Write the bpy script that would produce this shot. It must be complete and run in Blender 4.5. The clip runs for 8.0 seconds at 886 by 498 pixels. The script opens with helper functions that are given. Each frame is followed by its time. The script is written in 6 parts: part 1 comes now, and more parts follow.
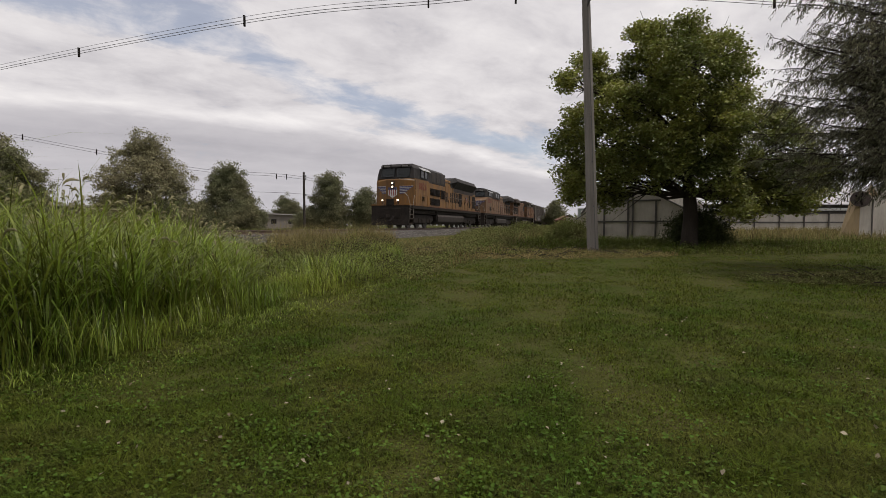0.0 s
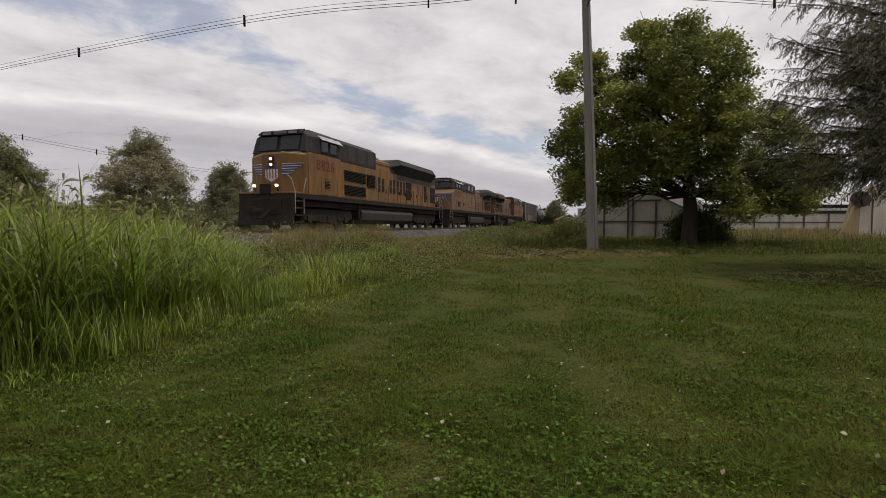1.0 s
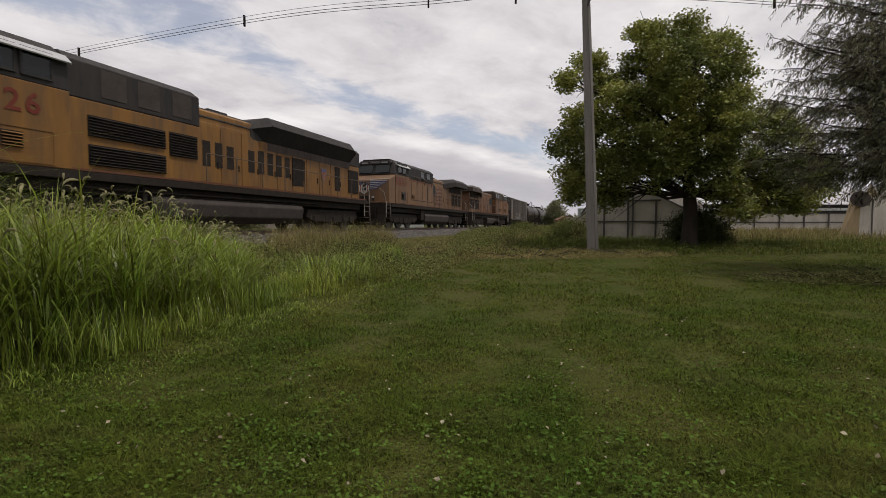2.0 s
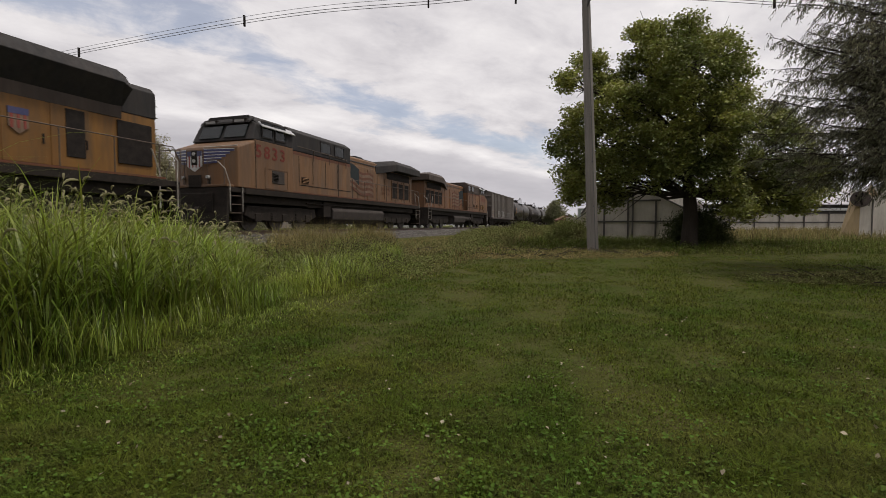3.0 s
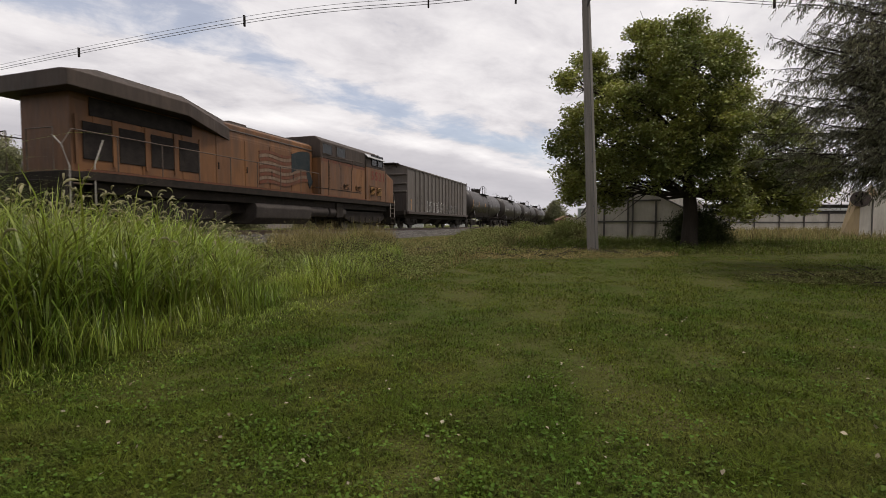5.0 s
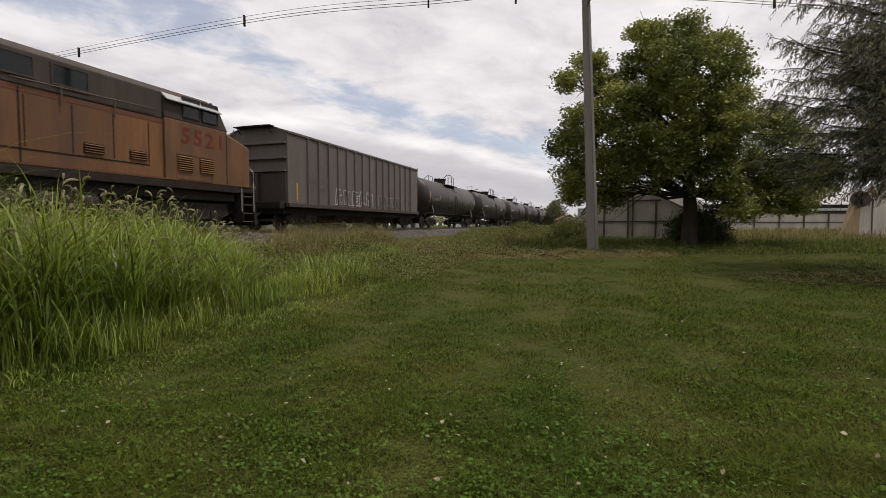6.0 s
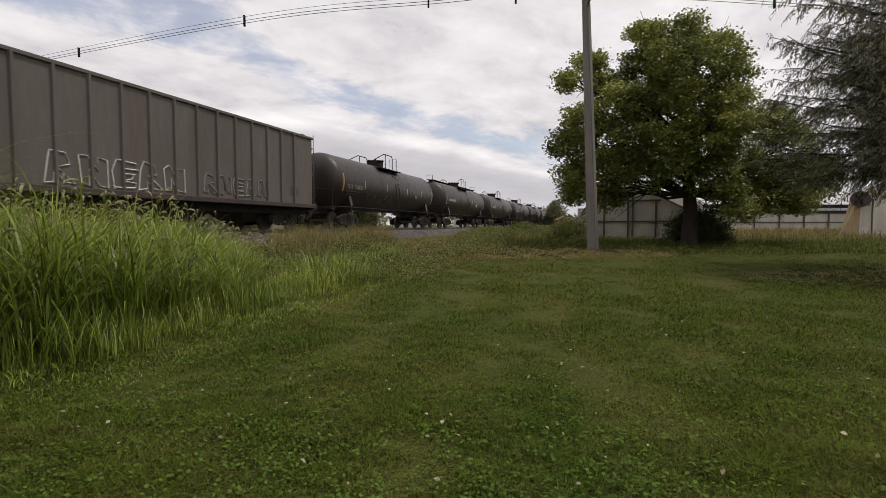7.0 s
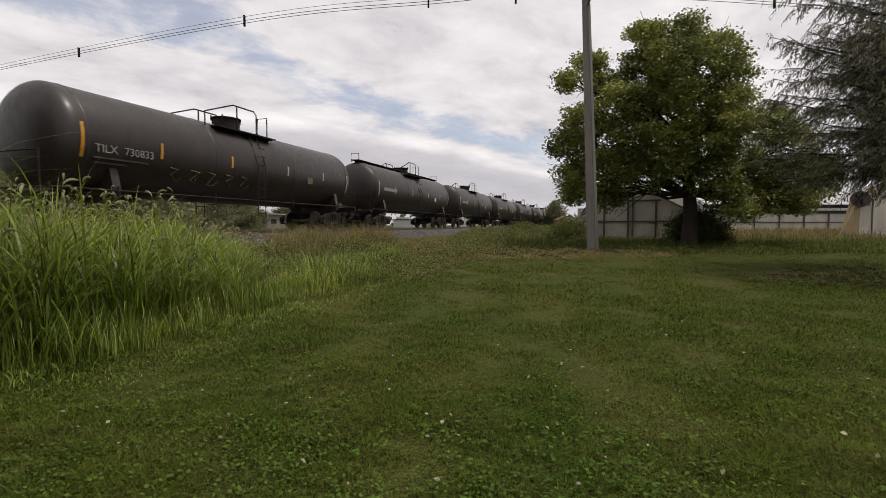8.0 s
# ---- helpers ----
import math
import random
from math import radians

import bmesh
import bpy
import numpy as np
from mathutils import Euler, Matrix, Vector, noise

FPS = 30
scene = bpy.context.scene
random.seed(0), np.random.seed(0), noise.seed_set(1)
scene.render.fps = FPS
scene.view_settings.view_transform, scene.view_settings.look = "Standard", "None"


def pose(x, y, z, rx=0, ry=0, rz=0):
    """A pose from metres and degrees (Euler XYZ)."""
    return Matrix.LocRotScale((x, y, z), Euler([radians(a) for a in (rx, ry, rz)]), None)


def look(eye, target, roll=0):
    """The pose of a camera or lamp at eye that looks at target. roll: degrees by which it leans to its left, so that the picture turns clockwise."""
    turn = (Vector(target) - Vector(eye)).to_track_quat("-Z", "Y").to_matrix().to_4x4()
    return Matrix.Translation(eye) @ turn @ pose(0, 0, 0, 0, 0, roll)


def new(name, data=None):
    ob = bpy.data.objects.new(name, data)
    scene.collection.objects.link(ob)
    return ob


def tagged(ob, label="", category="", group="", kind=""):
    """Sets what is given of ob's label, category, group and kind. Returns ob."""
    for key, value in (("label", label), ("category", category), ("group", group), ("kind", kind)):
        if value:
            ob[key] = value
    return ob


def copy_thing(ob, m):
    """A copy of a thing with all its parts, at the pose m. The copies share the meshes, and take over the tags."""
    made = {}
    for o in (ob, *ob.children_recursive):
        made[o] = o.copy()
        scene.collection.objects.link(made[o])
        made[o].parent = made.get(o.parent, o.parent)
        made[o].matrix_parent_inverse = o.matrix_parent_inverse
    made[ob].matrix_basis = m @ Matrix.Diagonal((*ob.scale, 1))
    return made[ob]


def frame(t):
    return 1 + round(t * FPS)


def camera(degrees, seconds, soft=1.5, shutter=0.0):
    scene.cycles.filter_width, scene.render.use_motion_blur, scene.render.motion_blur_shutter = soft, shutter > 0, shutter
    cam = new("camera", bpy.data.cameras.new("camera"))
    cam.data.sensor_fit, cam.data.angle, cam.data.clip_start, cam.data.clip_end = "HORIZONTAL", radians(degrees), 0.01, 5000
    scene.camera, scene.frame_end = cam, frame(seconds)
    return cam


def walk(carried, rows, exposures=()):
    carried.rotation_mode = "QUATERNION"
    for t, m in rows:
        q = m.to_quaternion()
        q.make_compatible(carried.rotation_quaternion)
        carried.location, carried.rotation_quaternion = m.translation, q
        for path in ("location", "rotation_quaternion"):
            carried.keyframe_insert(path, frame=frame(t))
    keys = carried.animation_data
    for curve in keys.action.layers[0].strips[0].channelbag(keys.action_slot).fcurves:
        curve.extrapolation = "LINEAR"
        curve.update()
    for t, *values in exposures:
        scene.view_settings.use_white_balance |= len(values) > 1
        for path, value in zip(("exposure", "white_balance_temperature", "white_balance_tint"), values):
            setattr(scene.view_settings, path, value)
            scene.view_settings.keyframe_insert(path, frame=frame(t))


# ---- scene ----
# camera: stands still; world z = 0 is the top of the rails, y points the way the camera faces
EYE = (0.0, 0.0, 0.224)
cam = camera(85.5, 8.0, soft=0.85, shutter=0.1)
VIEW = pose(*EYE, 90 - 2.84, 0, 0)
walk(cam, [(0.0, VIEW), (8.0, VIEW)], exposures=[(0.0, -0.05, 6600, 13), (1.7, -0.05, 6600, 13), (3.5, 0.06, 6600, 13), (4.5, 0.13, 6600, 13), (6.5, 0.13, 6600, 13), (8.0, 0.09, 6600, 13)])

# ---------------------------------------------------------------- light
SUN_EL, SUN_AZ = 68.0, 100.0          # degrees above the horizon, and to the right of the view (below 0: left)


def build_sky():
    world = bpy.data.worlds.new("sky")
    scene.world = world
    world.use_nodes = True
    nt = world.node_tree
    nt.nodes.clear()
    N = nt.nodes.new
    L = nt.links.new

    def maths(op, a, b=None, c=None):
        n = N("ShaderNodeMath")
        n.operation = op
        for k, v in enumerate((a, b, c)):
            if v is None:
                continue
            if isinstance(v, (int, float)):
                n.inputs[k].default_value = v
            else:
                L(v, n.inputs[k])
        return n.outputs[0]

    def ramp(src, stops):
        n = N("ShaderNodeValToRGB")
        els = n.color_ramp.elements
        while len(els) < len(stops):
            els.new(0.5)
        for e, (p, c) in zip(els, stops):
            e.position = p
            e.color = (*c, 1) if isinstance(c, tuple) else (c, c, c, 1)
        L(src, n.inputs[0])
        return n.outputs[0]

    tc = N("ShaderNodeTexCoord")
    sep = N("ShaderNodeSeparateXYZ")
    L(tc.outputs["Generated"], sep.inputs[0])
    x, y, z = sep.outputs
    zz = maths("ADD", maths("MAXIMUM", z, 0.0), 0.20)
    px, py = maths("DIVIDE", x, zz), maths("DIVIDE", y, zz)
    # the cloud streets run along one direction: u along, c across
    u = maths("ADD", maths("MULTIPLY", px, 0.87), maths("MULTIPLY", py, 0.49))
    c = maths("SUBTRACT", maths("MULTIPLY", py, 0.87), maths("MULTIPLY", px, 0.49))

    def cloud(su, sc, off, detail, rough, distort=0.0):
        comb = N("ShaderNodeCombineXYZ")
        L(maths("MULTIPLY", u, su), comb.inputs[0])
        L(maths("MULTIPLY", c, sc), comb.inputs[1])
        comb.inputs[2].default_value = off
        n = N("ShaderNodeTexNoise")
        n.inputs["Scale"].default_value = 1.0
        n.inputs["Detail"].default_value = detail
        n.inputs["Roughness"].default_value = rough
        n.inputs["Distortion"].default_value = distort
        L(comb.outputs[0], n.inputs["Vector"])
        return n.outputs[0]

    big = cloud(1.3, 2.2, 3.7, 8, 0.55, 0.3)
    fine = cloud(5.2, 6.6, 8.1, 10, 0.62, 0.3)
    puff = cloud(2.5, 3.5, 1.3, 10, 0.58, 0.35)

    def span(src, a, b, lo=0.0, hi=1.0):
        n = N("ShaderNodeMapRange")
        n.interpolation_type = "SMOOTHSTEP"
        for k, v in enumerate((a, b, lo, hi), 1):
            n.inputs[k].default_value = v
        L(src, n.inputs[0])
        return n.outputs[0]

    # a break in the cloud that runs along the streets and swings outwards
    middle = maths("ADD", 1.74, span(u, 0.15, 0.65, 0.0, 0.36))
    off = maths("ABSOLUTE", maths("SUBTRACT", maths("ADD", c, maths("MULTIPLY_ADD", big, 0.7, -0.35)), middle))
    gap = maths("SUBTRACT", 1.0, span(off, 0.02, 0.34))
    cover = maths("ADD", maths("MULTIPLY_ADD", puff, 0.95, 0.06), maths("MULTIPLY_ADD", fine, 0.45, -0.08))
    cover = maths("SUBTRACT", cover, maths("MULTIPLY", gap, 0.33))
    mask = ramp(cover, [(0.30, 0.0), (0.52, 1.0)])
    # brightness of the cloud: mottled overhead, a bright rim, then a smooth grey sheet far off
    edge = maths("ADD", c, maths("MULTIPLY_ADD", big, 0.36, -0.18))
    tone = ramp(maths("MULTIPLY", edge, 0.25), [(0.28, 0.66), (0.50, 0.64), (0.565, 0.62), (0.600, 0.76), (0.632, 0.54), (0.70, 0.47), (0.80, 0.53), (0.90, 0.50)])
    sheet = span(edge, 2.40, 2.56)
    swing = maths("MULTIPLY_ADD", sheet, -0.34, 0.50)
    mott = maths("ADD", maths("MULTIPLY_ADD", puff, 1.0, -0.5), maths("MULTIPLY_ADD", fine, 0.6, -0.3))
    val = maths("ADD", tone, maths("MULTIPLY", mott, swing))
    body = ramp(val, [(0.30, (0.30, 0.30, 0.325)), (0.48, (0.475, 0.468, 0.495)), (0.66, (0.69, 0.68, 0.69)), (0.86, (0.87, 0.86, 0.85))])
    sky = N("ShaderNodeTexSky")
    sky.sky_type = "NISHITA"
    sky.sun_disc = False
    sky.sun_elevation = radians(SUN_EL)
    sky.sun_rotation = radians(SUN_AZ)
    skyc = N("ShaderNodeMix")
    skyc.data_type = "RGBA"
    skyc.blend_type = "MULTIPLY"
    skyc.inputs[0].default_value = 1.0
    L(sky.outputs[0], skyc.inputs[6])
    skyc.inputs[7].default_value = (0.11, 0.11, 0.11, 1)
    mix = N("ShaderNodeMix")
    mix.data_type = "RGBA"
    veil = maths("MULTIPLY_ADD", mask, 0.54, 0.46)
    L(veil, mix.inputs[0])
    L(skyc.outputs[2], mix.inputs[6])
    L(body, mix.inputs[7])
    # haze low over the land
    low = ramp(z, [(0.0, 1.0), (0.16, 0.0)])
    haze = N("ShaderNodeMix")
    haze.data_type = "RGBA"
    L(maths("MULTIPLY", low, 0.6), haze.inputs[0])
    L(mix.outputs[2], haze.inputs[6])
    haze.inputs[7].default_value = (0.53, 0.525, 0.555, 1)
    bg = N("ShaderNodeBackground")
    bg.inputs[1].default_value = 1.07
    L(haze.outputs[2], bg.inputs[0])
    out = N("ShaderNodeOutputWorld")
    L(bg.outputs[0], out.inputs[0])


build_sky()
lamp = bpy.data.lights.new("sun", "SUN")
lamp.energy, lamp.angle, lamp.color = 2.4, radians(6), (1.0, 0.95, 0.86)
az, el = radians(SUN_AZ), radians(SUN_EL)
new("sun", lamp).matrix_world = look((60 * math.sin(az), 60 * math.cos(az), 60 * math.tan(el)), (0, 0, 0))


# ---------------------------------------------------------------- materials
def material(name, base, second=None, rough=0.6, metal=0.0, scale=3.0, fine=40.0, bump=0.1, stretch=(1, 1, 1),
             dirt=None, dirt_amount=0.0, island=0.0, per_object=0.0, spec=0.5, through_light=0.0, random_hue=0.0):
    """Procedural surface: two noise scales between base and second, optional streaked dirt, fine relief."""
    m = bpy.data.materials.new(name)
    m.use_nodes = True
    nt = m.node_tree
    N, L = nt.nodes.new, nt.links.new
    bsdf = nt.nodes["Principled BSDF"]
    second = second or tuple(v * 0.7 for v in base)
    tc = N("ShaderNodeTexCoord")
    mp = N("ShaderNodeMapping")
    mp.inputs["Scale"].default_value = stretch
    L(tc.outputs["Object"], mp.inputs[0])

    def nz(s, d):
        n = N("ShaderNodeTexNoise")
        n.inputs["Scale"].default_value, n.inputs["Detail"].default_value, n.inputs["Roughness"].default_value = s, d, 0.6
        L(mp.outputs[0], n.inputs["Vector"])
        return n.outputs[0]

    def mixc(fac, a, b, blend="MIX"):
        n = N("ShaderNodeMix")
        n.data_type, n.blend_type = "RGBA", blend
        for k, v in ((0, fac), (6, a), (7, b)):
            if isinstance(v, (int, float)):
                n.inputs[k].default_value = v
            elif isinstance(v, tuple):
                n.inputs[k].default_value = (*v, 1)
            else:
                L(v, n.inputs[k])
        return n.outputs[2]

    def rng(src, a, b, c=0.0, d=1.0):
        n = N("ShaderNodeMapRange")
        n.inputs[1].default_value, n.inputs[2].default_value, n.inputs[3].default_value, n.inputs[4].default_value = a, b, c, d
        L(src, n.inputs[0])
        return n.outputs[0]

    large, small = nz(scale, 4), nz(fine, 3)
    col = mixc(rng(large, 0.35, 0.65), base, second)
    col = mixc(rng(small, 0.3, 0.7, 0.0, 0.35), col, tuple(v * 0.55 for v in base))
    if dirt:
        col = mixc(rng(nz(scale * 2.3, 6), 0.42, 0.68, 0.0, dirt_amount), col, dirt)
    if island:
        geo = N("ShaderNodeNewGeometry")
        hsv = N("ShaderNodeHueSaturation")
        L(rng(geo.outputs["Random Per Island"], 0, 1, 1 - island, 1 + island), hsv.inputs["Value"])
        L(col, hsv.inputs["Color"])
        if random_hue:
            L(rng(geo.outputs["Random Per Island"], 0, 1, 0.5 - random_hue, 0.5 + random_hue), hsv.inputs["Hue"])
        col = hsv.outputs[0]
    if per_object:
        oi = N("ShaderNodeObjectInfo")
        hsv = N("ShaderNodeHueSaturation")
        L(rng(oi.outputs["Random"], 0, 1, 1 - per_object, 1 + per_object), hsv.inputs["Value"])
        L(col, hsv.inputs["Color"])
        col = hsv.outputs[0]
    L(col, bsdf.inputs["Base Color"])
    L(rng(small, 0.3, 0.7, max(rough - 0.1, 0.02), min(rough + 0.1, 1)), bsdf.inputs["Roughness"])
    bsdf.inputs["Metallic"].default_value = metal
    bsdf.inputs["Specular IOR Level"].default_value = spec
    if bump:
        b = N("ShaderNodeBump")
        b.inputs["Strength"].default_value, b.inputs["Distance"].default_value = bump, 0.02
        L(small, b.inputs["Height"])
        L(b.outputs[0], bsdf.inputs["Normal"])
    if through_light:
        tr = N("ShaderNodeBsdfTranslucent")
        L(col, tr.inputs[0])
        mx = N("ShaderNodeMixShader")
        mx.inputs[0].default_value = through_light
        L(bsdf.outputs[0], mx.inputs[1])
        L(tr.outputs[0], mx.inputs[2])
        L(mx.outputs[0], nt.nodes["Material Output"].inputs[0])
    return m


def glow(name, colour, strength):
    m = bpy.data.materials.new(name)
    m.use_nodes = True
    b = m.node_tree.nodes["Principled BSDF"]
    b.inputs["Base Color"].default_value = (*colour, 1)
    b.inputs["Emission Color"].default_value = (*colour, 1)
    b.inputs["Emission Strength"].default_value = strength
    return m


def glass(name, colour, rough=0.05):
    m = bpy.data.materials.new(name)
    m.use_nodes = True
    b = m.node_tree.nodes["Principled BSDF"]
    b.inputs["Base Color"].default_value = (*colour, 1)
    b.inputs["Roughness"].default_value = rough
    b.inputs["Transmission Weight"].default_value = 0.6
    b.inputs["Specular IOR Level"].default_value = 0.06
    return m


STREAK = (1.0, 1.0, 0.18)
YELLOW_A = material("yellow_paint", (0.225, 0.108, 0.022), (0.165, 0.078, 0.020), 0.6, 0, 0.9, 9, 0.05, STREAK, (0.075, 0.046, 0.026), 0.8, spec=0.3)
YELLOW_B = material("faded_yellow_paint", (0.190, 0.098, 0.042), (0.120, 0.063, 0.031), 0.65, 0, 0.8, 8, 0.06, STREAK, (0.095, 0.063, 0.042), 0.85, spec=0.35)
YELLOW_C = material("orange_yellow_paint", (0.190, 0.086, 0.032), (0.118, 0.055, 0.025), 0.6, 0, 0.8, 8, 0.05, STREAK, (0.075, 0.042, 0.027), 0.85, spec=0.3)
GREY = material("grey_roof_paint", (0.029, 0.027, 0.027), (0.020, 0.019, 0.019), 0.75, 0, 1.1, 9, 0.05, STREAK, (0.04, 0.032, 0.028), 0.6, spec=0.25)
BROWNISH = material("sooty_roof_paint", (0.075, 0.055, 0.045), (0.05, 0.038, 0.032), 0.65, 0, 1.1, 9, 0.06, STREAK, (0.03, 0.025, 0.02), 0.6, spec=0.2)
# visor sheet; its pale tone paints in the sun glint along the cab roof
SILVER = material("grey_sheet_painted_glint", (0.45, 0.45, 0.46), (0.36, 0.36, 0.37), 0.4, 0.2, 2, 20, 0.03)
UNDER = material("grimy_running_gear", (0.020, 0.017, 0.015), (0.032, 0.026, 0.022), 0.8, 0, 2.0, 18, 0.2, (1, 1, 1), (0.04, 0.032, 0.026), 0.5, spec=0.1)
TANKGREY = material("dusty_fuel_tank", (0.060, 0.050, 0.045), (0.042, 0.036, 0.032), 0.75, 0, 1.3, 14, 0.08, (1, 1, 1), (0.035, 0.028, 0.024), 0.6, spec=0.2)
BLACKHOLE = material("dark_grille", (0.018, 0.015, 0.014), (0.03, 0.025, 0.022), 0.85, 0, 4, 30, 0.1, spec=0.1)
GLASS = glass("dark_cab_glass", (0.02, 0.026, 0.028))
RED = material("red_stripe_paint", (0.28, 0.035, 0.025), (0.20, 0.03, 0.02), 0.5, 0, 3, 20, 0.03, STREAK, (0.10, 0.05, 0.035), 0.5)
BLUE = material("blue_wing_paint", (0.03, 0.035, 0.11), (0.05, 0.05, 0.12), 0.5, 0, 3, 20, 0.03)
WHITEP = material("weathered_white_paint", (0.55, 0.55, 0.54), (0.42, 0.42, 0.41), 0.5, 0, 3, 20, 0.03)
RAILING = material("pale_handrail_paint", (0.36, 0.33, 0.29), (0.24, 0.22, 0.19), 0.5, 0.1, 4, 30, 0.03)
RAILDARK = material("dark_handrail_paint", (0.10, 0.065, 0.045), (0.06, 0.045, 0.035), 0.6, 0.1, 4, 30, 0.03)
STEEL = material("worn_wheel_steel", (0.10, 0.085, 0.075), (0.06, 0.05, 0.045), 0.5, 0.6, 3, 20, 0.05)
HOPPERM = material("hopper_grey_paint", (0.130, 0.113, 0.102), (0.105, 0.091, 0.083), 0.6, 0, 0.7, 9, 0.06, STREAK, (0.085, 0.068, 0.052), 0.55, spec=0.25)
# rust brown, darkened to carry the shade low on the hopper
HOPPERDK = material("hopper_rust_painted_shade", (0.055, 0.036, 0.028), (0.035, 0.026, 0.023), 0.8, 0, 1.2, 12, 0.1, STREAK, (0.035, 0.03, 0.027), 0.6)
TANKBLK = material("black_tank_paint", (0.021, 0.016, 0.014), (0.030, 0.023, 0.020), 0.46, 0, 0.6, 9, 0.04, (1, 1, 0.35), (0.045, 0.033, 0.027), 0.45, spec=0.42)
AMBER = material("amber_reflector", (0.55, 0.26, 0.02), (0.45, 0.2, 0.02), 0.35, 0, 8, 40, 0.0)
PALE = material("faded_white_reflector", (0.42, 0.42, 0.40), (0.3, 0.3, 0.28), 0.4, 0, 8, 40, 0.0)
LETTER = material("dull_white_lettering", (0.26, 0.25, 0.24), (0.17, 0.165, 0.16), 0.6, 0, 6, 30, 0.0)
DARKLET = material("dark_lettering", (0.045, 0.04, 0.038), (0.07, 0.06, 0.055), 0.6, 0, 6, 30, 0.0)
TAGWHITE = material("sprayed_white_paint", (0.55, 0.54, 0.52), (0.35, 0.34, 0.33), 0.6, 0, 3, 20, 0.0)
TAGGREEN = material("sprayed_olive_paint", (0.12, 0.11, 0.035), (0.07, 0.065, 0.03), 0.6, 0, 3, 20, 0.0)
FIELDTEAL = material("faded_teal_paint", (0.026, 0.034, 0.038), (0.040, 0.045, 0.046), 0.8, 0, 3, 20, 0.03, spec=0.1)
DULLRED = material("dull_red_paint", (0.14, 0.048, 0.028), (0.11, 0.05, 0.03), 0.65, 0, 2, 15, 0.0, STREAK, (0.09, 0.055, 0.035), 0.6, spec=0.2)
DULLWHITE = material("dull_white_stripe", (0.20, 0.14, 0.10), (0.16, 0.105, 0.07), 0.65, 0, 2, 15, 0.0, STREAK, (0.10, 0.06, 0.04), 0.85, spec=0.2)
PANELYEL = material("cleaner_yellow_panel", (0.27, 0.145, 0.045), (0.21, 0.11, 0.037), 0.6, 0, 1.2, 9, 0.03, STREAK, (0.14, 0.08, 0.04), 0.4, spec=0.25)
NUMRED = material("red_number_paint", (0.15, 0.026, 0.018), (0.13, 0.035, 0.02), 0.6, 0, 3, 20, 0.0, spec=0.2)
LAMPON = glow("lit_headlight", (1.0, 0.80, 0.55), 2.6)


# ---------------------------------------------------------------- mesh helpers
class Geo:
    """Collects faces of one mesh."""

    def __init__(self):
        self.v, self.f = [], []

    def add(self, verts, faces):
        n = len(self.v)
        self.v.extend(tuple(p) for p in verts)
        self.f.extend(tuple(i + n for i in f) for f in faces)
        return self

    def box(self, x0, x1, y0, y1, z0, z1):
        v = [(x, y, z) for z in (z0, z1) for y in (y0, y1) for x in (x0, x1)]
        return self.add(v, [(0, 2, 3, 1), (4, 5, 7, 6), (0, 1, 5, 4), (2, 6, 7, 3), (0, 4, 6, 2), (1, 3, 7, 5)])

    def prism(self, profile, y0, y1, axis="y"):
        """A closed outline (x, z), pushed along y (or (y, z) along x)."""
        n = len(profile)
        if axis == "y":
            v = [(a, y0, b) for a, b in profile] + [(a, y1, b) for a, b in profile]
        else:
            v = [(y0, a, b) for a, b in profile] + [(y1, a, b) for a, b in profile]
        f = [tuple(range(n)), tuple(range(2 * n - 1, n - 1, -1))]
        f += [(i, i + n, (i + 1) % n + n, (i + 1) % n) for i in range(n)]
        return self.add(v, f)

    def loft(self, rings, caps=True, closed=True):
        n = len(rings[0])
        v = [p for r in rings for p in r]
        f = []
        for k in range(len(rings) - 1):
            for i in range(n if closed else n - 1):
                j = (i + 1) % n
                f.append((k * n + i, k * n + j, (k + 1) * n + j, (k + 1) * n + i))
        if caps:
            f += [tuple(range(n - 1, -1, -1)), tuple(range((len(rings) - 1) * n, len(rings) * n))]
        return self.add(v, f)

    def tube(self, pts, r, n=6, r1=None):
        pts = [Vector(p) for p in pts]
        rings = []
        for i, p in enumerate(pts):
            d = (pts[min(i + 1, len(pts) - 1)] - pts[max(i - 1, 0)]).normalized()
            a = d.orthogonal().normalized() if abs(d.z) > 0.9 else d.cross(Vector((0, 0, 1))).normalized()
            b = d.cross(a)
            rr = r if r1 is None else r + (r1 - r) * i / (len(pts) - 1)
            rings.append([p + rr * (math.cos(t) * a + math.sin(t) * b) for t in (2 * math.pi * k / n for k in range(n))])
        return self.loft(rings)

    def disc(self, centre, axis, r, w, n=24):
        """A wheel-like drum along axis."""
        a = Vector(axis).normalized() * w / 2
        c = Vector(centre)
        return self.tube([c - a, c + a], r, n)

    def mesh(self, name, smooth=False):
        me = bpy.data.meshes.new(name)
        me.from_pydata(self.v, [], self.f)
        me.validate()
        bm = bmesh.new()
        bm.from_mesh(me)
        bmesh.ops.recalc_face_normals(bm, faces=bm.faces)
        bm.to_mesh(me)
        bm.free()
        if smooth:
            me.shade_smooth()
            me.set_sharp_from_angle(angle=radians(38))
        return me


def part(name, geo, mat, parent, label="", bevel=0.0, smooth=False):
    me = geo.mesh(name, smooth) if isinstance(geo, Geo) else geo
    if not me.materials:
        me.materials.append(mat)
    ob = new(name, me)
    ob.parent = parent
    if bevel:
        b = ob.modifiers.new("edge", "BEVEL")
        b.width, b.segments, b.limit_method, b.angle_limit = bevel, 2, "ANGLE", radians(35)
    if label:
        ob["label"] = label
    return ob


def thing(name, label, category, m=Matrix(), group="", kind=""):
    ob = new(name)
    ob.matrix_world = m
    return tagged(ob, label, category, group, kind)


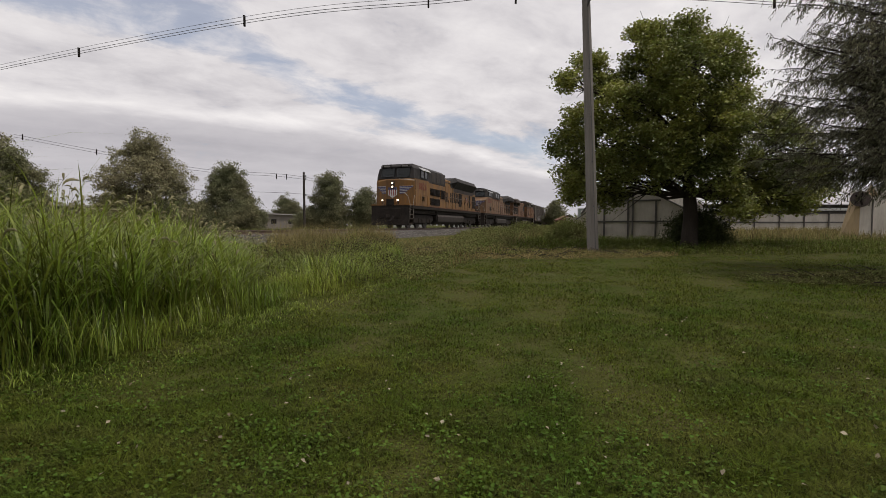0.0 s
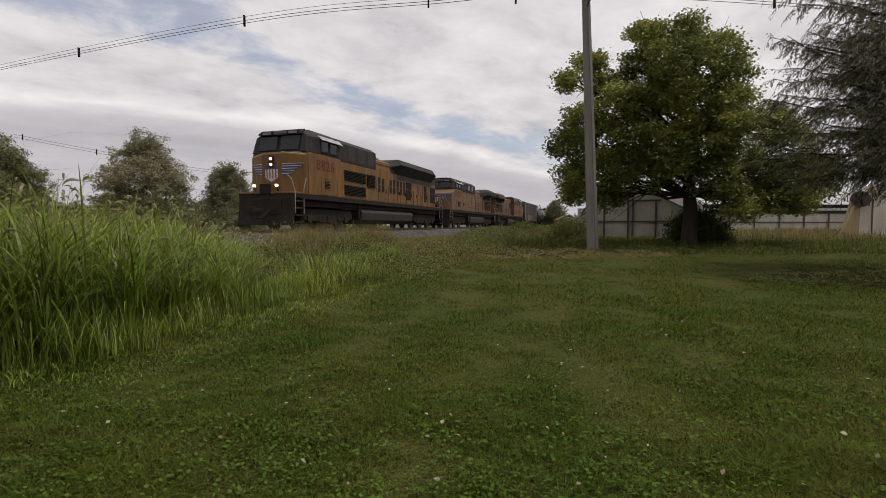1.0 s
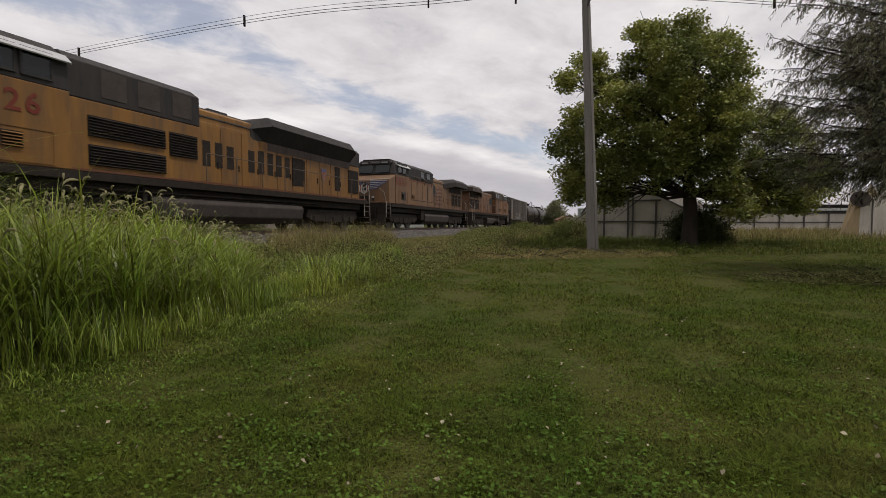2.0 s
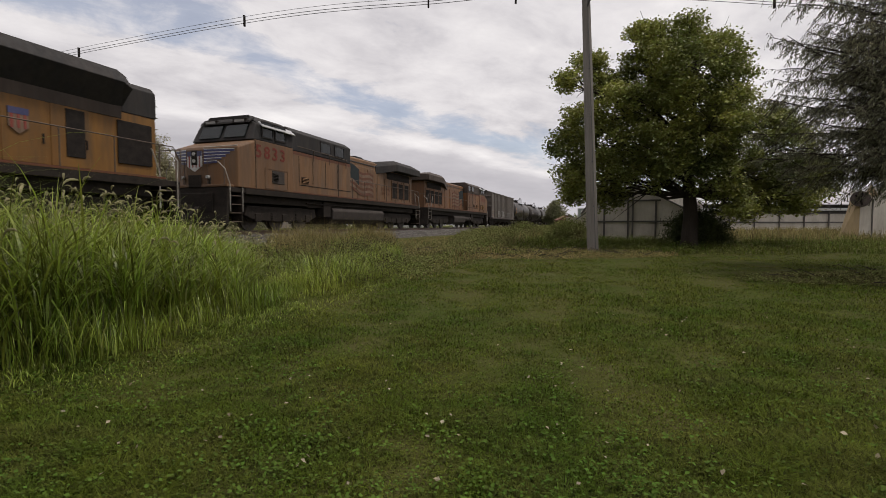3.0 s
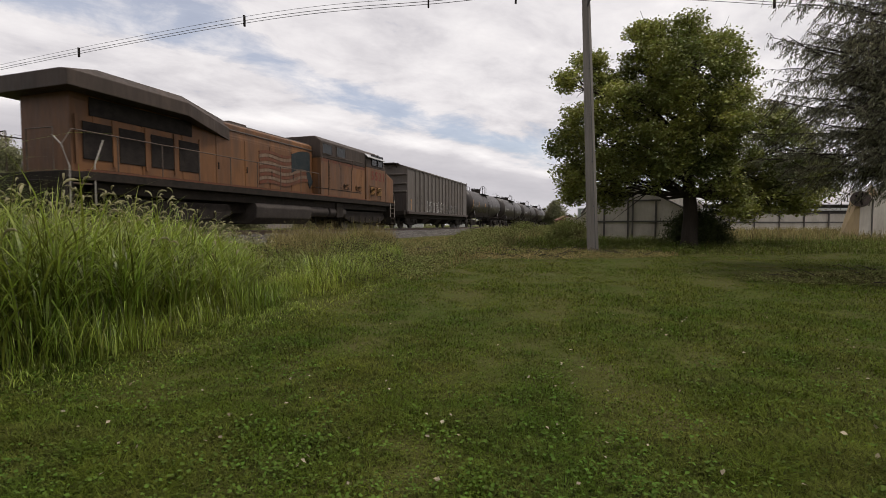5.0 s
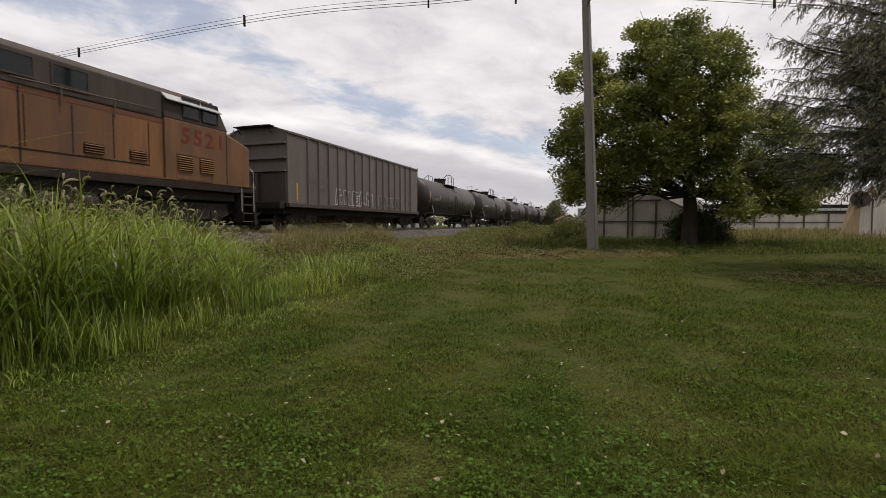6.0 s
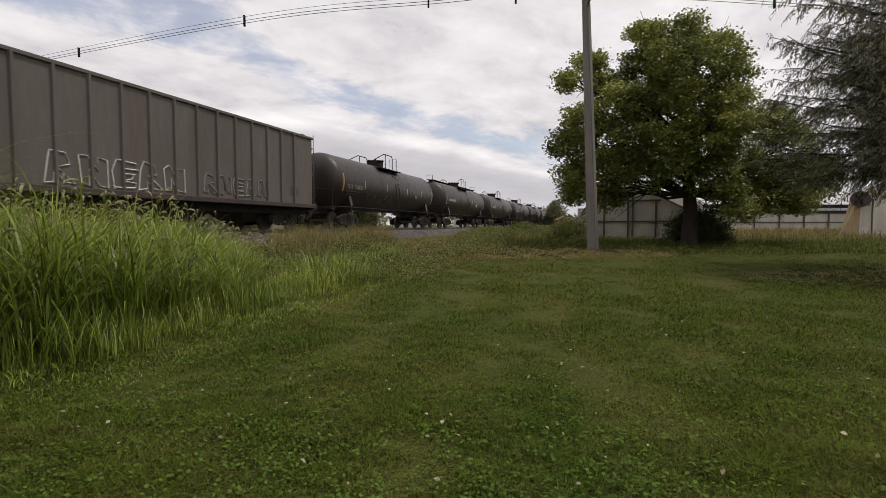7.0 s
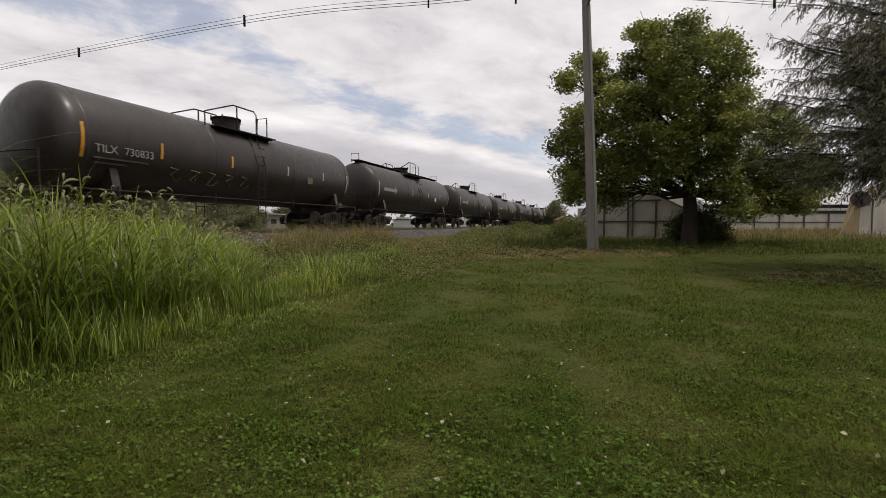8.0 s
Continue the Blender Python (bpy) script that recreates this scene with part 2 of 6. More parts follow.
def solo(name, geo, mat, label, category, group="", kind="", bevel=0.0, smooth=False):
    """A thing of one mesh."""
    ob = part(name, geo, mat, None, "", bevel, smooth)
    return tagged(ob, label, category, group, kind)


def writing(text, height, mat, parent, m, name="lettering", squeeze=1.0, bold=0.0):
    cu = bpy.data.curves.new(name, "FONT")
    cu.body, cu.size, cu.extrude, cu.resolution_u, cu.offset = text, height / 0.7, 0.003, 2, bold
    tmp = bpy.data.objects.new(name, cu)
    scene.collection.objects.link(tmp)
    dg = bpy.context.evaluated_depsgraph_get()
    me = bpy.data.meshes.new_from_object(tmp.evaluated_get(dg))
    bpy.data.objects.remove(tmp)
    me.transform(m @ Matrix.Diagonal((squeeze, 1, 1, 1)))
    me.materials.clear()
    return part(name, me, mat, parent)


# ---------------------------------------------------------------- the line of the track
TURN = -18.39                        # the track's heading against the view
C, S = math.cos(radians(18.39)), math.sin(radians(18.39))
AWAY = 14.53                         # from the camera to the middle of the track
SPEED = 13.45                        # metres a second


def trk(lat, along, z=0.0):
    """A place beside the track: lat metres from its middle towards the camera, along metres up the line."""
    x = lat - AWAY
    return Vector((x * C + along * S, -x * S + along * C, z))


def on_track(along, flip=False):
    p = trk(0, along)
    return pose(p.x, p.y, 0, 0, 0, TURN + (180 if flip else 0))


def lat_along(x, y):
    return x * C - y * S + AWAY, x * S + y * C


def ease(a, b, t):
    t = min(max((t - a) / (b - a), 0.0), 1.0)
    return t * t * (3 - 2 * t)


def ground_z(x, y):
    lat, along = lat_along(x, y)
    lawn = -1.03 + 0.30 * ease(1.0, 18.0, y) + 0.18 * ease(16.0, 34.0, y)
    lawn += 0.025 * noise.noise((x * 0.45, y * 0.45, 0.3)) + 0.012 * noise.noise((x * 1.7, y * 1.7, 4.0))
    if lat > 0:
        bank = -0.50 - 0.27 * ease(2.0, 3.6, lat)
        w = ease(3.4, 9.5, lat)
    else:
        bank = -0.50 - 0.15 * ease(2.0, 3.4, -lat)
        w = ease(4.0, 14.0, -lat)
        lawn = -0.60
    return bank * (1 - w) + lawn * w


# ---------------------------------------------------------------- ground
LAWN = material("lawn_soil_and_thatch", (0.040, 0.055, 0.010), (0.064, 0.064, 0.018), 0.95, 0, 0.8, 14, 0.5, (1, 1, 1), (0.085, 0.068, 0.036), 0.5, spec=0.05)
BALLAST = material("ballast_bed", (0.10, 0.092, 0.085), (0.06, 0.055, 0.05), 0.95, 0, 1.5, 30, 0.8, spec=0.1)


def axis_steps(near, far, step, grow):
    out, x, d = [], 0.0, step
    while x < far:
        out.append(x)
        x += d
        if x > near:
            d *= grow
    return out + [far]


def build_ground():
    right = axis_steps(24, 2500, 0.5, 1.35)
    xs = [-v for v in right[:0:-1]] + right
    fwd = axis_steps(40, 3000, 0.5, 1.35)
    ys = [-v for v in axis_steps(4, 2500, 0.8, 1.6)[:0:-1]] + fwd
    v = [(x, y, ground_z(x, y)) for y in ys for x in xs]
    n = len(xs)
    f = [(j * n + i, j * n + i + 1, (j + 1) * n + i + 1, (j + 1) * n + i) for j in range(len(ys) - 1) for i in range(n - 1)]
    ob = solo("ground", Geo().add(v, f), LAWN, "uneven lawn and weedy bank beside the railway", "ground", kind="structure", smooth=True)
    return ob


build_ground()

TIE = material("creosoted_tie", (0.075, 0.060, 0.050), (0.12, 0.10, 0.085), 0.9, 0, 3, 30, 0.4, (1, 6, 6), per_object=0.35)
RAILSTEEL = material("rail_steel", (0.16, 0.105, 0.08), (0.10, 0.075, 0.06), 0.5, 0.6, 2, 20, 0.1)
RAILTOP = material("polished_rail_head", (0.55, 0.54, 0.53), (0.45, 0.44, 0.43), 0.22, 1.0, 2, 20, 0.02)


def build_track():
    track = thing("railway_track", "railway track of steel rails on wooden ties in ballast", "railway track", on_track(0), kind="structure")
    # ballast bed: a flat crown with sloped shoulders
    prof = [(-3.3, -0.95), (-1.75, -0.19), (1.75, -0.19), (3.3, -0.95)]
    part("ballast_bed", Geo().prism(prof, -120, 420), BALLAST, track, "grey crushed stone bed")
    for x in (-0.755, 0.755):
        prof = [(x - 0.07, -0.17), (x + 0.07, -0.17), (x + 0.07, -0.15), (x + 0.012, -0.13), (x + 0.012, -0.045), (x + 0.036, -0.03),
                (x + 0.036, -0.004), (x - 0.036, -0.004), (x - 0.036, -0.03), (x - 0.012, -0.045), (x - 0.012, -0.13), (x - 0.07, -0.15)]
        rail = part("rail", Geo().prism(prof, -120, 420), RAILSTEEL, track)
        part("rail_head", Geo().box(x - 0.030, x + 0.030, -120, 420, -0.004, 0.0), RAILTOP, rail, "polished running surface")
    tie = Geo().box(-1.3, 1.3, -0.11, 0.11, -0.36, -0.172).mesh("tie")
    tie.materials.append(TIE)
    rnd = random.Random(4)
    for i in range(230):
        t = new("tie", tie)
        t.parent = track
        t.matrix_local = pose(rnd.uniform(-0.04, 0.04), -2 + i * 0.5, rnd.uniform(-0.012, 0.004), 0, 0, rnd.uniform(-1, 1))
    return track


build_track()


def build_ballast_stones():
    rnd = random.Random(9)
    g = Geo()
    stone = material("crushed_ballast_stone", (0.22, 0.205, 0.195), (0.14, 0.13, 0.12), 0.9, 0, 4, 40, 0.3, island=0.5)
    for i in range(9000):
        along = 4 + 60 * rnd.random() ** 1.5
        lat = rnd.uniform(0.9, 3.3)
        z = -0.185 if lat < 1.75 else -0.185 - (lat - 1.75) * 0.49
        r = rnd.uniform(0.018, 0.045)
        p = trk(lat, along, z + r * 0.3)
        a = rnd.uniform(0, 6.28)
        v = []
        for k in range(4):
            t = a + k * math.pi / 2 + rnd.uniform(-0.4, 0.4)
            v.append(p + Vector((math.cos(t) * r * rnd.uniform(0.7, 1.3), math.sin(t) * r * rnd.uniform(0.7, 1.3), rnd.uniform(-0.3, 0.3) * r)))
        v += [p + Vector((0, 0, r * rnd.uniform(0.6, 1))), p - Vector((0, 0, r))]
        g.add(v, [(0, 1, 4), (1, 2, 4), (2, 3, 4), (3, 0, 4), (1, 0, 5), (2, 1, 5), (3, 2, 5), (0, 3, 5)])
    me = bpy.data.meshes.new("ballast_stones")
    me.from_pydata(g.v, [], g.f)
    me.materials.append(stone)
    tagged(new("ballast_stones", me), "loose grey crushed stones along the track shoulder", "gravel", kind="stuff")


build_ballast_stones()


# ---------------------------------------------------------------- the train
STARTS = (30.3, 53.6, 97.4, 97.0)    # where the engines and the hopper stand at the beginning
SPINNERS = []                        # wheelsets that turn: object, its place in its truck


def wheel_mesh(r):
    g = Geo()
    g.disc((0, 0, 0), (1, 0, 0), 0.085, 2.2, 12)
    for x in (-0.755, 0.755):
        s = 1 if x > 0 else -1
        g.disc((x, 0, 0), (1, 0, 0), r, 0.10, 28)
        g.disc((x - s * 0.065, 0, 0), (1, 0, 0), r + 0.028, 0.03, 28)
        g.disc((x + s * 0.055, 0, 0), (1, 0, 0), r * 0.40, 0.06, 16)
        for k in range(6):
            t = k * math.pi / 3
            g.disc((x + s * 0.051, math.cos(t) * r * 0.66, math.sin(t) * r * 0.66), (1, 0, 0), 0.055, 0.012, 8)
    me = g.mesh("wheelset")
    me.materials.append(STEEL)
    return me


WHEEL_BIG, WHEEL_SMALL = wheel_mesh(0.53), wheel_mesh(0.457)


def truck(parent, y, axles, r, spin, heavy):
    """A bogie: side frames, springs, bearing boxes, wheelsets."""
    g = Geo()
    reach = (axles - 1) / 2 * heavy
    for s in (-1, 1):
        x0, x1 = (s * 1.02, s * 1.24) if s > 0 else (s * 1.24, s * 1.02)
        if axles == 3:
            prof = [(-reach - 0.75, 0.62), (-reach - 0.6, 1.0), (reach + 0.6, 1.0), (reach + 0.75, 0.62), (reach + 0.3, 0.46), (0.5, 0.36), (-0.5, 0.36), (-reach - 0.3, 0.46)]
        else:
            prof = [(-reach - 0.30, 0.40), (-reach - 0.30, 0.62), (-0.5, 0.82), (0.5, 0.82), (reach + 0.30, 0.62), (reach + 0.30, 0.40), (0.42, 0.22), (-0.42, 0.22)]
        g.prism(prof, x0, x1, axis="x")
    g.box(-1.0, 1.0, -0.25, 0.25, 0.5, 0.85)
    frame_ob = part("truck", g, UNDER, parent, "grimy cast bogie frame", bevel=0.03)
    frame_ob.matrix_local = pose(0, y, 0)
    for k in range(axles):
        yy = (k - (axles - 1) / 2) * heavy
        w = new("wheelset", WHEEL_BIG if r > 0.5 else WHEEL_SMALL)
        w.parent = frame_ob
        w.matrix_local = pose(0, yy, r)
        w["label"] = "worn steel wheelset"
        if spin:
            SPINNERS.append((w, yy, r))
        for s in (-1, 1):
            part("bearing_box", Geo().box(s * 1.20 - 0.09, s * 1.20 + 0.09, yy - 0.17, yy + 0.17, r - 0.17, r + 0.17), UNDER, frame_ob, bevel=0.03)
    for s in (-1, 1):
        for yy in ((-0.85, 0.85) if axles == 3 else (-0.15, 0.15)):
            coil = [(s * 1.22 + 0.07 * math.cos(t), yy + 0.07 * math.sin(t), 0.40 + 0.34 * t / 31.4) for t in (k * 0.785 for k in range(41))]
            part("spring", Geo().tube(coil, 0.016, 5), UNDER, frame_ob)
    return frame_ob


def railing(parent, pts, posts, mat, r=0.018, name="handrail"):
    g = Geo().tube(pts, r, 6)
    for (x, y, z0, z1) in posts:
        g.tube([(x, y, z0), (x, y, z1)], r, 6)
    return part(name, g, mat, parent)


def steps(parent, x, y, n=4, z0=0.35, dz=0.32, mat=None):
    for k in range(n):
        part("step", Geo().box(x - 0.22, x + 0.22, y - 0.25, y + 0.25, z0 + k * dz, z0 + k * dz + 0.035), mat or RAILDARK, parent)
    return part("step_plate", Geo().box(x - 0.24, x + 0.24, y + 0.25, y + 0.28, z0, z0 + n * dz), UNDER, parent)


def coupler(parent, y, s):
    g = Geo().box(-0.10, 0.10, min(y, y - s * 0.55), max(y, y - s * 0.55), 0.80, 0.98)
    g.box(-0.20, 0.16, min(y, y + s * 0.18), max(y, y + s * 0.18), 0.75, 1.03)
    part("coupler", g, UNDER, parent, "grimy knuckle coupler", bevel=0.03)
    for k in range(2):
        sx = 0.35 + 0.12 * k
        hose = [(sx, y - s * 0.5, 0.9), (sx, y - s * 0.25, 0.70), (sx - 0.1, y, 0.52), (sx - 0.15, y + s * 0.1, 0.55)]
        part("air_hose", Geo().tube(hose, 0.03, 6), BLACKHOLE, parent)


def louvres(parent, x, y0, y1, z0, z1, rows, mat=None, name="grille"):
    """A dark recess with a frame and slanted slats, on the side x."""
    s = 1 if x > 0 else -1
    back = part(name, Geo().box(x - 0.012, x + 0.012, y0, y1, z0, z1), BLACKHOLE, parent, "dark louvred opening")
    dz = (z1 - z0) / rows
    for k in range(rows):
        z = z0 + (k + 0.5) * dz
        prof = [(x + s * 0.012, z - 0.012), (x + s * 0.05, z - 0.03), (x + s * 0.055, z - 0.02), (x + s * 0.012, z + 0.012)]
        part("slat", Geo().prism(prof, y0 + 0.02, y1 - 0.02), mat or BLACKHOLE, back)
    return back


def side_window(parent, x, y0, y1, z0, z1, framemat=None):
    s = 1 if x > 0 else -1
    g = Geo()
    w = 0.045
    for a in ((y0 - w, y1 + w, z0 - w, z0), (y0 - w, y1 + w, z1, z1 + w), (y0 - w, y0, z0, z1), (y1, y1 + w, z0, z1)):
        g.box(x - 0.03, x + 0.03, a[0], a[1], a[2], a[3])
    fr = part("window_frame", g, framemat or GREY, parent)
    part("window_pane", Geo().box(x - 0.012, x + 0.012, y0, y1, z0, z1), GLASS, fr, "dark cab glass")
    return fr


def build_loco(name, label, number, m, kind, yellow, roof_mat, number_mat, spin=True, lit=False):
    """A six-axle road diesel; local y runs from its front coupler (0) to its rear."""
    lo = thing(name, label, "locomotive", m, group="locomotives of the train")
    big = kind == "a"
    if big:
        LN, NOSE, WIND, CABF, CABR, AUX, FL0, FL1, FL2, HOOD = 23.2, 1.8, 2.3, 3.4, 5.4, 9.7, 12.7, 13.5, 20.7, 21.8
        ROOF, HOODZ = 4.84, 4.42
        T0, T1 = 7.8, 15.6
    else:
        LN, NOSE, WIND, CABF, CABR, AUX, FL0, FL1, FL2, HOOD = 22.5, 0.85, 2.4, 2.8, 5.1, 9.7, 15.2, 17.6, 21.4, 21.0
        if kind == "b":
            LN, NOSE, WIND, CABF, CABR, AUX, FL0, FL1, FL2, HOOD = 21.4, 1.00, 2.35, 2.75, 4.9, 10.1, 14.1, 16.3, 20.4, 20.1
        ROOF, HOODZ = 4.66, 4.18
        T0, T1 = 8.3, 14.3
    ty0 = 4.6
    FR = 1.35 if big else 1.0            # the front of the platform
    # frame with side sills
    g = Geo().box(-1.52, 1.52, 1.9, LN - 1.5, 1.42, 1.66)
    g.box(-1.5, 1.5, FR, LN - 1.0, 1.46, 1.64)
    part("underframe", g, UNDER, lo, "grimy black frame and walkway edge", bevel=0.02)
    part("centre_sill", Geo().box(-0.85, 0.85, FR - 0.1, LN - 0.9, 0.70, 1.42), UNDER, lo, "grimy centre sill", bevel=0.02)
    for s in (-1, 1):
        part("equipment_box", Geo().box(min(s * 0.9, s * 1.40), max(s * 0.9, s * 1.40), ty0 + 2.9, T0 - 0.15, 0.62, 1.40), UNDER, lo, bevel=0.03)
        part("brake_rigging", Geo().box(min(s * 0.9, s * 1.30), max(s * 0.9, s * 1.30), 1.9, LN - 1.9, 1.10, 1.42), UNDER, lo, bevel=0.02)
    part("sill_stripe", Geo().box(1.500, 1.526, 1.95, LN - 1.55, 1.665, 1.72).box(-1.526, -1.500, 1.95, LN - 1.55, 1.665, 1.72), DULLRED, lo, "faded red stripe along the sill")
    # pilots with plough and steps
    for y, s in ((FR, -1), (LN - 1.0, 1)):
        prof = [(y, 1.62), (y + s * 0.04, 0.95), (y + s * 0.16, 0.22), (y - s * 0.02, 0.22), (y - s * 0.12, 1.62)]
        part("pilot", Geo().prism(prof, -1.48, 1.48, axis="x"), UNDER, lo, "black pilot plate", bevel=0.02)
        coupler(lo, y + s * 0.85, s)
        for x in (-1.28, 1.28):
            steps(lo, x, y - s * 0.42)
            g = Geo()
            hx = x + (0.22 if x > 0 else -0.22)
            g.tube([(hx, y - s * 0.10, 0.75), (hx, y - s * 0.10, 1.75), (hx - (0.1 if x > 0 else -0.1), y + s * 0.02, 2.3), (hx * 0.75, y + s * 0.05, 2.55)], 0.02, 6)
            g.tube([(hx, y - s * 0.75, 0.75), (hx, y - s * 0.75, 1.85), (hx, y - s * 1.0, 2.55)], 0.02, 6)
            part("grab_rail", g, RAILING, lo, "pale bent grab rail")
    # cab and nose: rings along y, each a six-sided section
    def ring(y, wb, wt, zt, zs, z0=1.66):
        return [(-wb, y, z0), (-wb, y, zs), (-wt, y, zt), (wt, y, zt), (wb, y, zs), (wb, y, z0)]
    nz = 3.62 if big else 3.58
    fx, fy = (0.55, 0.50) if big else (0.42, 0.50)      # half width of the front facet; depth of the slanted cheeks
    plan = [(-1.53, WIND + 0.1), (-1.53, NOSE + fy), (-fx, NOSE), (fx, NOSE), (1.53, NOSE + fy), (1.53, WIND + 0.1)]
    if NOSE + fy > WIND + 0.05:
        fy = WIND + 0.05 - NOSE
        plan[1], plan[4] = (-1.53, NOSE + fy), (1.53, NOSE + fy)
    tops = (nz + 0.06, nz - 0.10, nz - 0.02, nz - 0.02, nz - 0.10, nz + 0.06) if big else (nz + 0.02, nz - 0.34, nz - 0.44, nz - 0.44, nz - 0.34, nz + 0.02)
    nose = Geo().loft([[(x, y, 1.66) for x, y in plan], [(x, y, z - 0.10) for (x, y), z in zip(plan, tops)], [(x * 0.94, y + 0.06, z) for (x, y), z in zip(plan, tops)]])
    part("nose", nose, yellow, lo, "blunt yellow nose with slanted cheeks", bevel=0.03)
    part("front_ledge", Geo().box(-1.50, 1.50, FR - 0.04, NOSE + 0.3, 1.645, 1.74), yellow, lo, "yellow platform edge", bevel=0.02)
    part("nose_door", Geo().box(-0.30, 0.30, NOSE - 0.02, NOSE + 0.05, 1.78, nz - 0.85), yellow, lo, "nose door", bevel=0.01)
    # pale strip added as a sunlit highlight on one cheek's top edge
    part("nose_top_line", Geo().tube([(x * 0.99, y, z - 0.02) for (x, y), z in zip(plan[3:5], tops[3:5])], 0.02, 5), RAILING, lo)
    cabl = Geo().box(-1.53, 1.53, WIND + 0.1, CABR, 1.66, nz + 0.02)
    part("cab_lower", cabl, yellow, lo, "yellow cab side", bevel=0.02)
    zr = ROOF
    rk = 0.22 if big else 0.30
    cab = Geo().loft([[(-1.50, WIND, nz + 0.021), (-1.40, WIND + rk, zr - 0.42), (-0.9, WIND + rk + 0.12, zr - 0.12), (0.9, WIND + rk + 0.12, zr - 0.12), (1.40, WIND + rk, zr - 0.42), (1.50, WIND, nz + 0.021)],
                      [(-1.52, CABF, nz + 0.021), (-1.50, CABF, zr - 0.42), (-0.95, CABF, zr), (0.95, CABF, zr), (1.50, CABF, zr - 0.42), (1.52, CABF, nz + 0.021)],
                      [(-1.52, CABR, nz + 0.021), (-1.50, CABR, zr - 0.42), (-0.95, CABR, zr), (0.95, CABR, zr), (1.50, CABR, zr - 0.42), (1.52, CABR, nz + 0.021)]])
    part("cab_upper", cab, roof_mat, lo, "dark grey cab top and roof", bevel=0.03)
    # windscreens lie on the raked front
    for x0, x1 in ((-1.12, -0.10), (0.10, 1.12)):
        ya, yb, za, zb = WIND + 0.02, WIND + rk - 0.03, nz + 0.14, zr - 0.42
        part("windscreen", Geo().loft([[(x0, ya - 0.05, za), (x1, ya - 0.05, za), (x1, ya + 0.02, za), (x0, ya + 0.02, za)],
                                       [(x0, yb - 0.05, zb), (x1, yb - 0.05, zb), (x1, yb + 0.02, zb), (x0, yb + 0.02, zb)]]), GLASS, lo, "dark windscreen")
    part("brow", Geo().prism([(WIND + rk - 0.12, zr - 0.36), (WIND + rk - 0.10, zr - 0.27), (WIND + rk + 0.16, zr - 0.08), (WIND + rk + 0.20, zr - 0.16)], -1.22, 1.22, axis="x"), roof_mat, lo, "dark brow over the windscreens", bevel=0.015)
    for x in (-0.72, 0.72):
        nb = part("number_board", Geo().box(x - 0.34, x + 0.34, WIND + rk - 0.115, WIND + rk + 0.06, zr - 0.35, zr - 0.18), BLACKHOLE, lo, "dark number board", bevel=0.01)
        part("number_bar", Geo().box(x - 0.24, x + 0.24, WIND + rk - 0.123, WIND + rk - 0.116, zr - 0.31, zr - 0.21), LETTER, nb)
    for s in (-1, 1):
        wy = CABF + 0.15
        side_window(lo, s * 1.525, wy, wy + 0.62, nz + 0.20, nz + 0.78)
        side_window(lo, s * 1.525, wy + 0.80, wy + 1.42, nz + 0.20, nz + 0.78)
        # sun visor over the side windows
        part("visor", Geo().loft([[(s * 1.40, wy - 0.1, zr - 0.33), (s * 1.42, wy - 0.1, zr - 0.28), (s * 1.66, wy - 0.1, zr - 0.50), (s * 1.64, wy - 0.1, zr - 0.53)],
                                  [(s * 1.40, CABR, zr - 0.33), (s * 1.42, CABR, zr - 0.28), (s * 1.66, CABR, zr - 0.50), (s * 1.64, CABR, zr - 0.53)]]), SILVER, lo, "sheet-metal sun visor, sunlit glint painted in")
        # door and battery-box outlines on the cab side
        for (a, b, c, d) in ((CABR - 1.9, CABR - 0.4, 1.72, 2.55),):
            hx2 = s * 1.533
            g = Geo()
            for q in ((a, b, c, c + 0.03), (a, b, d - 0.03, d), (a, a + 0.03, c, d), (b - 0.03, b, c, d)):
                g.box(hx2 - 0.012, hx2 + 0.012, q[0], q[1], q[2], q[3])
            part("hatch_frame", g, yellow, lo)
            if kind == "c":
                for q in (a - 0.05, a + 0.85):
                    louvres(lo, s * 1.535, q, q + 0.62, 2.00, 2.50, 7, PANELYEL, "louvre")
            elif kind == "b":
                part("battery_panel", Geo().box(hx2 - 0.014, hx2 + 0.014, a + 0.45, a + 1.25, 1.95, 2.48), TANKGREY, lo, "dull grey replacement panel", bevel=0.01)
                louvres(lo, s * 1.548, a + 0.50, a + 0.82, 2.08, 2.38, 5)
            else:
                louvres(lo, s * 1.535, a + 0.35, a + 0.80, 2.05, 2.42, 5, yellow, "louvre")
    part("cab_seam", Geo().box(-1.536, 1.536, WIND + 0.115, WIND + 0.14, 1.7, nz - 0.02), BLACKHOLE, lo)
    # nose fittings
    lz = nz if big else nz - 0.36
    part("headlight_housing", Geo().box(-0.15, 0.15, NOSE - 0.05, NOSE + 0.06, lz - 0.76, lz - 0.20), UNDER, lo, bevel=0.03)
    for k in range(2):
        part("headlight", Geo().disc((0, NOSE - 0.07, lz - 0.34 - 0.26 * k), (0, 1, 0), 0.065, 0.03, 16), LAMPON if lit else PALE, lo, "lit headlight" if lit else "unlit headlight")
    for x in (-0.75, 0.75):
        part("ditch_light", Geo().disc((x * 0.80, FR - 0.02, 2.02), (0, 1, 0), 0.06, 0.10, 16), LAMPON if lit else PALE, lo, "lit ditch light" if lit else "unlit ditch light")
        part("ditch_light_post", Geo().box(x * 0.80 - 0.03, x * 0.80 + 0.03, FR + 0.04, FR + 0.10, 1.66, 2.02), UNDER, lo)
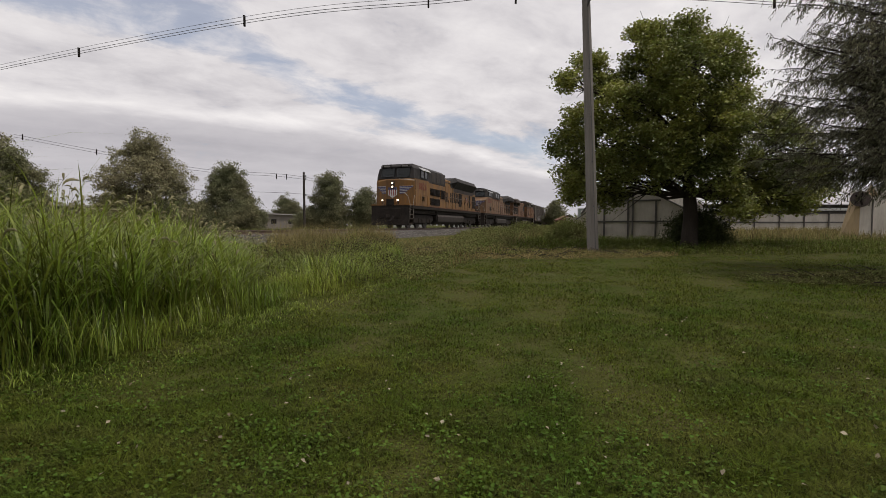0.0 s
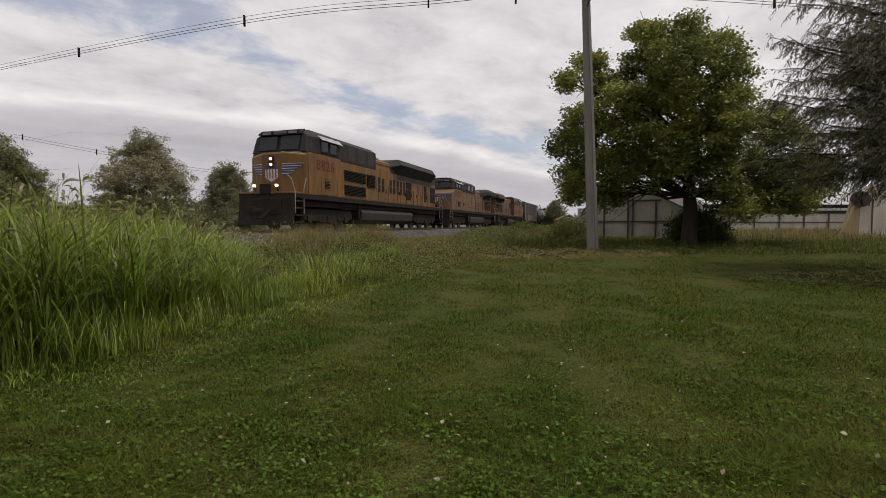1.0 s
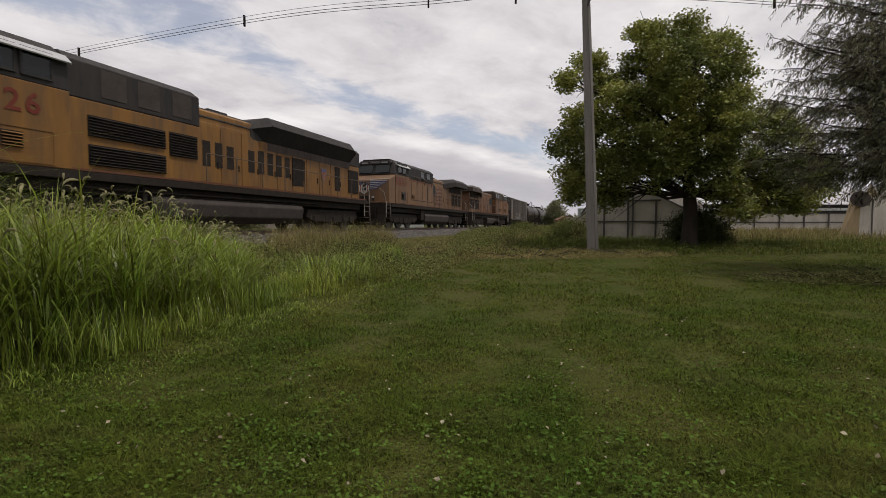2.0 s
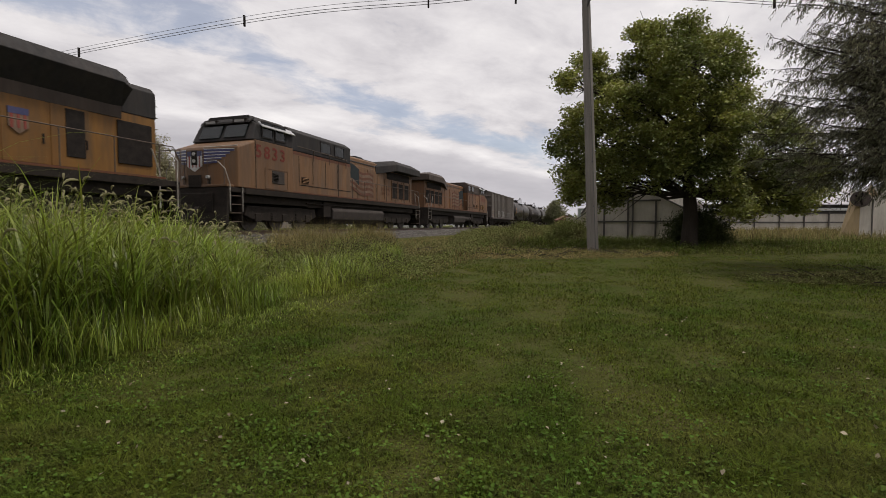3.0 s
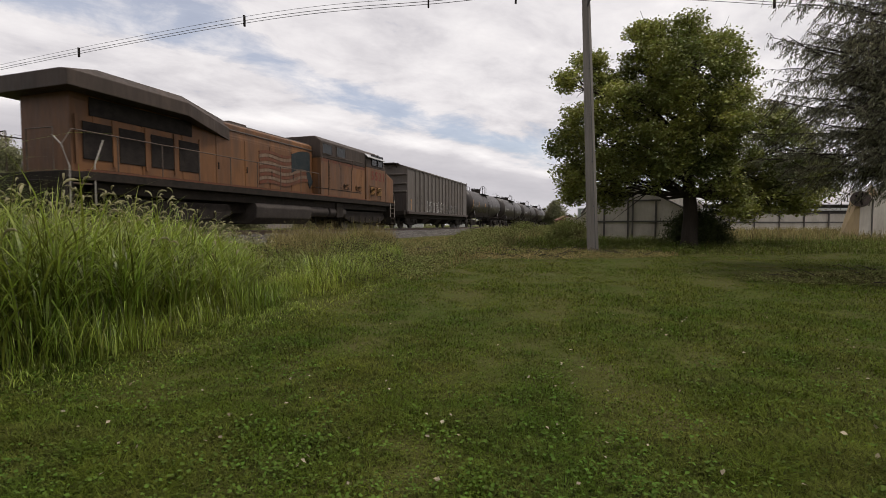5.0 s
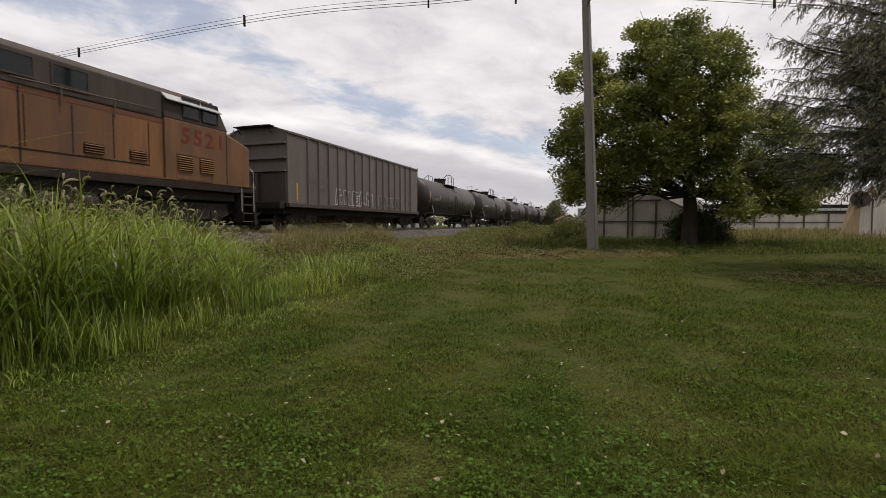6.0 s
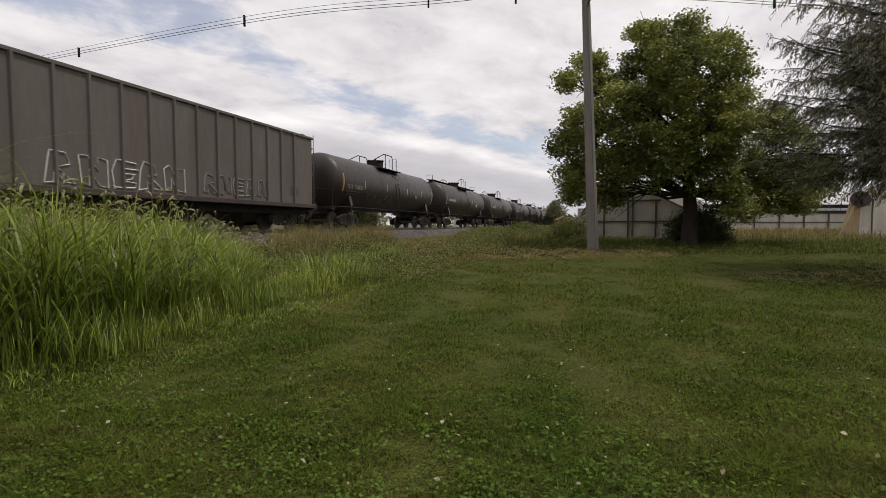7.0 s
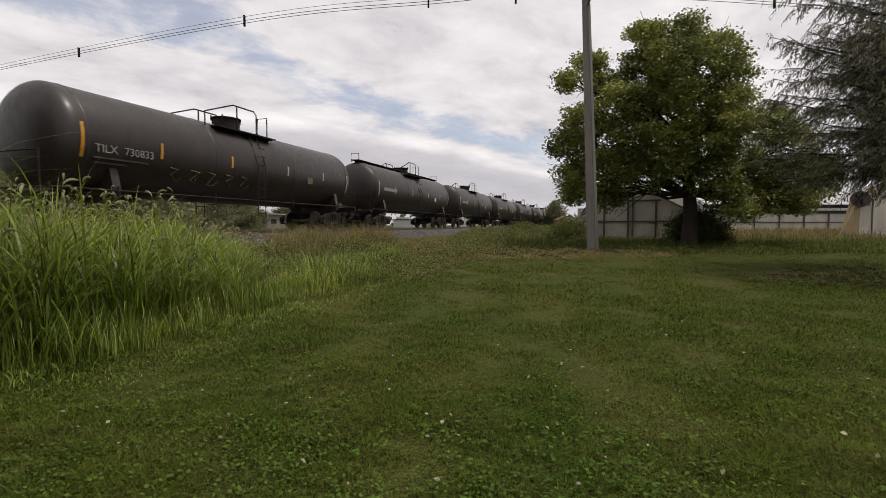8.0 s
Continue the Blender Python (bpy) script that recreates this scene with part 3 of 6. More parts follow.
    # emblem on the nose: swept blue wings with pale edges over the cheeks, a plain shield between
    for s in (-1, 1):
        for k in range(5):
            z = 2.50 + 0.115 * k
            reach = 0.38 + 0.13 * k
            a0, a1 = Vector((s * fx, NOSE)), Vector((s * 1.53, NOSE + fy))
            out = Vector(((a1 - a0).y * (1 if s > 0 else -1), -abs((a1 - a0).x))).normalized() * 0.014
            p0, p1 = a0.lerp(a1, 0.0) + out, a0.lerp(a1, min(reach, 0.92)) + out
            bk = out * -3
            up0, up1 = 0.075, 0.06
            for mt, za, zb in ((BLUE, 0.0, up0), (WHITEP, up0, up0 + 0.026)):
                g = Geo().loft([[(p0.x, p0.y, z + za), (p0.x, p0.y, z + zb), (p0.x + bk.x, p0.y + bk.y, z + zb), (p0.x + bk.x, p0.y + bk.y, z + za)],
                                [(p1.x, p1.y, z + za + 0.05), (p1.x, p1.y, z + zb + 0.04), (p1.x + bk.x, p1.y + bk.y, z + zb + 0.04), (p1.x + bk.x, p1.y + bk.y, z + za + 0.05)]])
                part("wing_stripe", g, mt, lo, "dark blue wing stripe" if mt is BLUE else "pale wing edge")
    part("shield", Geo().prism([(-0.34, 2.42), (0, 2.22), (0.34, 2.42), (0.34, 2.98), (-0.34, 2.98)], NOSE - 0.034, NOSE + 0.02), WHITEP, lo, "plain shield shape")
    part("shield_band", Geo().box(-0.34, 0.34, NOSE - 0.040, NOSE + 0.02, 2.80, 2.98), BLUE, lo)
    for k in range(4):
        part("shield_stripe", Geo().box(-0.27 + k * 0.16, -0.21 + k * 0.16, NOSE - 0.040, NOSE + 0.02, 2.38, 2.80), RED, lo)
    # front platform railing
    for x in (-1.0, 1.0):
        railing(lo, [(x * 1.3, FR + 0.05, 1.65), (x * 1.3, FR + 0.05, 2.65), (x * 0.55, FR + 0.02, 2.65), (x * 0.55, FR + 0.02, 1.65)], [], RAILDARK, 0.022)
    part("mu_stand", Geo().box(-0.3, 0.3, FR - 0.06, FR, 1.64, 2.1), UNDER, lo, bevel=0.02)
    # equipment section behind the cab, as wide as the cab
    aw = 1.42 if big else 1.46
    part("equipment_lower", Geo().box(-aw, aw, CABR + 0.004, AUX, 1.66, nz - 0.05), yellow, lo, "yellow equipment cabinet side", bevel=0.02)
    prof = [(-aw, nz - 0.046), (-aw, zr - 0.30), (-aw + 0.35, zr - 0.06), (aw - 0.35, zr - 0.06), (aw, zr - 0.30), (aw, nz - 0.046)]
    part("equipment_upper", Geo().prism(prof, CABR + 0.004, AUX), roof_mat, lo, "dark equipment roof", bevel=0.03)
    for s in (-1, 1):
        if big:
            louvres(lo, s * (aw + 0.01), CABR + 0.5, CABR + 2.9, 2.62, 3.18, 7)
            louvres(lo, s * (aw + 0.01), CABR + 0.5, CABR + 2.9, 1.85, 2.40, 7)
            louvres(lo, s * (aw + 0.01), CABR + 3.05, CABR + 4.15, 2.45, 3.20, 9)
            for a in (0.9, 2.0, 3.2):
                part("upper_panel", Geo().box(s * aw - 0.012, s * aw + 0.012, CABR + a, CABR + a + 0.75, nz + 0.10, zr - 0.36), TANKGREY, lo, "dusty intake panel", bevel=0.01)
        else:
            for a in (2.3, 3.6):
                side_window(lo, s * (aw + 0.004), CABR + a, CABR + a + 0.85, nz + 0.20, zr - 0.42, roof_mat)
            for q in (0.6, 1.9) if kind == "c" else (0.7,):
                louvres(lo, s * (aw + 0.01), CABR + q, CABR + q + 0.55, 2.16, 2.42, 4, yellow, "louvre")
            part("battery_door", Geo().box(s * aw - 0.012, s * aw + 0.012, CABR + 0.5, CABR + 5.2, 2.03, 2.06), BLACKHOLE, lo)
            part("door_seam", Geo().box(s * aw - 0.010, s * aw + 0.010, CABR + 3.9, CABR + 3.94, 1.7, nz - 0.1), BLACKHOLE, lo)
            # hand rail along the roof edge
            railing(lo, [(s * (aw + 0.07), CABR + 0.3, nz + 0.18), (s * (aw + 0.07), AUX - 0.5, nz + 0.08)],
                    [(s * (aw + 0.07), CABR + d, nz - 0.35, nz + 0.15) for d in (1.6, 3.0, 4.6)], RAILDARK, 0.018)
    if not big:
        for s in (-1, 1):
            part("red_band", Geo().box(s * aw - 0.006, s * aw + 0.006, CABR + 0.05, AUX - 0.05, nz - 0.20, nz - 0.06), DULLRED, lo, "faded red band under the roof colour")
            for k in range(4):
                part("door_seam", Geo().box(s * aw - 0.008, s * aw + 0.008, CABR + 0.5 + k * 1.1, CABR + 0.53 + k * 1.1, 2.1, nz - 0.25), BLACKHOLE, lo)
    # engine hood, narrower, with doors
    hw = 0.98
    prof = [(-hw, 1.66), (-hw, HOODZ - 0.55)] + [(-hw + 0.012, HOODZ - 0.5), (-hw + 0.02, HOODZ - 0.12), (-hw + 0.22, HOODZ), (hw - 0.22, HOODZ), (hw - 0.02, HOODZ - 0.12), (hw - 0.012, HOODZ - 0.5)] + [(hw, HOODZ - 0.55), (hw, 1.66)]
    part("engine_hood", Geo().prism(prof, AUX + 0.004, HOOD), yellow, lo, "dirt-streaked yellow engine hood", bevel=0.03)
    part("hood_roof", Geo().prism([(-hw - 0.02, HOODZ - 0.34), (-hw + 0.2, HOODZ + 0.02), (hw - 0.2, HOODZ + 0.02), (hw + 0.02, HOODZ - 0.34)], AUX + 0.01, FL0 + 0.3), roof_mat, lo, "sooty hood roof", bevel=0.02)
    nd = 9 if big else 7
    span = (FL2 - 1.2 - AUX) / nd
    for s in (-1, 1):
        for k in range(nd):
            y = AUX + 0.25 + k * span
            d = part("hood_door", Geo().box(s * hw - 0.022, s * hw + 0.022, y + 0.05, y + span - 0.05, 1.78, HOODZ - 0.62), yellow, lo, "hinged engine-room door", bevel=0.012)
            part("latch", Geo().box(s * (hw + 0.03) - 0.02, s * (hw + 0.03) + 0.02, y + span - 0.16, y + span - 0.12, 2.3, 2.55), BLACKHOLE, d)
    # radiator with flared wings
    fw = 1.53
    prof0 = [(-hw - 0.02, HOODZ - 0.75), (-hw - 0.02, HOODZ - 0.30), (-hw + 0.2, HOODZ + 0.01), (hw - 0.2, HOODZ + 0.01), (hw + 0.02, HOODZ - 0.30), (hw + 0.02, HOODZ - 0.75)]
    if big:
        top = 4.70
        prof1 = [(-hw - 0.02, top - 1.0), (-fw + 0.05, top - 0.38), (-fw + 0.32, top), (fw - 0.32, top), (fw - 0.05, top - 0.38), (hw + 0.02, top - 1.0)]
        rings = [(FL0, prof0), (FL1, prof1), (FL2 - 0.3, prof1), (FL2, [(a * 0.97, b - 0.12 if b > top - 0.5 else b) for a, b in prof1])]
    else:
        top = 4.50
        prof1 = [(-fw, top - 0.68), (-fw, top - 0.26), (-fw + 0.30, top), (fw - 0.30, top), (fw, top - 0.26), (fw, top - 0.68)]
        rings = [(FL0, prof0), (FL1, prof1), (FL2 - 1.0, prof1), (FL2, [(a, b if b < top - 0.5 else min(b, top - 0.22)) for a, b in prof1])]
    part("radiator_wing", Geo().loft([[(a, y, b) for a, b in pr] for y, pr in rings]), roof_mat, lo, "dark flared radiator housing", bevel=0.02)
    for s in (-1, 1):
        for y, yw in ((15.4, 0.85), (19.07, 0.5), (20.5, 1.13)) if big else [(FL1 - 0.9 + k * 1.05, 0.85) for k in range(1 if kind == "b" else 0, 4)]:
            part("screen", Geo().box(s * (hw + 0.03) - 0.012, s * (hw + 0.03) + 0.012, y, y + yw, 2.05, HOODZ - 1.1), BLACKHOLE, lo, "dark mesh screen", bevel=0.01)
    if not big:
        for s in (-1, 1):
            # intake screens, drawn as one black panel that also paints the overhang's shade
            part("intake_screen", Geo().box(s * (hw + 0.02) - 0.02, s * (hw + 0.02) + 0.02, FL1 - 0.6, FL2 - 0.9, HOODZ - 0.92, HOODZ - 0.42), BLACKHOLE, lo, "dark radiator intake with the wing shade painted in")
            for k in range(5):
                part("screen_post", Geo().box(s * (hw + 0.05) - 0.02, s * (hw + 0.05) + 0.02, FL1 - 0.95 + k * 1.05, FL1 - 0.88 + k * 1.05, 1.9, HOODZ - 0.95), yellow, lo)
    if big:
        cap = [(-hw - 0.02, HOODZ - 0.85), (-hw - 0.02, HOODZ - 0.06), (-hw + 0.16, HOODZ + 0.12), (hw - 0.16, HOODZ + 0.12), (hw + 0.02, HOODZ - 0.06), (hw + 0.02, HOODZ - 0.85)]
        part("end_cap", Geo().prism(cap, FL2 - 0.1, HOOD + 0.02), roof_mat, lo, "sooty hood end", bevel=0.03)
        for s in (-1, 1):
            part("soot_panel", Geo().box(s * (hw + 0.006) - 0.02, s * (hw + 0.006) + 0.02, FL1 + 0.2, HOOD - 1.15, HOODZ - 1.05, HOODZ - 0.60), BROWNISH, lo, "soot-blackened upper hood side", bevel=0.01)
        for k in range(6):
            part("rung", Geo().tube([(0.55, HOOD, 2.2 + k * 0.36), (0.55, HOOD + 0.10, 2.2 + k * 0.36), (0.95, HOOD + 0.10, 2.2 + k * 0.36), (0.95, HOOD, 2.2 + k * 0.36)], 0.014, 5), RAILING, lo, "pale end rung")
    part("exhaust_stack", Geo().box(-0.42, 0.42, FL0 - 1.6, FL0 - 0.6, HOODZ, HOODZ + 0.20), roof_mat, lo, "sooty exhaust stack", bevel=0.04)
    for k in range(3):
        part("horn", Geo().tube([(0.25 + 0.12 * k, AUX + 0.7, HOODZ + 0.16), (0.25 + 0.12 * k, AUX + 0.25, HOODZ + 0.16)], 0.03, 8, 0.07), BLACKHOLE, lo)
    for k in range(2):
        part("roof_unit", Geo().box(-0.5, 0.5, CABF + 0.5 + k * 0.9, CABF + 1.1 + k * 0.9, zr, zr + 0.08), GREY, lo, bevel=0.03)
    # walkway railings
    for s in (-1, 1):
        x = s * 1.46
        y0 = AUX + 0.2
        posts = [(x, y0 + k * 1.45, 1.66, 2.72) for k in range(int((LN - 1.2 - y0) / 1.45) + 1)]
        railing(lo, [(x, y0, 2.72), (x, LN - 1.2, 2.72), (x, LN - 0.95, 2.3)], posts, RAILDARK if not big else RAILDARK, 0.018)
    for x in (-1.0, 1.0):
        railing(lo, [(x * 1.35, LN - 0.82, 1.65), (x * 1.35, LN - 0.82, 2.7), (x * 0.4, LN - 0.80, 2.7), (x * 0.4, LN - 0.80, 1.65)], [], RAILDARK, 0.022)
    # fuel tank and air reservoirs
    prof = [(-1.36, 1.12), (-1.46, 0.95), (-1.40, 0.52), (-1.05, 0.28), (1.05, 0.28), (1.40, 0.52), (1.46, 0.95), (1.36, 1.12)]
    if kind == "c":
        part("fuel_tank", Geo().prism(prof, T0 + 2.2, T1), TANKGREY, lo, "dusty fuel tank", bevel=0.04)
        for s in (-1, 1):
            for k in range(2):
                part("air_reservoir", Geo().tube([(s * 1.1, T0 - 1.2 + k * 1.75, 0.9), (s * 1.1, T0 + 0.4 + k * 1.75, 0.9)], 0.27, 16), TANKGREY, lo, "dusty air reservoir", bevel=0.04, smooth=True)
    else:
        part("fuel_tank", Geo().prism(prof, T0, T1), TANKGREY, lo, "dusty fuel tank", bevel=0.04)
    part("pipework", Geo().tube([(1.35, T0 - 2.2, 1.25), (1.38, T0 - 0.4, 1.22), (1.40, T1 + 1.5, 1.25)], 0.035, 6).tube([(1.30, T0 - 2.0, 1.05), (1.34, T0 - 0.2, 1.14), (1.34, T1 + 1.2, 1.15)], 0.025, 6), UNDER, lo)
    ty = ty0
    truck(lo, ty, 3, 0.53, spin, 1.72)
    truck(lo, LN - ty, 3, 0.53, spin, 1.72)
    # road number on both cab sides, lettering reduced to bars
    for s in (-1, 1):
        yw = WIND + {"a": 0.80, "b": 0.10, "c": 0.35}[kind]
        if s > 0:
            mm = Matrix.Translation((1.541, yw, nz - (0.72 if big else 0.66))) @ pose(0, 0, 0, 90, 0, 90)
        else:
            mm = Matrix.Translation((-1.541, yw + 1.75, nz - (0.72 if big else 0.66))) @ pose(0, 0, 0, 90, 0, -90)
        wide = 0.42 if big else 0.50
        for k, digit in enumerate(number):
            writing(digit, 0.50, number_mat, lo, mm @ Matrix.Translation((k * wide, 0, 0)), "road_number", 1.0 if big else 1.12, 0.012)
    return lo


def swoosh(pts, r, parent, mat, name):
    return part(name, Geo().tube(pts, r, 4), mat, parent)


LOCO_A = build_loco("lead_locomotive", "yellow six-axle diesel locomotive with grey roof and lit headlights", "8826", on_track(STARTS[0]), "a", YELLOW_A, GREY, NUMRED, lit=True)
LOCO_B = build_loco("second_locomotive", "faded yellow diesel locomotive with dark roof and red numbers", "5833", on_track(STARTS[1]), "b", YELLOW_B, GREY, NUMRED)
LOCO_C = build_loco("reversed_locomotive", "orange-yellow diesel locomotive running backwards, sooty roof", "5521", on_track(STARTS[2], True), "c", YELLOW_C, BROWNISH, NUMRED)


def hood_lettering(lo, side, y0, y1, z, h, mat, n, seed, name="lettering_bar"):
    """Weathered lettering on the engine hood as plain upright bars."""
    rnd = random.Random(seed)
    step = (y1 - y0) / n
    for k in range(n):
        y = y0 + k * step
        if rnd.random() < 0.12:
            continue
        part(name, Geo().box(side * 1.006 - 0.004, side * 1.006 + 0.004, y, y + step * 0.62, z, z + h * rnd.uniform(0.9, 1.0)), mat, lo)


hood_lettering(LOCO_A, 1, 10.2, 16.6, 2.35, 0.95, UNDER, 11, 3)
for text, z in (("BUILDING", 2.46), ("AMERICA", 2.18)):
    writing(text, 0.19, DULLRED, LOCO_B, Matrix.Translation((1.024, 14.85, z)) @ pose(0, 0, 0, 90, 0, 90), "slogan", 1.05)


def build_flag(lo, y0, y1):
    """A waving flag painted on the hood side: dark field, red and pale stripes that droop towards their end."""
    ln = y1 - y0
    for s in (1, -1):
        for k in range(9):
            rings = []
            for t in range(19):
                q = t / 18
                if k < 5 and q < 0.36:
                    continue
                w = 0.10 * math.sin(q * 8.5 + 0.4) - 0.36 * q
                z = 3.48 - 0.155 * k + w
                x = s * 1.004
                rings.append([(x, y0 + ln * q, z), (x, y0 + ln * q, z + 0.135), (x + s * 0.024, y0 + ln * q, z + 0.135), (x + s * 0.024, y0 + ln * q, z)])
            part("flag_stripe", Geo().loft(rings), DULLRED if k % 2 == 0 else DULLWHITE, lo)
        field = []
        for t in range(9):
            q = 0.40 * t / 8
            field.append((y0 + ln * q, 3.66 + 0.10 * math.sin(q * 8.5 + 0.4) - 0.36 * q))
        low = [(y, z - 0.86 + 0.05 * math.sin(3 * y)) for y, z in reversed(field)]
        part("flag_field", Geo().prism(field + low, s * 1.0, s * 1.036, axis="x"), FIELDTEAL, lo, "dark teal flag field")
        part("flag_tail", Geo().prism([(y0 - 0.25, 2.35), (y0 + 0.05, 2.85), (y0 + 0.3, 2.75), (y0 + 0.15, 2.3), (y0 + 0.02, 2.0)], s * 1.0, s * 1.030, axis="x"), FIELDTEAL, lo)


build_flag(LOCO_C, 10.0, 13.6)
build_flag(LOCO_B, 10.6, 13.7)
for side in (-1, 1):
    part("hood_shield", Geo().prism([(17.75, 2.62), (17.98, 2.45), (18.2, 2.62), (18.2, 3.08), (17.75, 3.08)], side * 1.0, side * 1.032, axis="x"), DULLWHITE, LOCO_A, "plain shield shape")
    part("shield_band", Geo().box(side * 1.034 - 0.006, side * 1.034 + 0.006, 17.75, 18.2, 2.92, 3.08), BLUE, LOCO_A)
    for k in range(3):
        part("shield_stripe", Geo().box(side * 1.034 - 0.006, side * 1.034 + 0.006, 17.80 + 0.14 * k, 17.86 + 0.14 * k, 2.58, 2.92), RED, LOCO_A)


def build_hopper(m):
    h = thing("covered_hopper_car", "grey ribbed covered hopper wagon with white graffiti", "freight wagon", m)
    Y0, Y1, X = 1.35, 16.75, 1.56
    prof = [(-X, 1.18), (-X, 4.22), (-X + 0.10, 4.30), (-0.9, 4.48), (-0.4, 4.55), (0.4, 4.55), (0.9, 4.48), (X - 0.10, 4.30), (X, 4.22), (X, 1.18)]
    # hull: side sheets and roof in one shell, ends set back
    hull = Geo().prism(prof, Y0 + 0.06, Y1 - 0.06)
    part("hull", hull, HOPPERM, h, "grey steel body sheet", bevel=0.02)
    n = 15
    for s in (-1, 1):
        for k in range(n):
            y = 2.86 + 12.4 * k / (n - 1)
            rib = [(s * X, y - 0.055), (s * (X + 0.085), y - 0.03), (s * (X + 0.085), y + 0.03), (s * X, y + 0.055)]
            part("rib", Geo().loft([[(a, b, 1.20) for a, b in rib], [(a, b, 4.24) for a, b in rib]]), HOPPERM, h)
        part("side_sill", Geo().box(s * (X + 0.03) - 0.09, s * (X + 0.03) + 0.09, Y0 - 0.02, Y1 + 0.02, 1.02, 1.20), HOPPERDK, h, "rusty side sill, shade in its colour", bevel=0.02)
        part("top_chord", Geo().box(s * X - 0.06, s * X + 0.06, Y0, Y1, 4.20, 4.31), HOPPERM, h, bevel=0.02)
    # roof ridges seen as small bumps along the edge
    for k in range(n):
        y = Y0 + 0.05 + (Y1 - Y0 - 0.18) * k / (n - 1)
        part("roof_rib", Geo().loft([[(a, y - 0.04, b + 0.04) for a, b in prof[2:8]] + [(a, y - 0.04, b - 0.02) for a, b in reversed(prof[2:8])],
                                     [(a, y + 0.04, b + 0.04) for a, b in prof[2:8]] + [(a, y + 0.04, b - 0.02) for a, b in reversed(prof[2:8])]]), HOPPERM, h)
    for y, s in ((Y0, -1), (Y1, 1)):
        # end sheet with three stiffeners, running board above, open slope below
        for z in (2.55, 3.10, 3.75):
            part("end_stiffener", Geo().box(-1.50, 1.50, min(y + s * 0.10, y - s * 0.08), max(y + s * 0.10, y - s * 0.08), z, z + 0.10), HOPPERM, h, bevel=0.02)
        part("slope_sheet", Geo().prism([(y - s * 0.05, 2.50), (y + s * 0.015, 2.50), (y + s * 0.015, 1.24), (y - s * 0.05, 1.24)], -1.48, 1.48, axis="x"), HOPPERDK, h, "rusty lower end, shade painted in")
        part("end_platform", Geo().box(-0.95, 0.95, min(y, y + s * 0.34), max(y, y + s * 0.34), 4.50, 4.54), UNDER, h, "open-grid roof end platform")
        for x in (-0.8, 0.8):
            part("platform_bracket", Geo().tube([(x, y + s * 0.32, 4.50), (x, y + s * 0.02, 4.22)], 0.02, 5), UNDER, h)
        for x in (-1.3,) if s < 0 else (-1.3, 1.3):
            g = Geo()
            for dx in (-0.2, 0.2):
                g.tube([(x + dx, y + s * 0.16, 0.9), (x + dx, y + s * 0.16, 4.45)], 0.018, 5)
            for k in range(9):
                g.tube([(x - 0.2, y + s * 0.16, 1.05 + k * 0.4), (x + 0.2, y + s * 0.16, 1.05 + k * 0.4)], 0.014, 5)
            part("ladder", g, HOPPERM, h, "end ladder")
        part("end_sill", Geo().box(-1.5, 1.5, min(y + s * 0.1, y + s * 0.45), max(y + s * 0.1, y + s * 0.45), 0.95, 1.25), UNDER, h, bevel=0.02)
        part("end_post", Geo().box(-0.12, 0.12, min(y, y + s * 0.12), max(y, y + s * 0.12), 1.25, 2.5), HOPPERDK, h)
        coupler(h, y + s * 0.75, s)
    part("centre_sill", Geo().box(-1.25, 1.25, 1.5, 16.6, 0.72, 1.05), UNDER, h, bevel=0.02)
    for k in range(4):
        y = 4.0 + k * 3.2
        part("hopper_bay", Geo().loft([[(-1.4, y - 1.2, 1.2), (1.4, y - 1.2, 1.2), (1.4, y + 1.2, 1.2), (-1.4, y + 1.2, 1.2)], [(-0.5, y - 0.4, 0.35), (0.5, y - 0.4, 0.35), (0.5, y + 0.4, 0.35), (-0.5, y + 0.4, 0.35)]]), HOPPERDK, h, "rusty discharge hopper, shade in its colour")
    part("running_board", Geo().box(-0.55, 0.55, Y0, Y1, 4.60, 4.63), UNDER, h)
    for k in range(8):
        part("roof_hatch", Geo().box(-0.4, 0.4, 2.2 + k * 1.8, 3.0 + k * 1.8, 4.54, 4.62), HOPPERM, h, bevel=0.03)
    truck(h, 2.9, 2, 0.457, True, 1.78)
    truck(h, 15.2, 2, 0.457, True, 1.78)
    # reporting marks, and sprayed outlines along the lower side
    xx = X + 0.004
    for text, y, z in (("GA", 3.05, 2.16), ("CX", 3.86, 2.16), ("56", 3.08, 1.76), ("794", 3.86, 1.76)):
        writing(text, 0.25, DARKLET, h, Matrix.Translation((xx, y, z)) @ pose(0, 0, 0, 90, 0, 90), "reporting_mark", 0.95)
    rnd = random.Random(12)

    def tag_letters(y0, y1, z0, z1, n, mat):
        w = (y1 - y0) / n
        for k in range(n):
            a = y0 + k * w
            shape = (((0.0, 0.0), (0.08, 0.7), (0.2, 1.0), (0.62, 0.92), (0.7, 0.6), (0.35, 0.48), (0.9, 0.02), (0.6, 0.0), (0.3, 0.35), (0.28, 0.0), (0.0, 0.0)),
                     ((0.02, 0.1), (0.0, 0.9), (0.25, 1.0), (0.55, 0.45), (0.6, 0.95), (0.9, 0.9), (0.88, 0.0), (0.6, 0.05), (0.3, 0.5), (0.3, 0.0), (0.02, 0.1)),
                     ((0.1, 0.0), (0.0, 0.5), (0.15, 0.95), (0.9, 0.9), (0.95, 0.65), (0.4, 0.7), (0.38, 0.5), (0.8, 0.5), (0.75, 0.3), (0.35, 0.25), (0.9, 0.2), (0.85, 0.0), (0.1, 0.0)))[k % 3]
            pts = [(xx + 0.006, a + w * (p + rnd.uniform(-0.04, 0.04)), z0 + (z1 - z0) * (q + rnd.uniform(-0.05, 0.05))) for p, q in shape]
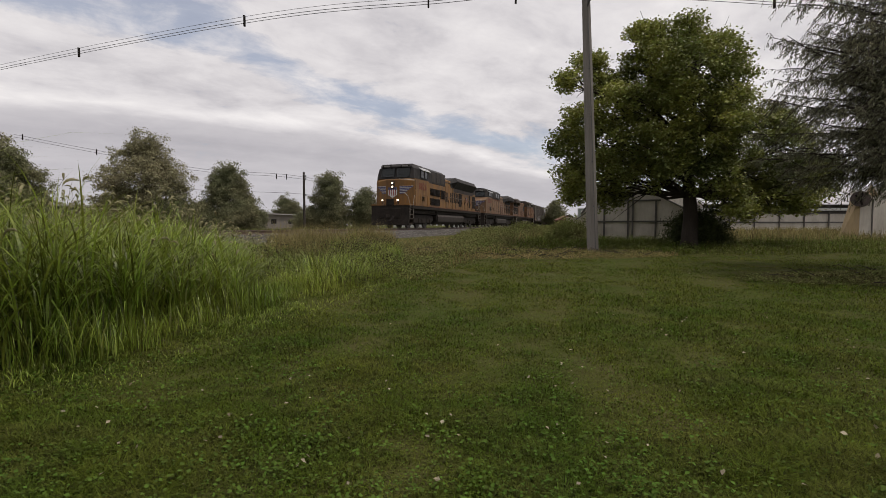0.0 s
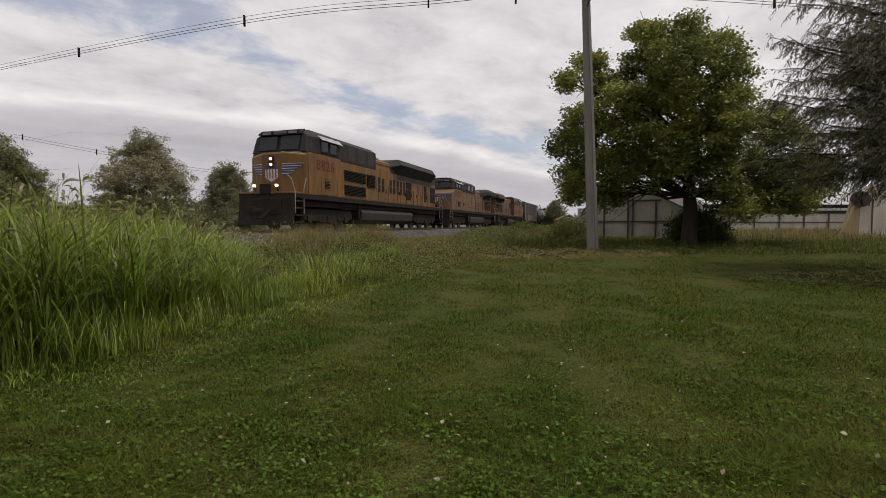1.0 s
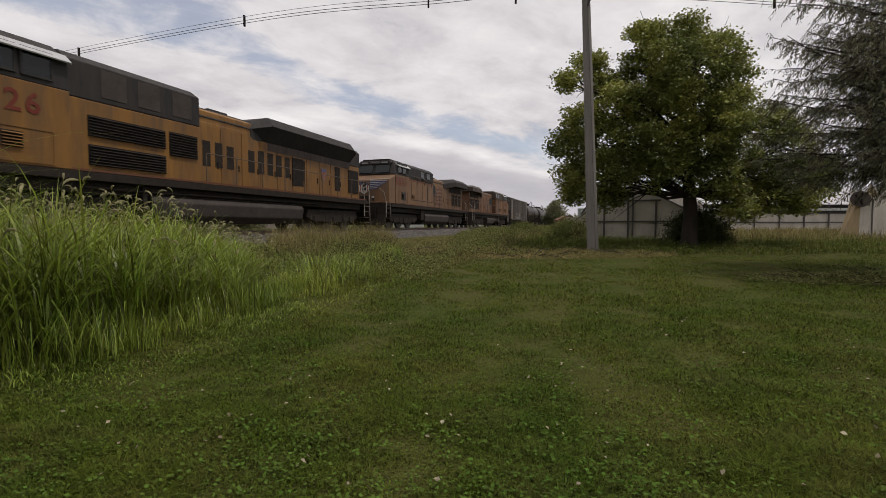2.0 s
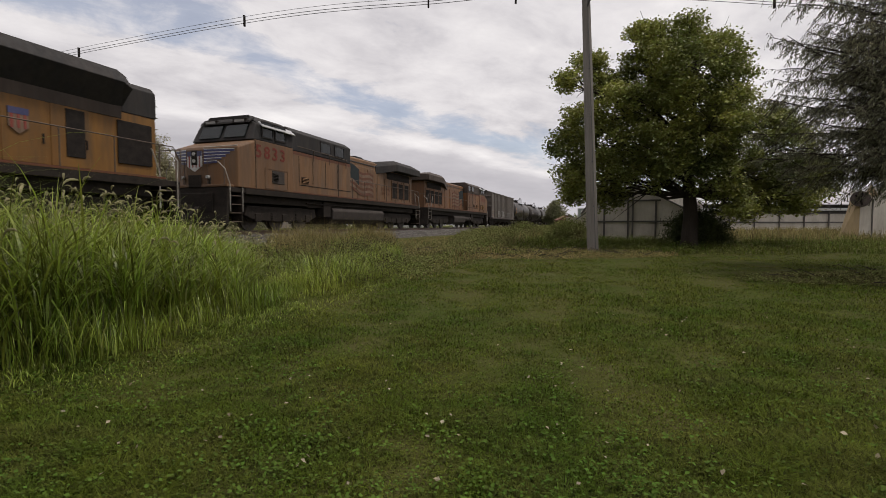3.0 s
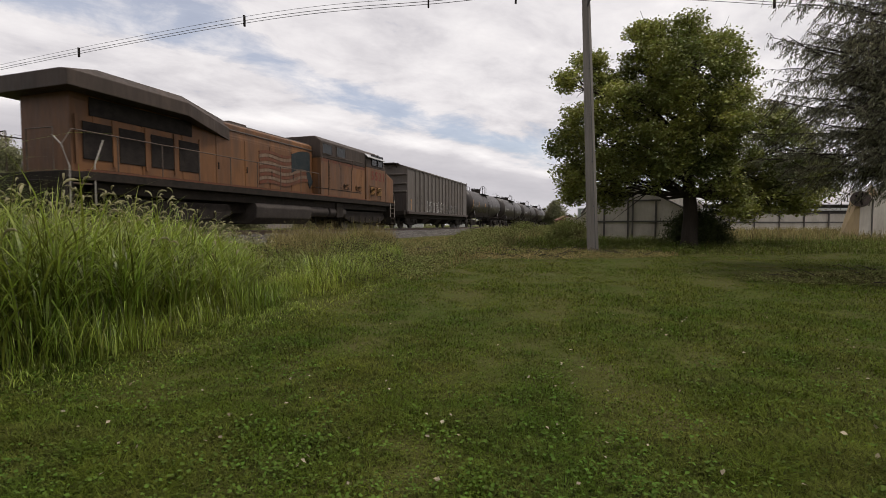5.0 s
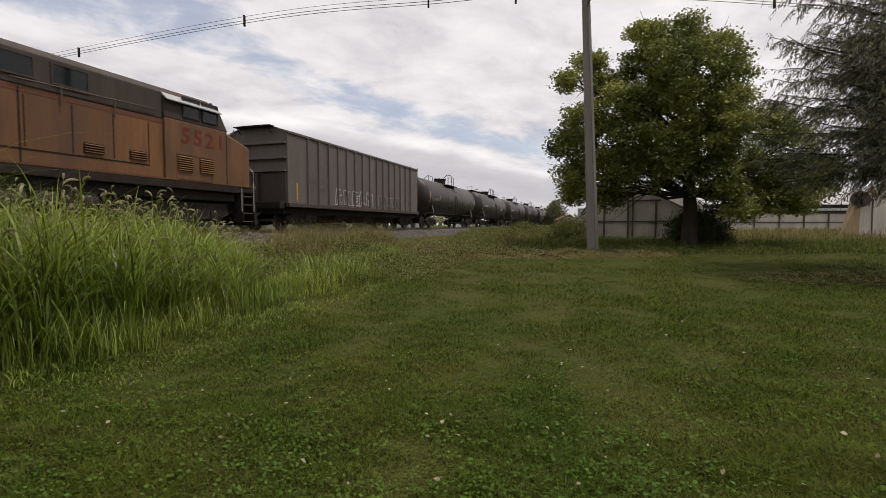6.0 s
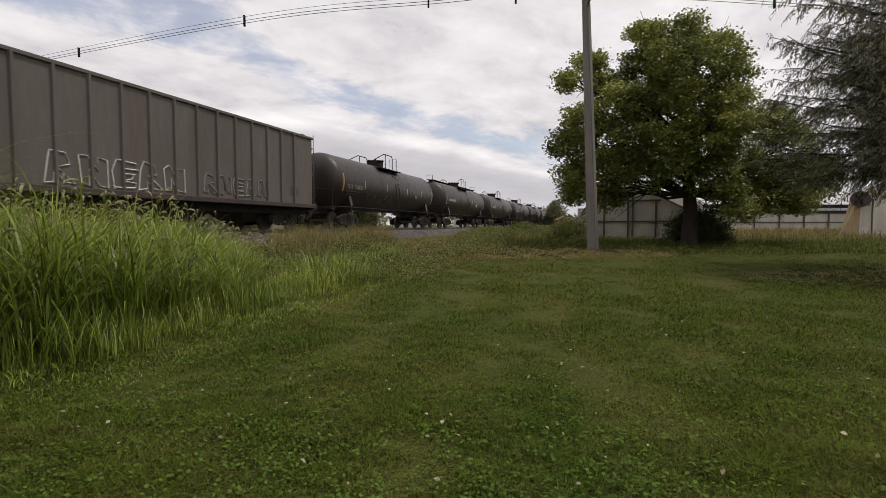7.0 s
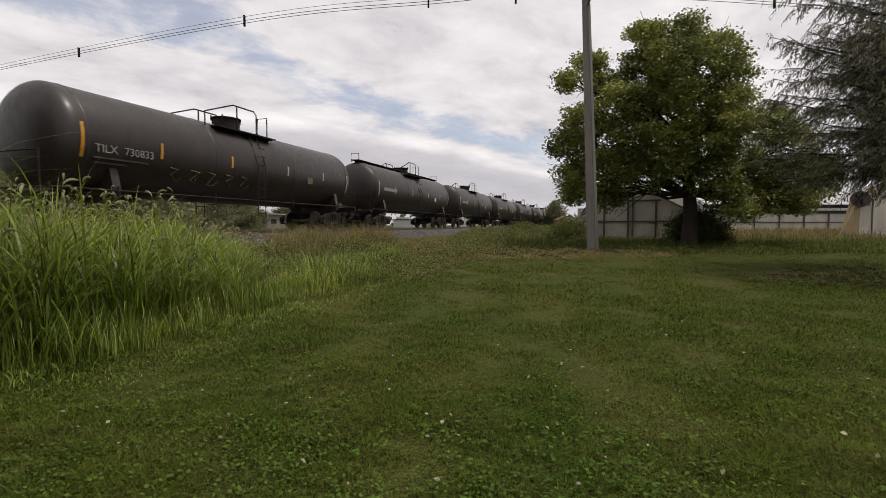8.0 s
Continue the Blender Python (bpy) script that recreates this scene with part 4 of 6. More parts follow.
            swoosh(pts, 0.024, h, mat, "graffiti_stroke")
    tag_letters(5.25, 9.5, 1.28, 2.1, 5, TAGWHITE)
    tag_letters(10.2, 13.6, 1.35, 2.0, 5, LETTER)
    part("data_panel", Geo().box(xx - 0.002, xx + 0.006, 15.0, 15.6, 1.5, 1.9), DARKLET, h, "dark data panel")
    part("rust_patch", Geo().box(xx - 0.002, xx + 0.004, 2.02, 2.10, 1.3, 2.1), AMBER, h, "faded orange mark")
    return h


HOPPER = build_hopper(on_track(STARTS[3]))


def build_tank_car(m, board, marks, spin):
    t = thing("tank_car", "dusty black tank wagon with railed top platform", "tank wagon", m, group="tank wagons of the train")
    R, ZC, Y0, Y1, n = 1.52, 2.60, 1.25, 16.45, 40
    rings = [(Y0 + 0.62 * (1 - math.sin(a)), max(R * math.cos(a) ** 0.80, 0.03)) for a in (math.pi / 2 * (1 - k / 8) for k in range(9))]
    body = rings + [(Y1 - (y - Y0), r) for y, r in reversed(rings)]
    part("tank", Geo().loft([[(r * math.sin(2 * math.pi * i / n), y, ZC + r * math.cos(2 * math.pi * i / n)) for i in range(n)] for y, r in body]), TANKBLK, t, "dusty black tank shell", smooth=True)
    for y in (Y0 + 0.85, 6.6, 11.1, Y1 - 0.85):
        part("weld_seam", Geo().loft([[(rr * math.sin(2 * math.pi * i / n), yy, ZC + rr * math.cos(2 * math.pi * i / n)) for i in range(n)] for yy, rr in ((y - 0.03, R), (y - 0.01, R + 0.012), (y + 0.01, R + 0.012), (y + 0.03, R))], caps=False), TANKBLK, t, smooth=True)
    MID = (Y0 + Y1) / 2
    part("dome_housing", Geo().disc((0, MID - 0.15, ZC + R + 0.12), (0, 0, 1), 0.52, 0.46, 24), UNDER, t, "black protective housing", bevel=0.03)
    part("housing_lid", Geo().disc((0, MID - 0.15, ZC + R + 0.37), (0, 0, 1), 0.58, 0.06, 24), UNDER, t, bevel=0.02)
    for k in range(6):
        a = k * math.pi / 3
        part("lid_bolt", Geo().tube([(0.56 * math.cos(a), MID - 0.15 + 0.56 * math.sin(a), ZC + R + 0.25), (0.56 * math.cos(a), MID - 0.15 + 0.56 * math.sin(a), ZC + R + 0.46)], 0.03, 6), UNDER, t)
    top = ZC + R
    for s in (-1, 1):
        x = s * 0.95
        z = top - 0.30
        part("walkway", Geo().box(x - 0.32, x + 0.32, MID - 1.9, MID + 1.30, z, z + 0.05), UNDER, t, "open-grid walkway")
        railing(t, [(x, MID - 2.2, z), (x, MID - 2.2, top + 0.20), (x, MID - 0.8, top + 0.72), (x, MID + 0.35, top + 0.72), (x, MID + 0.5, top + 0.6), (x, MID + 0.5, z)],
                [(x, MID - 0.6, z, top + 0.72)], UNDER, 0.028, "platform_rail")
        railing(t, [(x, MID + 1.15, z), (x, MID + 1.15, top + 0.62), (x * 0.5, MID + 1.15, top + 0.62), (x * 0.5, MID + 1.15, z)], [], UNDER, 0.028, "platform_rail")
    if board:
        part("top_board", Geo().box(-0.28, 0.28, Y0 + 0.35, Y1 - 0.3, top + 0.10, top + 0.15), UNDER, t, "running board along the top", bevel=0.01)
        for y in (Y0 + 0.4, Y1 - 0.35):
            railing(t, [(0.26, y, top), (0.26, y, top + 0.52), (-0.26, y, top + 0.52), (-0.26, y, top)], [], UNDER, 0.024, "platform_rail")
        for k in range(9):
            part("board_bracket", Geo().box(-0.25, 0.25, Y0 + 0.8 + k * 1.7, Y0 + 0.86 + k * 1.7, top - 0.06, top + 0.10), UNDER, t)
    # underframe, bolsters, saddle, ladder, side rail
    for ya, yb in ((0.5, 4.4), (13.3, 17.2)):
        part("stub_sill", Geo().box(-0.32, 0.32, ya, yb, 0.80, 1.12), UNDER, t, bevel=0.02)
    for y in (2.9, 14.8):
        part("bolster", Geo().prism([(-1.45, 1.02), (-1.45, 1.30), (-1.30, 1.90), (1.30, 1.90), (1.45, 1.30), (1.45, 1.02), (0.4, 0.82), (-0.4, 0.82)], y - 0.12, y + 0.12), TANKBLK, t, "tank saddle")
    for s in (-1, 1):
        railing(t, [(s * 1.50, 1.1, 1.20), (s * 1.50, 16.6, 1.20)], [(s * 1.50, y, 1.05, 1.32) for y in (1.1, 2.9, 6.5, 11.0, 14.8, 16.6)], UNDER, 0.03, "side_rail")
        g = Geo()
        for dy in (-0.22, 0.22):
            g.tube([(s * 1.56, MID + dy, 0.55), (s * 1.60, MID + dy, 2.6), (s * 1.15, MID + dy, top - 0.3)], 0.02, 5)
        for k in range(9):
            g.tube([(s * 1.585, MID - 0.22, 0.7 + k * 0.32), (s * 1.585, MID + 0.22, 0.7 + k * 0.32)], 0.014, 5)
        part("ladder", g, UNDER, t, "side ladder")
        for y in (0.7, 17.0):
            part("corner_step", Geo().box(s * 1.35 - 0.2, s * 1.35 + 0.2, y - 0.2, y + 0.2, 1.05, 1.12).tube([(s * 1.5, y, 0.4), (s * 1.5, y, 1.1)], 0.018, 5), UNDER, t)
        # reflective strips
        for k, (y, z, hh) in enumerate(((1.95, 2.50, 0.92), (4.35, 2.52, 0.48), (7.35, 2.55, 0.42), (10.65, 2.56, 0.40), (13.4, 2.57, 0.38), (Y1 - 0.75, 2.4, 0.9))):
            ra = R + 0.008
            pr = []
            for i in range(5):
                zz = z - hh / 2 + hh * i / 4
                pr.append((zz, math.sqrt(max(ra * ra - (zz - ZC) ** 2, 0))))
            rings2 = [[(s * xr, y - 0.045, zz), (s * xr, y + 0.045, zz), (s * (xr - 0.02), y + 0.045, zz), (s * (xr - 0.02), y - 0.045, zz)] for zz, xr in pr]
            part("reflector", Geo().loft(rings2), AMBER if (k < 3 and marks) else PALE, t, "amber reflective strip" if (k < 3 and marks) else "")
    for y, s in ((1.25, -1), (16.45, 1)):
        coupler(t, y + s * 1.2 - s * 0.1, s)
        part("end_sill", Geo().box(-1.45, 1.45, y - 0.35 if s < 0 else y + 0.15, y - 0.15 if s < 0 else y + 0.35, 0.95, 1.2), UNDER, t, bevel=0.02)
        railing(t, [(-1.4, y + s * 0.3, 1.2), (-1.4, y + s * 0.3, 2.1), (1.4, y + s * 0.3, 2.1), (1.4, y + s * 0.3, 1.2)], [], UNDER, 0.022, "end_rail")
    # stencilled marks sit on the curve of the shell
    if marks:
        writing("TILX", 0.225, LETTER, t, Matrix.Translation((R + 0.003, 2.25, 2.22)) @ pose(0, 0, 0, 90, 0, 90), "reporting_mark", 1.0)
        writing("730833", 0.225, LETTER, t, Matrix.Translation((R + 0.003, 3.10, 2.22)) @ pose(0, 0, 0, 90, 0, 90), "reporting_mark", 1.0)
        for k in range(2):
            part("stencil_bar", Geo().box(R - 0.09, R - 0.055, 2.25, 3.9 - k * 0.7, 2.05 - k * 0.14, 2.10 - k * 0.14), UNDER if k else TANKGREY, t)
        rnd = random.Random(3)
        for k in range(5):
            a = 4.7 + k * 0.8
            pts = [(math.sqrt(R * R - (z - ZC) ** 2) + 0.01, a + dy, z) for dy, z in ((0, 2.05), (0.30 + 0.1 * (k % 2), 2.02), (0.1, 1.85 - 0.1 * (k % 3)), (0.4, 1.65), (0.5 - 0.2 * (k % 2), 1.80))]
            swoosh(pts, 0.03, t, TAGGREEN, "graffiti_stroke")
    else:
        part("stencil_bar", Geo().box(R - 0.03, R + 0.004, 2.6, 4.6, 2.40, 2.60), LETTER, t)
    part("placard", Geo().box(R - 0.06, R - 0.005, 12.1, 12.5, 2.15, 2.45), TAGGREEN if marks else PALE, t, "hazard placard holder")
    truck(t, 2.9, 2, 0.457, spin, 1.78)
    truck(t, 14.8, 2, 0.457, spin, 1.78)
    return t


TANK_PITCH, TANK_START = 17.73, 114.75
TANKS = [build_tank_car(on_track(TANK_START), False, True, True), build_tank_car(on_track(TANK_START + TANK_PITCH), True, False, False)]
plain = build_tank_car(on_track(TANK_START + 2 * TANK_PITCH), False, False, False)
TANKS.append(plain)
for k in range(3, 11):
    TANKS.append(copy_thing(plain, on_track(TANK_START + k * TANK_PITCH)))


# ---------------------------------------------------------------- plants: fast mesh building
def tri_mesh(name, verts, faces, mat, smooth=False):
    verts, faces = np.asarray(verts, np.float32), np.asarray(faces, np.int32)
    k = faces.shape[1]
    me = bpy.data.meshes.new(name)
    me.vertices.add(len(verts))
    me.vertices.foreach_set("co", verts.ravel())
    me.loops.add(faces.size)
    me.loops.foreach_set("vertex_index", faces.ravel())
    me.polygons.add(len(faces))
    me.polygons.foreach_set("loop_start", np.arange(len(faces), dtype=np.int32) * k)
    me.update(calc_edges=True)
    me.materials.append(mat)
    if smooth:
        me.shade_smooth()
    return me


def blades(base, height, width, heading, bend, segs, rng, side=None):
    """Tapered, arching strips. base (n, 3); the others (n). Returns verts, triangles."""
    n = len(base)
    t = np.linspace(0, 1, segs + 1)
    dx, dy = np.cos(heading), np.sin(heading)
    sx, sy = -dy, dx
    lean = bend[:, None] * (t ** 2)[None, :] * height[:, None]
    rise = height[:, None] * (t[None, :] - 0.45 * bend[:, None] * t[None, :] ** 3)
    w = width[:, None] * (np.minimum(1, 0.55 + 1.4 * t) * (1 - t ** 2.2))[None, :] * 0.5
    cx = base[:, 0:1] + dx[:, None] * lean
    cy = base[:, 1:2] + dy[:, None] * lean
    cz = base[:, 2:3] + rise
    L = np.stack([cx - sx[:, None] * w, cy - sy[:, None] * w, cz], -1)
    R = np.stack([cx + sx[:, None] * w, cy + sy[:, None] * w, cz], -1)
    v = np.empty((n, 2 * segs + 1, 3))
    v[:, 0:2 * segs:2] = L[:, :segs]
    v[:, 1:2 * segs:2] = R[:, :segs]
    v[:, 2 * segs] = np.stack([cx[:, -1], cy[:, -1], cz[:, -1]], -1)
    tr = []
    for k in range(segs - 1):
        a = 2 * k
        tr += [(a, a + 1, a + 3), (a, a + 3, a + 2)]
    tr.append((2 * segs - 2, 2 * segs - 1, 2 * segs))
    tr = np.array(tr)
    f = (np.arange(n) * (2 * segs + 1))[:, None, None] + tr[None]
    return v.reshape(-1, 3), f.reshape(-1, 3)


def leaves(centres, size, rng, droop=0.35, aspect=0.75, lobed=False, flat=0.6):
    """Folded leaf blades round given centres: random headings, hanging a little."""
    n = len(centres)
    a = rng.uniform(0, 2 * np.pi, n)
    tilt = rng.normal(-droop, flat, n)
    ax = np.stack([np.cos(a) * np.cos(tilt), np.sin(a) * np.cos(tilt), np.sin(tilt)], -1)
    roll = rng.normal(0, flat, n)
    s0 = np.stack([-np.sin(a), np.cos(a), np.zeros(n)], -1)
    up = np.cross(ax, s0)
    side = s0 * np.cos(roll)[:, None] + up * np.sin(roll)[:, None]
    nrm = np.cross(ax, side)
    sz = size[:, None]
    c = centres
    if lobed:
        outline = [(0, 0, 0), (0.18, 0.38, 0.05), (0.36, 0.22, 0.03), (0.60, 0.50, 0.10), (0.68, 0.20, 0.03), (1.0, 0.0, -0.06),
                   (0.68, -0.20, 0.03), (0.60, -0.50, 0.10), (0.36, -0.22, 0.03), (0.18, -0.38, 0.05)]
        tri = [(0, 1, 2), (0, 2, 4), (2, 3, 4), (0, 4, 5), (0, 5, 6), (0, 6, 8), (6, 7, 8), (0, 8, 9)]
    else:
        outline = [(0, 0, 0), (0.45, 0.5 * aspect, 0.10), (1.0, 0, -0.05), (0.45, -0.5 * aspect, 0.10)]
        tri = [(0, 1, 2), (0, 2, 3)]
    v = np.stack([c + sz * (p * ax + q * side + r * nrm) for p, q, r in outline], 1)
    f = (np.arange(n) * len(outline))[:, None, None] + np.array(tri)[None]
    return v.reshape(-1, 3), f.reshape(-1, 3)


def merge(*pairs):
    vs, fs, n = [], [], 0
    for v, f in pairs:
        vs.append(v)
        fs.append(f + n)
        n += len(v)
    return np.concatenate(vs), np.concatenate(fs)


def ground_many(x, y):
    return np.array([ground_z(a, b) for a, b in zip(x, y)])


LAWNBLADE = material("lawn_grass_blade", (0.054, 0.088, 0.0065), (0.096, 0.111, 0.012), 0.8, 0, 0.9, 4.0, 0.0, dirt=(0.135, 0.110, 0.038), dirt_amount=0.34, island=0.75, spec=0.15, through_light=0.3, random_hue=0.02)
TALLBLADE = material("tall_grass_leaf", (0.132, 0.185, 0.020), (0.285, 0.315, 0.053), 0.42, 0, 0.8, 5.0, 0.0, island=0.75, spec=0.4, through_light=0.35, random_hue=0.02)
CLOVER = material("broad_lawn_weed", (0.062, 0.112, 0.014), (0.095, 0.140, 0.022), 0.75, 0, 0.8, 5.0, 0.0, island=0.4, spec=0.12, through_light=0.25, random_hue=0.015)
DRYBLADE = material("dry_brown_grass", (0.26, 0.20, 0.095), (0.18, 0.17, 0.065), 0.85, 0, 0.9, 5.0, 0.0, island=0.45, spec=0.1, through_light=0.25, random_hue=0.015)
SEEDHEAD = material("pale_seed_head", (0.37, 0.335, 0.205), (0.27, 0.25, 0.14), 0.9, 0, 4, 60, 0.4, island=0.3, spec=0.1, through_light=0.35)
WEEDLEAF = material("weed_leaf", (0.120, 0.142, 0.036), (0.16, 0.145, 0.060), 0.8, 0, 0.9, 5.0, 0.0, island=0.55, spec=0.15, through_light=0.25, random_hue=0.025)
DARKWEED = material("dark_withered_weed", (0.055, 0.042, 0.026), (0.045, 0.050, 0.022), 0.9, 0, 0.9, 5.0, 0.0, island=0.5, spec=0.1, through_light=0.15)
MAPLE = material("maple_leaf", (0.108, 0.136, 0.040), (0.300, 0.305, 0.066), 0.5, 0, 0.42, 3.0, 0.0, island=0.32, spec=0.35, through_light=0.30, random_hue=0.02)
CEDAR = material("cedar_foliage", (0.135, 0.142, 0.088), (0.185, 0.175, 0.105), 0.75, 0, 0.6, 4.0, 0.0, island=0.5, spec=0.15, through_light=0.2, random_hue=0.02)
# both far leaf colours are lifted paler to imitate haze over distance
FARLEAF = material("haze_paled_leaf", (0.18, 0.19, 0.105), (0.235, 0.215, 0.125), 0.75, 0, 0.2, 1.5, 0.0, island=0.5, spec=0.15, through_light=0.4, random_hue=0.02)
RUSTLEAF = material("haze_paled_browning_leaf", (0.285, 0.255, 0.160), (0.235, 0.23, 0.135), 0.75, 0, 0.2, 1.5, 0.0, island=0.5, spec=0.15, through_light=0.4, random_hue=0.02)
DARKLEAF = material("dark_shrub_leaf", (0.055, 0.070, 0.024), (0.075, 0.085, 0.03), 0.7, 0, 0.9, 5.0, 0.0, island=0.45, spec=0.2, through_light=0.2)
BARK = material("tree_bark", (0.055, 0.045, 0.037), (0.033, 0.028, 0.024), 0.95, 0, 3, 25, 0.6, (1, 1, 0.25), spec=0.1)
LITTER = material("pale_fallen_leaf", (0.30, 0.27, 0.20), (0.20, 0.16, 0.10), 0.85, 0, 4, 40, 0.1, island=0.4, spec=0.1)


def stuff(name, vf, mat, label, category="plants"):
    return tagged(new(name, tri_mesh(name, vf[0], vf[1], mat)), label, category, kind="stuff")


def lawn_edge(x, y):
    """How far a place lies inside the mown lawn (metres, above 0: on it)."""
    lat, along = lat_along(x, y)
    wob = 0.35 * noise.noise((x * 0.5, y * 0.5, 7.0)) + 0.15 * noise.noise((x * 1.8, y * 1.8, 2.0))
    return min(lat - 9.95 - 0.06 * max(along - 7, 0) + wob, 15.3 - y + 0.12 * max(x - 6, 0) + wob)


def build_lawn():
    rng = np.random.default_rng(11)
    n = 400000
    d = 1.9 * np.exp(rng.random(n) ** 0.92 * np.log(20.0 / 1.9))
    x = (rng.random(n) * 2 - 1) * 1.02 * d
    keep = np.array([lawn_edge(a, b) > -0.25 for a, b in zip(x, d)])
    x, d = x[keep], d[keep]
    z = ground_many(x, d)
    n = len(x)
    tuft = np.array([noise.noise((a * 1.3, b * 1.3, 5.5)) + 0.5 * noise.noise((a * 4.5, b * 4.5, 1.5)) for a, b in zip(x, d)])
    h = (0.040 + 0.030 * rng.random(n)) * (1 + 1.3 * np.clip(tuft, -0.42, 1.2)) * np.clip(1.05 - 0.035 * d, 0.5, 1)
    w = (0.0028 + 0.0011 * d) * rng.uniform(0.7, 1.4, n)
    vf = blades(np.stack([x, d, z - 0.004], -1), h, w, rng.uniform(0, 2 * np.pi, n), rng.uniform(0.4, 1.4, n), 2, rng)
    stuff("lawn_grass", vf, LAWNBLADE, "short mown green lawn with yellowish patches", "grass")
    # the same turf all round the place where one stands
    n = 210000
    r, a = 14 * rng.random(n) ** 0.62, rng.uniform(0, 2 * np.pi, n)
    x, y = r * np.cos(a), r * np.sin(a)
    keep = np.array([lawn_edge(p, q) > -0.25 and (q < 1.9 or abs(p) > 1.02 * q) for p, q in zip(x, y)])
    x, y = x[keep], y[keep]
    n = len(x)
    vf = blades(np.stack([x, y, ground_many(x, y) - 0.004], -1), rng.uniform(0.04, 0.08, n), rng.uniform(0.008, 0.015, n), rng.uniform(0, 6.28, n), rng.uniform(0.2, 1.1, n), 2, rng)
    stuff("yard_lawn_grass", vf, LAWNBLADE, "short mown green lawn behind and beside", "grass")
    # clover and plantain rosettes
    m = 1700
    d = 2.0 * np.exp(rng.random(m) * np.log(7.0))
    x = (rng.random(m) * 2 - 1) * d
    cs, ss = [], []
    for a, b in zip(x, d):
        if lawn_edge(a, b) < 0.1:
            continue
        z0 = ground_z(a, b)
        k = rng.integers(6, 14)
        r = rng.uniform(0.03, 0.09)
        cs.append(np.stack([a + rng.normal(0, r, k), b + rng.normal(0, r, k), z0 + rng.uniform(0.03, 0.065, k)], -1))
        ss.append(np.full(k, rng.uniform(0.012, 0.028)))
    vf = leaves(np.concatenate(cs), np.concatenate(ss), rng, 0.0, 0.9, flat=0.35)
    stuff("lawn_weeds", vf, CLOVER, "low broad-leaved weeds in the lawn", "weeds")
    # pale fallen leaves
    m = 260
    d = 2.1 * np.exp(rng.random(m) * np.log(7.0))
    x = (rng.random(m) * 2 - 1) * d
    ok = np.array([lawn_edge(a, b) > -0.3 for a, b in zip(x, d)])
    x, d = x[ok], d[ok]
    c = np.stack([x, d, ground_many(x, d) + rng.uniform(0.045, 0.075, len(x))], -1)
    stuff("fallen_leaves", leaves(c, rng.uniform(0.018, 0.04, len(x)), rng, 0.0, 0.8, flat=0.4), LITTER, "pale dry leaves scattered on the lawn", "leaves")


build_lawn()


def bank_points(n, seed, test):
    """Places on the bank (lat, along), x, y, z, that pass a test."""
    rng = np.random.default_rng(seed)
    out = []
    while len(out) < n:
        lat, al = rng.uniform(3.0, 11.0), rng.uniform(-6, 60) if rng.random() < 0.5 else rng.uniform(-6, 22)
        if test(lat, al):
            p = trk(lat, al)
            if lat_along(p.x, p.y)[0] > 3.15:
                out.append((lat, al, p.x, p.y, ground_z(p.x, p.y)))
    return np.array(out), rng


def tall_zone(lat, al):
    e = 0.5 * noise.noise((lat * 0.7, al * 0.7, 3.0))
    return lat < 9.9 + e and al < 12 - 1.33 * (lat - 5) + 2 * e and lat > 3.6


def mid_zone(lat, al):
    e = 0.5 * noise.noise((lat * 0.7, al * 0.7, 9.0))
    return lat < 10.2 + e and not tall_zone(lat, al) and al < 20.5 - 2.04 * (lat - 5) + 2 * e and lat > 3.5


